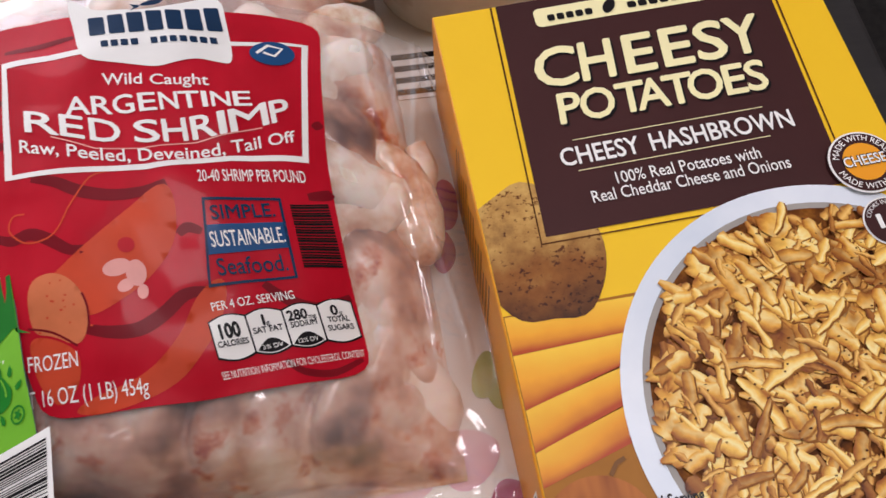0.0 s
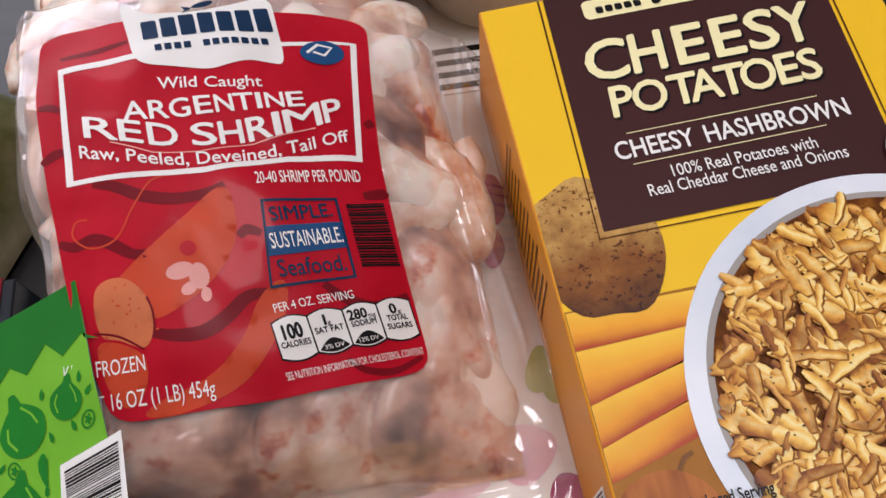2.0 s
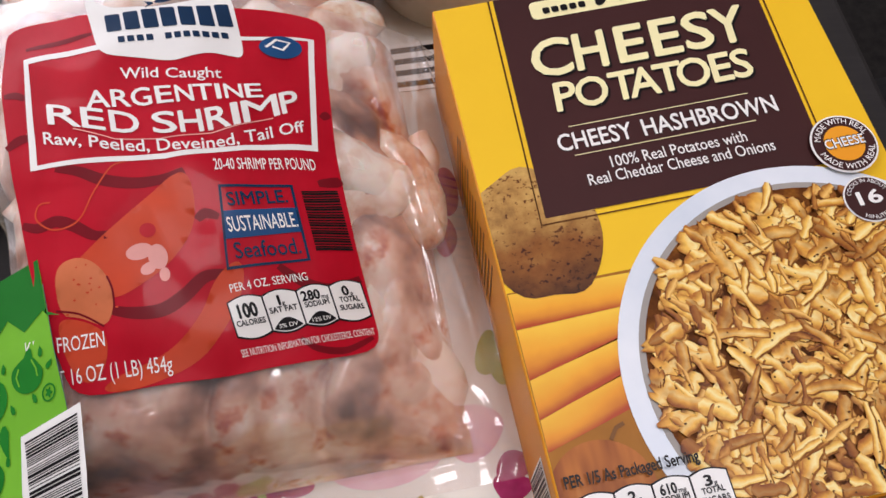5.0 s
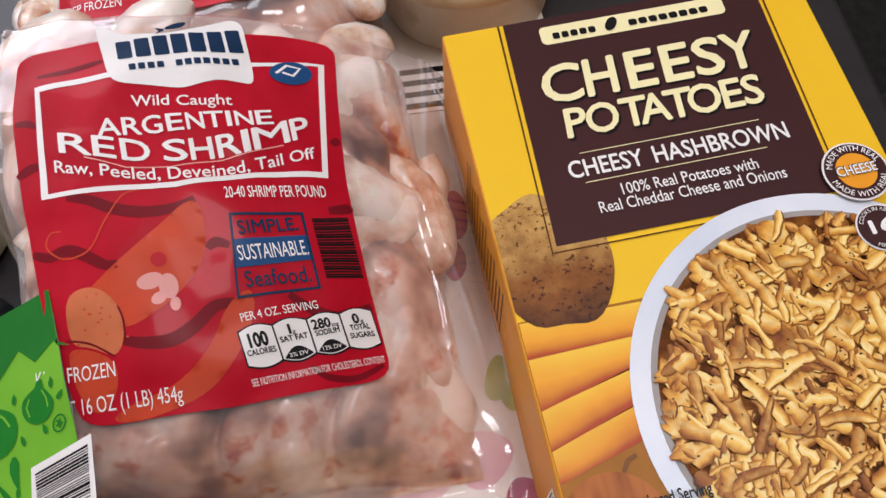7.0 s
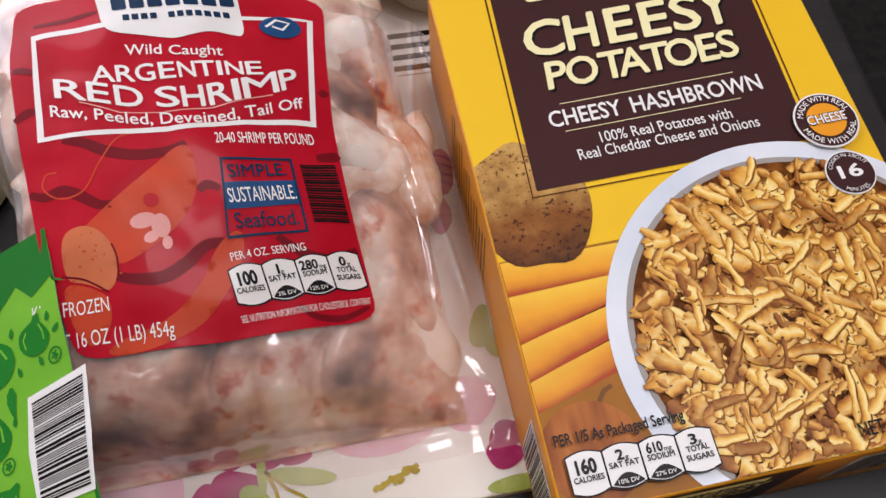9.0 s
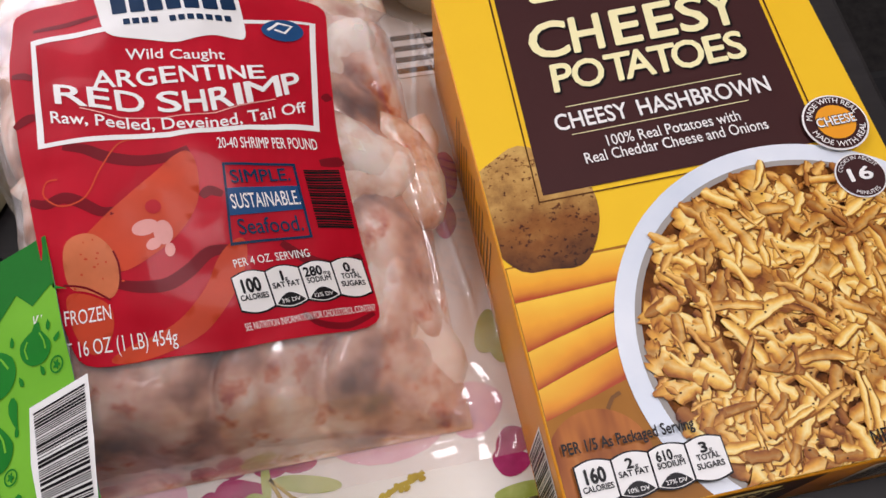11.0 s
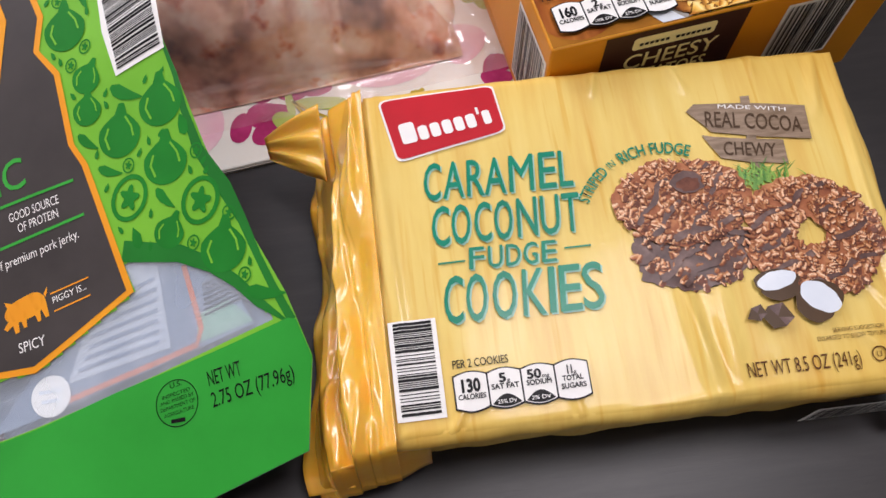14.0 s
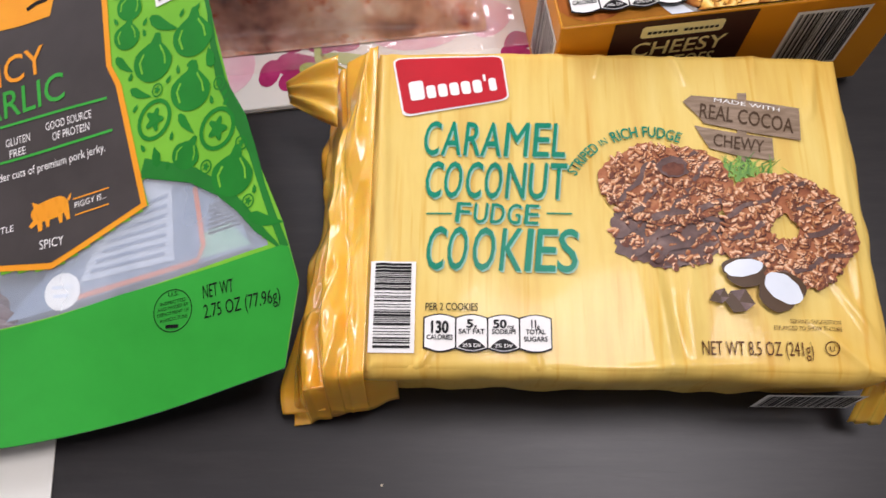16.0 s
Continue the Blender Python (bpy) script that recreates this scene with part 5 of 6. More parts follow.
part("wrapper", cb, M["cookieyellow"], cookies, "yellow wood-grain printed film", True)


def top_sheet(s, t):
    x, y = CX0 + 0.0026 + (CX1 - CX0 - 0.0052) * s, CY0 + 0.0026 + (CY1 - CY0 - 0.0052) * t
    d = min(x - CX0, CX1 - x, y - CY0, CY1 - y) - 0.0026
    return Vector((x, y, cookie_top(x, y) - 0.0003 - 0.0016 * (1 - bulge(d, 0.003))))


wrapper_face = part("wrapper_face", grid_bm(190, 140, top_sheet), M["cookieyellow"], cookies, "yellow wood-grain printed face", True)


def fold_sheet(name, f, nx, ny, label, smooth=True):
    part(name, grid_bm(nx, ny, f), M["cookieorange"], cookies, label, smooth)


def ridge(s, t, p, q, w):
    """A sharp fold from p to q on the end of the wrapper, 0 to 1."""
    dx, dy = q[0] - p[0], q[1] - p[1]
    ll = dx * dx + dy * dy
    u = ((s - p[0]) * dx + (t - p[1]) * dy) / ll
    if u < -0.05 or u > 1.05:
        return 0.0
    d = abs((s - p[0]) * dy - (t - p[1]) * dx) / math.sqrt(ll)
    return max(0.0, 1 - d / w) * min(1.0, (u + 0.05) * 5, (1.05 - u) * 8)


crush = random.Random(23)
CRUMPLES = []
for k in range(34):
    cs, ct, ca, cl = crush.uniform(0.1, 1.0), crush.uniform(0.0, 1.0), crush.gauss(1.75, 0.45), crush.uniform(0.06, 0.20)
    CRUMPLES.append(((cs - cl * math.cos(ca), ct - cl * math.sin(ca)), (cs + cl * math.cos(ca), ct + cl * math.sin(ca)), crush.uniform(0.03, 0.09), crush.choice((-1, 1, 1)) * crush.uniform(0.0008, 0.0020)))


def left_end(s, t):
    y = -0.1010 + 0.1305 * t - 0.0035 * s * smooth01((0.25 - t) / 0.25)
    x = -0.0345 - 0.0215 * s - 0.0065 * s * smooth01((0.55 - t) / 0.45)
    z = cookie_top(-0.036, y) + 0.0006 - 0.014 * s - 0.024 * s ** 3.2 - (0.030 - 0.012 * s) * smooth01((0.055 - t) / 0.055) ** 2
    soft = 0.0030 * noise.noise(Vector((s * 1.8 + t * 0.8, t * 3.4, 2.0))) + 0.0010 * noise.noise(Vector((s * 3.0 - t * 2.0, t * 8.0, 5.0)))
    folds = 0.0055 * ridge(s, t, (0.62, 0.52), (0.36, 0.02), 0.16) + 0.0045 * ridge(s, t, (0.92, 0.50), (0.70, 0.0), 0.13) - 0.0040 * ridge(s, t, (0.75, 0.50), (0.52, 0.0), 0.10)
    folds += 0.0020 * ridge(s, t, (0.20, 0.40), (0.10, 0.0), 0.10) + 0.0022 * ridge(s, t, (0.05, 0.98), (0.60, 0.62), 0.14) + 0.0020 * ridge(s, t, (0.15, 0.74), (0.70, 0.46), 0.10)
    for p, q, w, amp in CRUMPLES:
        folds += amp * ridge(s, t, p, q, w)
    cr = (soft + folds) * smooth01(s * 5)
    return Vector((x - 0.4 * cr, y, max(0.002, z + cr)))


def left_fin(s, t):
    y = -0.1015 + 0.1240 * t
    w = 0.0015 + 0.0085 * smooth01((0.62 - t) / 0.55)
    x = -0.0500 - (0.0062 + w + 0.0014 * math.sin(t * 17)) * s
    z = 0.0150 - 0.008 * s + 0.0022 * math.sin(t * 31) * s + 0.002 * noise.noise(Vector((t * 9, s * 2, 7)))
    return Vector((x, y, max(0.0012, z)))


def top_flap(s, t):
    x = -0.0500 - 0.0215 * s
    y = 0.0285 - 0.005 * s - t * 0.026 * (1 - s * 0.90)
    z = 0.044 - 0.012 * s - 0.010 * t + 0.0016 * math.sin(t * 16 + s * 3)
    return Vector((x, y, z))


def low_flap(s, t):
    x = -0.0240 - 0.032 * s
    y = -0.0940 - 0.0050 * t * (0.5 + 0.5 * math.sin(s * 2.6)) - 0.004 * s
    z = 0.036 - 0.024 * t - 0.006 * s + 0.0022 * math.sin(s * 15) * t
    return Vector((x, y, max(0.0012, z)))


def right_fin(s, t):
    y = -0.0960 + 0.118 * t
    x = 0.1393 + 0.0052 * s + 0.0016 * math.sin(t * 9)
    z = 0.036 - 0.018 * s + 0.0018 * math.sin(t * 30) * s
    return Vector((x, y, z))


def right_flap(s, t):
    return Vector((0.1355 + 0.011 * s, -0.0925 - 0.010 * t - 0.001 * s, 0.030 - 0.020 * t + 0.0015 * math.sin(s * 14)))


fold_sheet("end_fold", left_end, 70, 160, "crumpled shiny orange end of the wrapper")
fold_sheet("end_seal", left_fin, 8, 120, "crimped end seal")
fold_sheet("end_flap", top_flap, 14, 18, "folded corner of the end seal")
fold_sheet("end_flap", low_flap, 20, 10, "folded corner of the end seal")
fold_sheet("end_seal", right_fin, 6, 70, "crimped end seal")
fold_sheet("end_flap", right_flap, 10, 10, "folded corner of the end seal")
for sheet in [o for o in cookies.children if o.name.startswith("end_")]:
    so = sheet.modifiers.new("thickness", "SOLIDIFY")
    so.thickness = 0.0003
tt = Face(wrapper_face, lambda x, y, h: Vector((x, y, cookie_top(x, y) + h)), step=0.006, lift=0.0)
cfront = Face(cookies, lambda x, y, h: Vector((x, CY0 - 0.0006 - h, y)), lift=0.001)
barcode(cfront, 0.100, 0.014, 0.034, 0.018, random.Random(8))

# red brand plate
PL = [(-0.0290, 0.0243), (0.0124, 0.0262), (0.0147, 0.0068), (-0.0243, -0.0012)]
tt.polys("brand_plate_rim", [soft_loop(PL, 4, 0.10)], M["white"], 1)
cx, cy = sum(p[0] for p in PL) / 4, sum(p[1] for p in PL) / 4
tt.polys("brand_plate", [soft_loop([(cx + (p[0] - cx) * 0.965, cy + (p[1] - cy) * 0.94) for p in PL], 4, 0.10)], M["labelred"], 2)
bm_f = tt.sub(-0.0215, 0.0055, 9.0)
bm_f.polys("brand_mark", [rounded(0.0, 0.0, 0.0054, 0.0082, 0.0012)] + [rounded(0.0062 + 0.0043 * k, 0.0, 0.0096 + 0.0043 * k, 0.0056, 0.0012) for k in range(5)] + [rounded(0.0277, 0.0046, 0.0287, 0.0076, 0.0004), rounded(0.0294, 0.0, 0.0322, 0.0056, 0.0010)], M["white"], 3, kind="stuff")


def teal(s, a, b, w, h, bold=0.010, angle=0.0, spans=None):
    tt.text(s, a + 0.0005, b - 0.0005, w, h, M["paleteal"], 2, "lettering_shadow", angle, bold, spans=spans, lean=0.10)
    tt.text(s, a, b, w, h, M["teal"], 3, "lettering", angle, bold, spans=spans, lean=0.10)


teal("CARAMEL", -0.0170, -0.0166, 0.0508, 0.0138, 0.008, -0.3, marks_of(256, 860, 256, 322, 334, 416, 430, 498, 502, 586, 602, 700, 724, 792, 806, 860))
teal("COCONUT", -0.0162, -0.0333, 0.0496, 0.0142, 0.008, 0.0, marks_of(285, 882, 285, 354, 364, 438, 456, 522, 536, 608, 628, 708, 724, 798, 812, 882))
teal("FUDGE", -0.0053, -0.0425, 0.0290, 0.0076, 0.008, -1.0, marks_of(385, 710, 385, 440, 455, 508, 522, 574, 587, 638, 654, 708))
teal("COOKIES", -0.0155, -0.0598, 0.0516, 0.0158, 0.008, -0.6, marks_of(296, 862, 296, 362, 374, 446, 468, 550, 574, 654, 668, 690, 706, 782, 788, 862))
tt.polys("rule", [rect(-0.0150, -0.0396, -0.0062, -0.0390)], M["teal"], 2)
tt.polys("rule", [rect(0.0267, -0.0390, 0.0356, -0.0384)], M["teal"], 2)
arc_text(tt, "STRIPED", 0.0638, -0.0374, 0.0292, 0.0040, 153, 126, M["teal"], 3, 0.02)
arc_text(tt, "IN", 0.0638, -0.0374, 0.0300, 0.0026, 123, 118, M["teal"], 3, 0.012)
arc_text(tt, "RICH FUDGE", 0.0638, -0.0374, 0.0292, 0.0044, 114, 67, M["teal"], 3, 0.02)
tt.text("PER 2 COOKIES", -0.0147, -0.0742, 0.0174, 0.0026, M["black"], 2, bold=0.006)
facts(Face(wrapper_face, tt.place, step=0.006, lift=0.0), -0.0151, -0.0878, 0.0420, 0.0120,
      [("130", "", ["CALORIES"], ""), ("5", "g", ["SAT FAT"], "25% DV"), ("50", "mg", ["SODIUM"], "2% DV"), ("11", "g", ["TOTAL", "SUGARS"], "")])
barcode(tt.sub(0, 0, 0), -0.0334, -0.0885, 0.0152, 0.0315, random.Random(9), "b")
tt.text("NET WT 8.5 OZ (241g)", 0.0760, -0.0881, 0.0366, 0.0046, M["brownline"], 2)
tt.text("SERVING SUGGESTION", 0.1060, -0.0772, 0.0172, 0.0014, M["brownline"], 2)
tt.text("ENLARGED TO SHOW TEXTURE", 0.1003, -0.0795, 0.0230, 0.0014, M["brownline"], 2)
tt.polys("kosher_mark", loop_band(ring_pts(0.1190, -0.0854, 0.0024, 0.0024, 24), ring_pts(0.1190, -0.0854, 0.0020, 0.0020, 24)), M["brownline"], 2)
tt.text("U", 0.1182, -0.0863, 0.0016, 0.0018, M["brownline"], 2)
# signpost
tt.polys("sign_post", [[(0.0985, 0.0105), (0.1018, 0.0105), (0.0985, -0.0210), (0.0950, -0.0210)]], M["bark"], 1)
tt.polys("sign_board", [[(0.0782, 0.0068), (0.0815, 0.0094), (0.098, 0.0078), (0.1208, 0.0048), (0.1204, 0.0002), (0.1196, -0.0085), (0.102, -0.0062), (0.0850, -0.0022), (0.0830, 0.0010)]], M["bark"], 2)
tt.polys("sign_board", [[(0.0815, -0.0030), (0.0850, -0.0040), (0.0955, -0.0062), (0.1092, -0.0080), (0.1086, -0.0172), (0.0960, -0.0155), (0.0860, -0.0125), (0.0835, -0.0075)]], M["bark"], 2)
tt.text("REAL COCOA", 0.0835, 0.0000, 0.0340, 0.0062, M["barkline"], 3, angle=-10.0, bold=0.012)
tt.text("MADE WITH", 0.0895, 0.0066, 0.0240, 0.0016, M["white"], 3, angle=-9.0)
tt.text("CHEWY", 0.0873, -0.0116, 0.0180, 0.0052, M["barkline"], 3, angle=-9.0, bold=0.01)
rng = random.Random(31)
blades = []
for k in range(70):
    x, y = 0.0965 + rng.gauss(0, 0.0055), -0.0235 + rng.gauss(0, 0.0016)
    blades.append(ribbon([(x, y), (x + rng.gauss(0, 0.0012), y + 0.003), (x + rng.gauss(0, 0.003), y + rng.uniform(0.004, 0.0075))], [0.0008, 0.0006, 0.0001]))
tt.polys("grass", blades, M["grass"], 3.2, kind="stuff")


def wobble(a, b, ra, rb, n, amp, seed):
    rg = random.Random(seed)
    ph = [rg.uniform(0, 6.3) for _ in range(4)]
    return [(a + ra * math.cos(t) * (1 + amp * sum(math.sin((3 + 2 * q) * t + ph[q]) for q in range(4)) / 2), b + rb * math.sin(t) * (1 + amp * sum(math.sin((3 + 2 * q) * t + ph[q]) for q in range(4)) / 2)) for t in (2 * math.pi * k / n for k in range(n))]


def cookie_picture(a, b, ra, rb, ha, hb, hr, lv, seed, hole, count, stripes, dough="caramel"):
    """A ring of toasted flakes in caramel under wide stripes of fudge."""
    rg = random.Random(seed)
    o = wobble(a, b, ra, rb, 90, 0.05, seed)
    o = [(p[0] + rg.gauss(0, 0.0004), p[1] + rg.gauss(0, 0.0004)) for p in o]
    i = wobble(ha, hb, hr, hr * 0.9, 90, 0.12, seed + 1)
    tt.polys("cookie_picture", loop_band(o, i) if hole else [o], M[dough], lv)

    def scatter(n, size, reach):
        out = []
        while len(out) < n:
            t, r = rg.uniform(0, 2 * math.pi), math.sqrt(rg.random())
            x, y = a + ra * reach * r * math.cos(t), b + rb * reach * r * math.sin(t)
            if math.hypot(x - ha, (y - hb) / 0.9) > hr * 1.12 and noise.noise(Vector((x * 260, y * 260, seed))) > rg.uniform(-0.45, 0.45):
                out.append((x, y, math.degrees(math.atan2(y - hb, x - ha)) + rg.gauss(0, 55), rg.uniform(0.0014, 0.0036) * size, rg.uniform(0.0008, 0.0019) * size))
        return out

    strands(tt, scatter(count, 1.0, 0.99), M["flake"], lv + 0.3, rg, step=6e-7, name="flake", shade=M["flakeshade"], drop=(0.0003, -0.0004))
    for turn, off, w in stripes:
        c, n = math.cos(radians(turn)), math.sin(radians(turn))
        run = []
        for q in range(25):
            u = (q / 24 - 0.5) * 2.1
            x = a + ra * u * c - rb * off * n + 0.0007 * math.sin(q * 0.9 + seed)
            y = b + rb * u * n + rb * off * c + 0.0008 * math.sin(q * 0.7 + turn)
            good = ((x - a) / ra) ** 2 + ((y - b) / rb) ** 2 < 0.90 and math.hypot(x - ha, y - hb) > hr * 1.25
            if good:
                run.append((x, y))
            if (not good or q == 24) and len(run) > 2:
                tt.polys("fudge_stripe", ribbon_quads(run, [w * rg.uniform(0.6, 1.25) for _ in run]), M["glaze"], lv + 2.2)
            if not good:
                run = []
    strands(tt, scatter(count // 5, 0.9, 0.97), M["flake"], lv + 2.4, rg, step=6e-7, name="flake", shade=M["flakeshade"], drop=(0.0003, -0.0004))


cookie_picture(0.0690, -0.0440, 0.0205, 0.0142, 0.0690, -0.0380, 0.001, 0.8, 41, False, 130, ((40, 0.5, 0.0022), (46, 0.0, 0.0026), (40, -0.5, 0.0020), (-4, 0.35, 0.0030)), "glaze")
cookie_picture(0.0690, -0.0265, 0.0232, 0.0155, 0.0720, -0.0205, 0.0052, 4.0, 43, False, 520, ((62, 0.55, 0.0018), (58, 0.05, 0.0017), (65, -0.5, 0.0019), (20, -0.78, 0.0022)))
tt.polys("cookie_hole", [wobble(0.0720, -0.0205, 0.0054, 0.0042, 30, 0.10, 5)], M["glaze"], 7.0)
tt.polys("cookie_hole", [wobble(0.0722, -0.0213, 0.0040, 0.0026, 30, 0.10, 6)], M["flakeshade"], 7.2)
cookie_picture(0.1095, -0.0440, 0.0232, 0.0215, 0.1086, -0.0432, 0.0052, 4.0, 47, True, 620, ((28, 0.62, 0.0018), (26, 0.22, 0.0020), (24, -0.22, 0.0020), (22, -0.66, 0.0018)))
for a, b, ra, rb, tn, dx, dy in ((0.0922, -0.0585, 0.0070, 0.0034, 10, 0.0005, -0.0026), (0.1048, -0.0655, 0.0072, 0.0052, -38, -0.0020, -0.0018)):
    tt.polys("coconut_shell", [wobble(a + dx, b + dy, ra * 0.92, rb * 1.25, 40, 0.03, 3), wobble(a, b, ra * 1.08, rb * 1.12, 40, 0.02, 4)], M["barkline"], 7.4, raised=[0, 0.00004])
    tt.polys("coconut_flesh", [[(a + (p[0] - a) * math.cos(radians(tn)) - (p[1] - b) * math.sin(radians(tn)), b + (p[0] - a) * math.sin(radians(tn)) + (p[1] - b) * math.cos(radians(tn))) for p in wobble(a, b, ra * 0.96, rb * 0.90, 40, 0.03, 8)]], M["bowl"], 7.9)
for pts in ([(0.0795, -0.0702), (0.0815, -0.0668), (0.0849, -0.0658), (0.0862, -0.0690), (0.0835, -0.0712)], [(0.0845, -0.0700), (0.0868, -0.0668), (0.0920, -0.0660), (0.0946, -0.0712), (0.0912, -0.0738), (0.0870, -0.0742)]):
    tt.polys("chocolate_chunk", [pts], M["barkline"], 8)
    mx, my = sum(p[0] for p in pts) / len(pts), sum(p[1] for p in pts) / len(pts)
    tt.polys("chunk_facet", [[(mx, my), pts[1], pts[2]], [(mx + 0.0002, my - 0.0003), pts[3], pts[4]]], M["glaze"], 8.3)

# ---- pouch of jerky ----
pouch = thing("jerky_pouch", -0.15, 0.0, 0.003, "green and charcoal pouch of spicy garlic pork jerky", "jerky pouch")


def pouch_z(x, y):
    """Height of the pouch's front: it leans up onto the shrimp bag."""
    p = 0.07644 + 0.27275 * x + 0.28565 * y
    k = 0.012
    p = k + 0.5 * ((p - k) + math.sqrt((p - k) ** 2 + 0.00006))
    w = 0.0012 * noise.noise(Vector((x * 26, y * 22, 6.0))) + 0.0011 * math.sin(95 * (y - 0.3 * x)) * smooth01((x + 0.135) / 0.03) * smooth01((y - 0.03) / 0.03) * smooth01((0.10 - y) / 0.02)
    return p + w


RIGHT = [(-0.0617, -0.0915), (-0.0577, -0.0640), (-0.0645, -0.0430), (-0.0760, -0.0180), (-0.0870, 0.0080), (-0.0975, 0.0430), (-0.1050, 0.0680), (-0.1122, 0.0942), (-0.1187, 0.1212)]


def pouch_right(y):
    for (xa, ya), (xb, yb) in zip(RIGHT, RIGHT[1:]):
        if y <= yb:
            f = (y - ya) / (yb - ya)
            return xa + (xb - xa) * f
    return RIGHT[-1][0]


def pouch_xy(s, t):
    """s from the far side to the near one, t from the foot to the top."""
    yr = RIGHT[0][1] + (RIGHT[-1][1] - RIGHT[0][1]) * t
    xr = pouch_right(yr)
    xl, yl = -0.2200 - 0.030 * t, -0.1240 + 0.2020 * t
    foot = -0.004 * math.sin(math.pi * s) * (1 - t) ** 4
    return xl + (xr - xl) * s, yl + (yr - yl) * s + foot


def band_y(x):
    """Upper edge of the plain foot band."""
    return -0.0515 + 0.21 * (x + 0.066) if x > -0.10 else -0.0586 + 0.215 * (x + 0.10)


WIN = [(-0.0690, -0.0500), (-0.0735, -0.0455), (-0.0800, -0.0380), (-0.0880, -0.0310), (-0.0990, -0.0245), (-0.1190, -0.0195), (-0.1160, -0.0330), (-0.1531, -0.0521), (-0.1900, -0.0525), (-0.2100, -0.0515), (-0.2100, -0.0790), (-0.1738, -0.0740), (-0.1000, -0.0575)]


def pouch_sheet(drop, nx, ny, keep=None):
    bm = grid_bm(nx, ny, lambda s, t: Vector((*pouch_xy(s, t), 0)))
    if keep:
        gone = [f for f in bm.faces if not keep(f.calc_center_median())]
        bmesh.ops.delete(bm, geom=gone, context="FACES")
    for v in bm.verts:
        v.co.z = max(0.0025, pouch_z(v.co.x, v.co.y) - drop(v.co.x, v.co.y))
    return bm


def puff(x, y):
    e = min(1.0, max(0.0, (pouch_right(y) - x) / 0.03)) * min(1.0, max(0.0, (y - band_y(x) + 0.035) / 0.03)) * min(1.0, max(0.0, (0.10 - y) / 0.03))
    return 0.0006 + 0.0085 * smooth01(e)


pouch_front = part("pouch_front", pouch_sheet(lambda x, y: 0.0, 120, 160, lambda c: not inside((c.x, c.y), WIN)), M["lime"], pouch, "green printed film", True)
part("pouch_back", pouch_sheet(puff, 60, 80), M["insidegrey"], pouch, "grey-blue inside of the pouch", True)
part("clear_window", pouch_sheet(lambda x, y: 0.0003, 120, 160, lambda c: inside((c.x, c.y), [(p[0], p[1]) for p in WIN])), M["hazefilm"], pouch, "cloudy clear window", True).visible_shadow = False
pf = Face(pouch_front, lambda x, y, h: Vector((x, y, pouch_z(x, y) + h)), step=0.006, lift=0.0)
pin = Face(pouch, lambda x, y, h: Vector((x, y, max(0.003, pouch_z(x, y) - 0.0022) + h)), step=0.006, lift=0.0)
# what shows behind the window
pin.polys("inner_label", [[(-0.1700, -0.0700), (-0.0760, -0.0500), (-0.0850, -0.0300), (-0.1250, -0.0150)]], M["insidegrey"], 0)
pin.polys("inner_label", [[(-0.0960, -0.0525), (-0.0760, -0.0490), (-0.0850, -0.0400), (-0.0950, -0.0440)]], M["insideteal"], 0.6)
pin.polys("inner_label", [[(-0.1420, -0.0570), (-0.1050, -0.0520), (-0.1080, -0.0230), (-0.1250, -0.0150)]], M["insidepaper"], 1)
pin.polys("label_writing", [[(-0.138 + 0.002 * k, -0.0540 + 0.0034 * k), (-0.109, -0.0500 + 0.0034 * k), (-0.109, -0.0488 + 0.0034 * k), (-0.138 + 0.002 * k, -0.0528 + 0.0034 * k)] for k in range(7)], M["insidegrey"], 2)
pin.polys("label_stripe", ribbon_quads([(-0.1500, -0.0640), (-0.0960, -0.0530), (-0.0940, -0.0480), (-0.0985, -0.0270)], 0.0018), M["peach"], 2)
pin.polys("barcode", [[(-0.0925, -0.0445 + 0.0016 * k), (-0.0790, -0.0415 + 0.0016 * k), (-0.0790, -0.0408 + 0.0016 * k), (-0.0925, -0.0438 + 0.0016 * k)] for k in range(7)], M["black"], 2, kind="stuff")
pin.polys("sticker", [ring_pts(-0.1485, -0.0600, 0.0072, 0.0068, 30)], M["white"], 3)
pin.polys("sticker_writing", [rect(-0.1528, -0.0590, -0.1442, -0.0578), rect(-0.1520, -0.0622, -0.1450, -0.0610)], M["bowl"], 4)
for k in range(5):
    jb = grid_bm(10, 6, lambda s, t, k=k: Vector((-0.205 + 0.046 * s - 0.004 * k + 0.003 * math.sin(5 * t), -0.078 + 0.010 * k * 0.6 + 0.009 * t - 0.01 * s, 0.0052 + 0.0016 * k * 0.3 + 0.0025 * math.sin(math.pi * t) + 0.002 * noise.noise(Vector((s * 6, t * 4, k))))))
    part("jerky_strip", jb, M["jerky"], pouch, "dark red-brown dried meat", True)

# foot band, top band
lowline = [(x, band_y(x) + 0.0012 * math.sin(90 * x) * 0.3) for x in (-0.0640, -0.0700, -0.0850, -0.1000, -0.1250, -0.1500, -0.1750, -0.2120)]
foot = [pouch_xy(1 - s / 10 * 0.98, 0.0) for s in range(11)]
pf.polys("foot_band", [[(pouch_right(-0.0640) - 0.0002, -0.0640), (pouch_right(-0.0520) - 0.0003, -0.0520)] + lowline + foot[::-1] + [(pouch_right(-0.080) - 0.0004, -0.080)]], M["litgreen"], 1, "plain green foot of the pouch, its light put into the colour")
topline = [pouch_xy(1 - 0.9995 * s / 8 - 0.0005, 1.0) for s in range(9)]
rng = random.Random(51)
seal = []
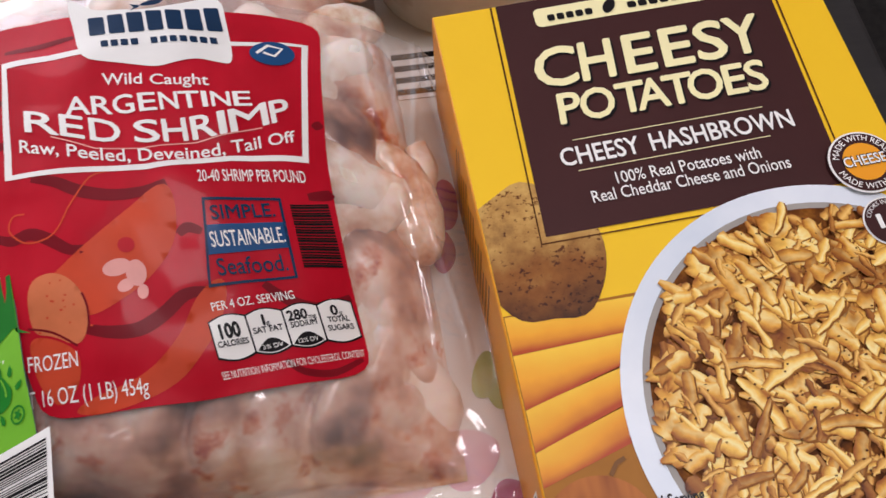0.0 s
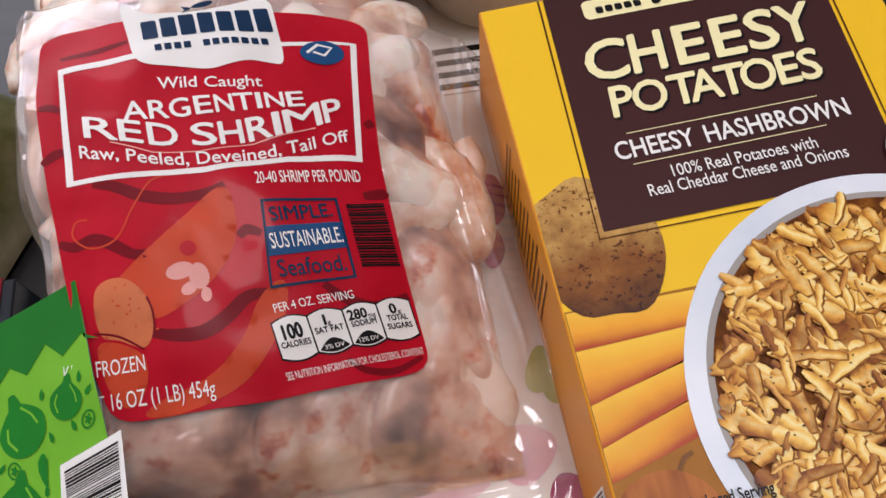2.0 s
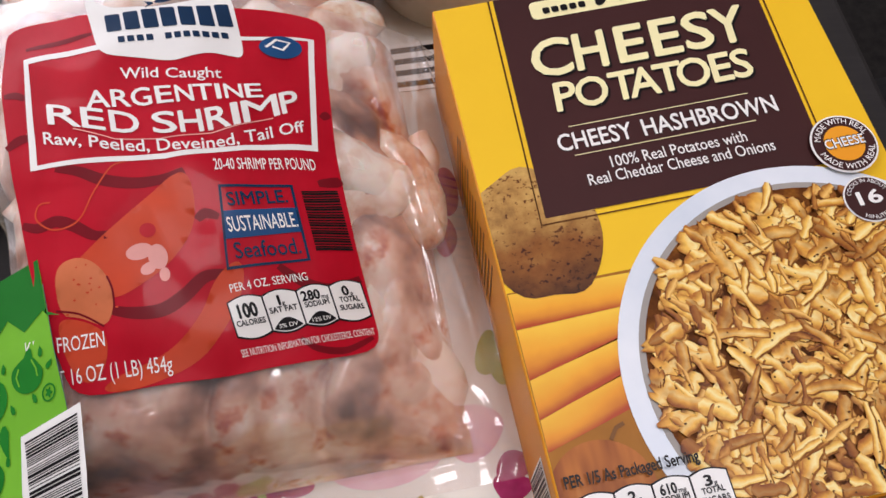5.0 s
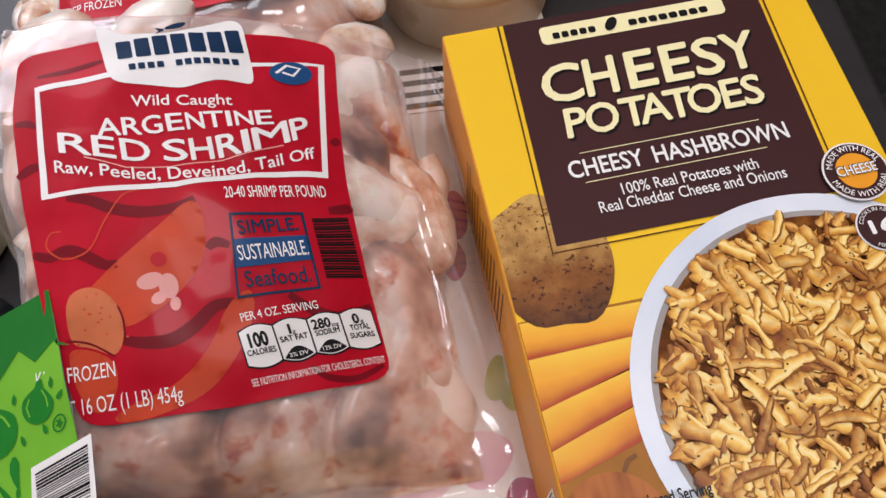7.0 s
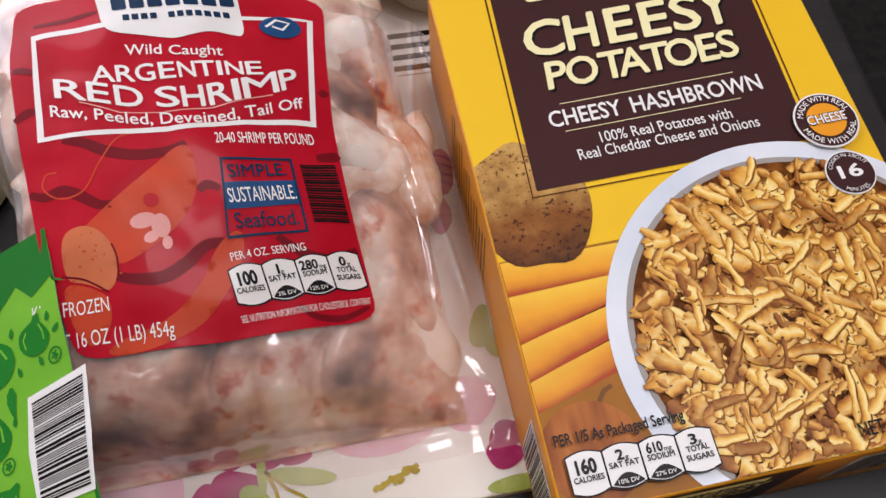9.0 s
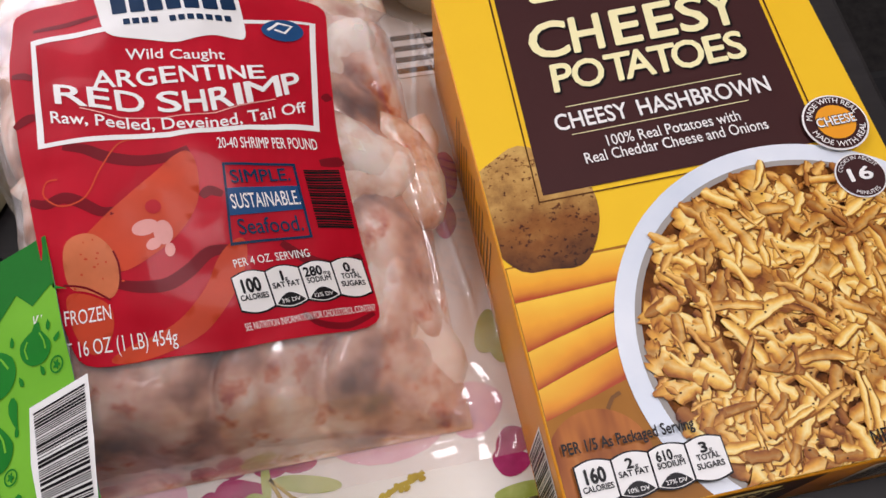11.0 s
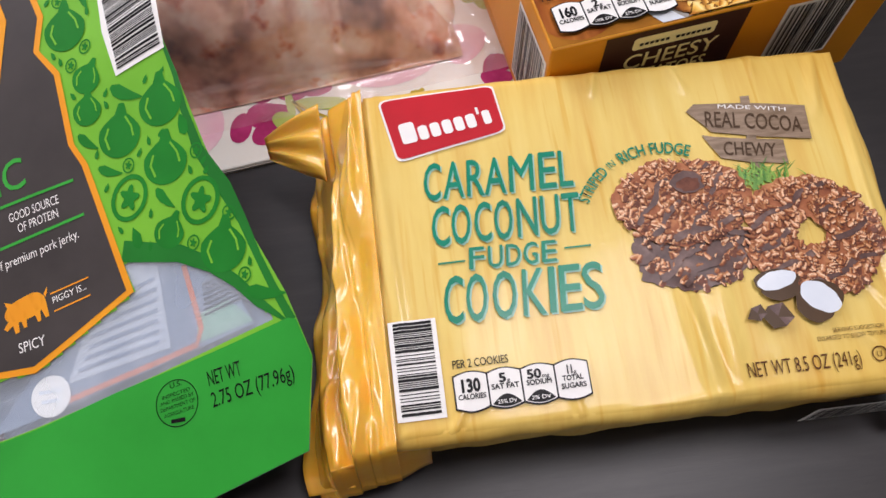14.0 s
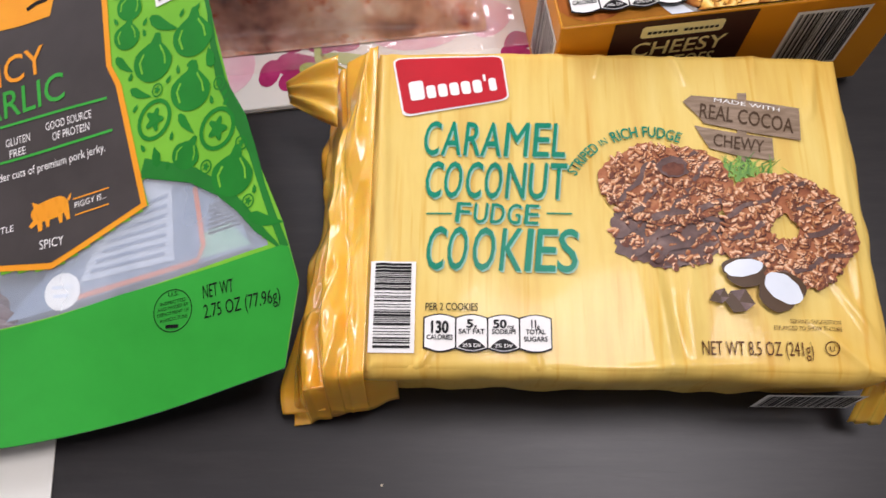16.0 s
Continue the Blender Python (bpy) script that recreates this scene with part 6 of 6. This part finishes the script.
for k in range(22):
    s = k / 21
    x, y = -0.1105 - 0.126 * s, 0.1048 - 0.036 * s
    seal.append((x, y + (0.0065 * rng.random() if k % 2 else -0.003 * rng.random())))
pf.polys("top_band", [topline[::-1] + [(pouch_right(0.113) - 0.0002, 0.113), (pouch_right(0.1048) - 0.0002, 0.1048)] + seal], M["green"], 1, "plain green top seal, its shade put into the colour")
edge_line = [(pouch_right(y) - 0.0016 - 0.0012 * math.sin(y * 120), y) for y in (-0.052, -0.040, -0.030, -0.018, -0.006, 0.008, 0.022, 0.034, 0.046)]
pf.polys("side_band", ribbon_quads(edge_line, [0.0028, 0.0026, 0.0024, 0.0030, 0.0050, 0.0036, 0.0024, 0.0018, 0.0010]), M["green"], 1)
pf.polys("window_rim", ribbon_quads([(-0.0655, -0.0515), (-0.0735, -0.0445), (-0.0800, -0.0370), (-0.0880, -0.0300), (-0.0990, -0.0238), (-0.1190, -0.0190)], [0.001, 0.0030, 0.0036, 0.0045, 0.0055, 0.0070]), M["green"], 1)

# charcoal panel with an orange border
PANEL = [(-0.1745, 0.0795), (-0.1600, 0.0808), (-0.1487, 0.0845), (-0.1432, 0.0680), (-0.1455, 0.0560), (-0.1382, 0.0466), (-0.1344, 0.0207), (-0.1299, 0.0132), (-0.1160, -0.0327), (-0.1531, -0.0521), (-0.1900, -0.0515), (-0.2060, -0.0300), (-0.2140, 0.0100), (-0.2250, 0.0700)]
pcx, pcy = -0.172, 0.012
pf.polys("panel_border", [PANEL], M["orange"], 1.5)
INNER = [(-0.1740, 0.0760), (-0.1600, 0.0780), (-0.1502, 0.0812), (-0.1455, 0.0680), (-0.1478, 0.0560), (-0.1404, 0.0460), (-0.1366, 0.0207), (-0.1321, 0.0128), (-0.1186, -0.0318), (-0.1536, -0.0498), (-0.1895, -0.0494), (-0.2040, -0.0290), (-0.2120, 0.0100), (-0.2225, 0.0690)]
pf.polys("title_panel", [INNER], M["charcoal"], 2)
pf.polys("brand_plate", [[(-0.2050, 0.0900), (-0.1634, 0.0880), (-0.1575, 0.0700), (-0.1625, 0.0440), (-0.1760, 0.0420), (-0.2050, 0.0400)]], M["orange"], 3, "orange brand plate")
pf.polys("brand_mark", ribbon_quads([(-0.1730, 0.0480), (-0.1690, 0.0500), (-0.1650, 0.0505), (-0.1620, 0.0540)], 0.0016), M["black"], 3.6)
pf.text("SPICY", -0.1965, 0.0160, 0.0345, 0.0110, M["orange"], 3, angle=11, bold=0.006)
pf.text("GARLIC", -0.1980, 0.0028, 0.0458, 0.0108, M["textgreen"], 3, angle=10, bold=0.006)
pf.polys("rule", ribbon_quads([(-0.1960, 0.0008), (-0.1812, 0.0030), (-0.1354, 0.0086)], 0.0010), M["textgreen"], 3)
pf.polys("rule", ribbon_quads([(-0.1960, -0.0135), (-0.1799, -0.0112), (-0.1322, -0.0036)], 0.0010), M["textgreen"], 3)
pf.text("GLUTEN", -0.1770, -0.0050, 0.0105, 0.0030, M["white"], 3, angle=9)
pf.text("FREE", -0.1748, -0.0092, 0.0068, 0.0030, M["white"], 3, angle=9)
pf.text("GOOD SOURCE", -0.1602, -0.0006, 0.0192, 0.0030, M["white"], 3, angle=8)
pf.text("OF PROTEIN", -0.1570, -0.0046, 0.0155, 0.0030, M["white"], 3, angle=8)
pf.text("Tender cuts of premium pork jerky.", -0.1838, -0.0192, 0.0500, 0.0031, M["white"], 3, angle=9.5)
pig = pf.sub(-0.1562, -0.0308, 14.0)
pig.polys("pig_mark", [soft_loop([(-0.0062, -0.0022), (-0.0080, 0.0010), (-0.0052, 0.0040), (0.0010, 0.0046), (0.0060, 0.0044), (0.0086, 0.0010), (0.0072, -0.0022), (0.0020, -0.0034), (-0.0030, -0.0030)], 4, 0.5),
                       [(-0.0062, -0.0010), (-0.0088, -0.0030), (-0.0078, -0.0042), (-0.0050, -0.0030)], [(-0.0054, -0.0020), (-0.0052, -0.0062), (-0.0036, -0.0062), (-0.0030, -0.0020)], [(-0.0022, -0.0024), (-0.0018, -0.0056), (-0.0006, -0.0056), (0.0000, -0.0024)],
                       [(0.0030, -0.0022), (0.0036, -0.0058), (0.0048, -0.0058), (0.0054, -0.0018)], [(0.0056, -0.0014), (0.0066, -0.0056), (0.0080, -0.0056), (0.0082, 0.0004)], [(-0.0058, 0.0030), (-0.0064, 0.0056), (-0.0038, 0.0040)], [(0.0080, 0.0022), (0.0098, 0.0040), (0.0094, 0.0022), (0.0084, 0.0010)]], M["orange"], 3, raised=[0, 5e-6, 1e-5, 1.5e-5, 2e-5, 2.5e-5, 3e-5, 3.5e-5])
pf.text("PIGGY IS...", -0.1455, -0.0306, 0.0130, 0.0022, M["white"], 3, angle=10)
pf.polys("rule", ribbon_quads([(-0.1465, -0.0272), (-0.1320, -0.0247)], 0.0005) + ribbon_quads([(-0.1452, -0.0332), (-0.1316, -0.0306)], 0.0005), M["orange"], 3)
pf.text("LITTLE", -0.1800, -0.0385, 0.0100, 0.0024, M["white"], 3, angle=8)
pf.text("SPICY", -0.1585, -0.0448, 0.0098, 0.0034, M["white"], 3, angle=8)
# vegetables of the pattern
rng = random.Random(61)
veg, placed = [], []


def veg_ok(x, y, r):
    if y > 0.098 - 0.28 * (-0.112 - x) - r or x > pouch_right(y) - r * 0.75 - 0.001:
        return False
    if inside((x, y), PANEL) or inside((x - r * 0.9, y), PANEL) or inside((x, y), WIN) or inside((x, y - r * 1.0), WIN) or y < -0.045:
        return False
    if -0.1235 - r * 0.8 < x < -0.096 and 0.038 - r * 0.8 < y < 0.080 + r * 0.8:
        return False
    return all(math.hypot(x - a, y - b) > (r + q) * 0.93 for a, b, q in placed)


for size, tries in ((0.0085, 1500), (0.0058, 2500), (0.0042, 4000), (0.0028, 6000), (0.0018, 5000)):
    for _ in range(tries):
        x, y = rng.uniform(-0.170, -0.062), rng.uniform(-0.045, 0.108)
        if not veg_ok(x, y, size):
            continue
        placed.append((x, y, size))
        tn, kind = rng.uniform(-40, 40), rng.random()
        c, s = math.cos(radians(tn)), math.sin(radians(tn))

        def spin(pts):
            return [(x + px * c - py * s, y + px * s + py * c) for px, py in pts]

        if size > 0.005 and kind < 0.55:
            shape = [(size * 0.92 * math.sin(t) * (1 if math.cos(t) < 0.3 else 1 - 0.55 * (math.cos(t) - 0.3)), size * (math.cos(t) * 0.9 + (0.35 if math.cos(t) > 0.92 else 0))) for t in (2 * math.pi * k / 28 for k in range(28))]
            pf.polys("onion_motif", [spin(shape)], M["vegdark"], 1.5)
            pf.polys("motif_line", ribbon_quads(spin([(-size * 0.5, size * 0.3), (-size * 0.62, -size * 0.1), (-size * 0.4, -size * 0.55)]), size * 0.09), M["lime"], 2)
            pf.polys("motif_line", ribbon_quads(spin([(size * 0.2, size * 0.7), (size * 0.5, size * 0.3), (size * 0.62, -size * 0.1)]), size * 0.08), M["lime"], 2)
        elif kind < 0.80 and size > 0.004:
            line = spin([(-size * 0.55, size * 0.9), (-size * 0.35, size * 0.5), (-size * 0.1, 0), (size * 0.3, -size * 0.5), (size * 0.75, -size * 0.95)])
            pf.polys("pepper_motif", ribbon_quads(line, [size * 0.25, size * 0.75, size * 0.72, size * 0.45, size * 0.08]), M["vegdark"], 1.5)
        elif size > 0.0022 and kind < 0.9:
            o = ring_pts(x, y, size * 0.78, size * 0.92, 24, turn=tn)
            pf.polys("slice_motif", loop_band(o, ring_pts(x, y, size * 0.60, size * 0.74, 24, turn=tn)), M["vegdark"], 1.5)
            pf.polys("slice_motif", [[(x + (size * 0.34 + size * 0.12 * math.cos(5 * t)) * math.cos(t), y + (size * 0.42 + size * 0.12 * math.cos(5 * t)) * math.sin(t)) for t in (2 * math.pi * k / 30 for k in range(30))]], M["vegdark"], 1.5)
        else:
            pf.polys("leaf_motif", [spin([(0, size), (size * 0.45, size * 0.2), (size * 0.35, -size * 0.6), (0, -size * 0.85), (-size * 0.4, -size * 0.5), (-size * 0.35, size * 0.2)])], M["vegdark"], 1.5)
# bar code patch, stamp, weight
PB = [(-0.1225, 0.0717), (-0.1032, 0.0790), (-0.0985, 0.0440), (-0.1171, 0.0396)]
pf.polys("barcode_patch", [[PB[3], PB[2], (-0.1000, 0.060), PB[1], PB[0], (-0.1212, 0.056)]], M["white"], 2)
bars, p = [], 0.05
while p < 0.93:
    t = rng.choice((0.008, 0.008, 0.018, 0.026))
    quad = []
    for u, v in ((0.06, p), (0.94, p), (0.94, p + t), (0.06, p + t)):
        lx, ly = PB[3][0] + (PB[0][0] - PB[3][0]) * v, PB[3][1] + (PB[0][1] - PB[3][1]) * v
        rx, ry = PB[2][0] + (PB[1][0] - PB[2][0]) * v, PB[2][1] + (PB[1][1] - PB[2][1]) * v
        quad.append((lx + (rx - lx) * u, ly + (ry - ly) * u))
    bars.append(quad)
    p += t + rng.choice((0.009, 0.012, 0.020))
pf.polys("barcode", bars, M["black"], 3, kind="stuff")
pf.text("NET WT", -0.0922, -0.0672, 0.0112, 0.0046, M["black"], 2, angle=8)
pf.text("2.75 OZ (77.96g)", -0.0915, -0.0738, 0.0278, 0.0046, M["black"], 2, angle=8)
pf.polys("stamp_ring", loop_band(ring_pts(-0.1036, -0.0703, 0.0073, 0.0073, 36), ring_pts(-0.1036, -0.0703, 0.0070, 0.0070, 36)), M["black"], 2)
pf.text("U.S.", -0.1055, -0.0656, 0.0040, 0.0016, M["black"], 2, angle=8)
for k, (s, w) in enumerate((("INSPECTED", 0.0098), ("AND PASSED BY", 0.0118), ("DEPARTMENT OF", 0.0120), ("AGRICULTURE", 0.0104))):
    pf.text(s, -0.1036 - w / 2 + 0.0002 * k, -0.0686 - 0.0019 * k, w, 0.0012, M["black"], 2, angle=8)
pf.polys("stamp_number", [rect(-0.1060, -0.0762, -0.1012, -0.0750)], M["black"], 2)

# ---- loose things round about ----
def sheet_of_paper(x, y, turn, w, h, label):
    o = thing("paper_sheet", x, y, 0.0, label, "paper")
    m = Matrix.Translation((x, y, 0)) @ pose(0, 0, 0, 0, 0, turn)
    part("page", box_bm(0, 0, 0.0004, w, h, 0.0012, m=m), M["mat"], o)


sheet_of_paper(-0.3550, -0.3400, 6.0, 0.2290, 0.2330, "white sheet of paper lying under the green pouch")
sheet_of_paper(0.0450, 0.2950, 6.5, 0.11, 0.20, "white sheet of paper behind the potato carton")

tub = thing("food_tub", 0.016, 0.299, 0.0035, "round cream plastic tub behind the potato carton", "tub")
M["tub"] = patchy("cream_tub_plastic", [(0.3, C("CFC2A6")), (0.6, C("DDD3BD")), (0.8, C("B9A47C"))], 50, 0.4)
M["tublid"] = patchy("tan_tub_lid", [(0.3, C("B79F72")), (0.6, C("D6C8A6")), (0.8, C("E1D8C4"))], 45, 0.35)


def turned(profile, x, y, n=48):
    bm = bmesh.new()
    rs = [[bm.verts.new((x + r * math.cos(2 * math.pi * k / n), y + r * math.sin(2 * math.pi * k / n), z)) for k in range(n)] for r, z in profile]
    for a, b in zip(rs, rs[1:]):
        for k in range(n):
            bm.faces.new((a[k], a[(k + 1) % n], b[(k + 1) % n], b[k]))
    bm.faces.new(rs[-1]), bm.faces.new(rs[0][::-1])
    return bm


part("tub_body", turned([(0.036, 0.0036), (0.039, 0.006), (0.043, 0.038), (0.044, 0.040)], 0.016, 0.299), M["tub"], tub, "", True)
part("tub_lid", turned([(0.0455, 0.0402), (0.0462, 0.042), (0.0462, 0.046), (0.0445, 0.048), (0.040, 0.0472), (0.036, 0.0462)], 0.016, 0.299), M["tublid"], tub, "tan lid", True)
card = thing("striped_card", 0.0, 0.24, 0.0035, "white card with thick black stripes on the board", "card")
cm = Matrix.Translation((-0.018, 0.2290, 0)) @ pose(0, 0, 0, 0, 0, 5)
part("card", box_bm(0, 0, 0.0033, 0.052, 0.026, 0.0040, m=cm), M["white"], card)
for k in range(4):
    part("stripe", box_bm(0.004, 0.002 + 0.0062 * k, 0.0041, 0.046, 0.0048 + 0.0062 * k, 0.0043, m=cm), M["black"], card)

# Olive and tan darkened: the shade on this side sits in the colours.
M["vegbag"] = patchy("olive_and_tan_bag_print", [(0.25, C("2E3418")), (0.42, C("55552F")), (0.58, C("736B4E")), (0.75, C("8E8468"))], 38, 0.35, 5, bump=0.3, bscale=60, coat=0.4)
vb = thing("vegetable_bag", -0.220, 0.185, 0.0, "crumpled olive and tan plastic food bag", "food bag")
VM = Matrix.Translation((-0.230, 0.188, 0)) @ pose(0, 0, 0, 0, 0, -22)


def veg_place(s, t):
    a, b = (s - 0.5) * 0.105, (t - 0.5) * 0.115
    p = bulge(s, 0.3) * bulge(1 - s, 0.3) * bulge(t, 0.3) * bulge(1 - t, 0.3)
    return VM @ Vector((a, b, 0.004 + 0.044 * p + 0.004 * noise.noise(Vector((a * 50, b * 50, 3))) * p))


part("bag_front", grid_bm(40, 44, veg_place), M["vegbag"], vb, "", True)
vf = Face(vb, lambda x, y, h: veg_place(x, y) + Vector((0, 0, 0.0012 + h)), step=0.08, lift=0.0)
vf.polys("writing", [rect(0.30 + 0.045 * k, 0.28, 0.325 + 0.045 * k, 0.36) for k in range(12)], M["black"], 0)
vf.polys("pale_band", [rect(0.2, 0.05, 0.95, 0.2)], M["tub"], 0)
M["darkplastic"] = patchy("dark_navy_plastic", [(0.3, C("0C1016")), (0.7, C("1A212B"))], 30, 0.3)
bt = thing("dark_jar", -0.2350, 0.1150, 0.0, "dark navy jar beside the food bag", "jar")
part("jar_body", turned([(0.022, 0.0), (0.024, 0.003), (0.024, 0.020), (0.021, 0.024)], -0.235, 0.128), M["darkplastic"], bt, "", True)
part("jar_lid", turned([(0.0215, 0.0242), (0.0222, 0.025), (0.0222, 0.031), (0.021, 0.032)], -0.235, 0.128), M["darkplastic"], bt, "dark screw lid", True)
wb = thing("small_carton", -0.197, 0.142, 0.0, "small dark carton with a maroon edge", "carton")
wm = Matrix.Translation((-0.200, 0.118, 0)) @ pose(0, 0, 0, 0, 0, 4)
part("carton_body", box_bm(0, 0, 0.0, 0.030, 0.030, 0.020, 0.0008, m=wm), M["darkplastic"], wb)
part("edge_strip", box_bm(0.0215, -0.0004, 0.002, 0.0255, 0.0302, 0.0206, m=wm), M["redgraph"], wb, "maroon stripe")
M["crumb"] = ink("pale_crumb", "D9CDB8", 0.8)
for x, y, r in ((0.1800, 0.2150, 0.0011), (0.1770, -0.02, 0.0006), (-0.03, -0.125, 0.0005)):
    cr = thing("crumb", x, y, 0.0, "tiny pale crumb on the dark table", "crumb", "crumbs on the table")
    part("crumb_body", turned([(r * 0.7, 0.0001), (r, r * 0.4), (r * 0.8, r * 0.9), (r * 0.3, r * 1.1)], x, y, 7), M["crumb"], cr)
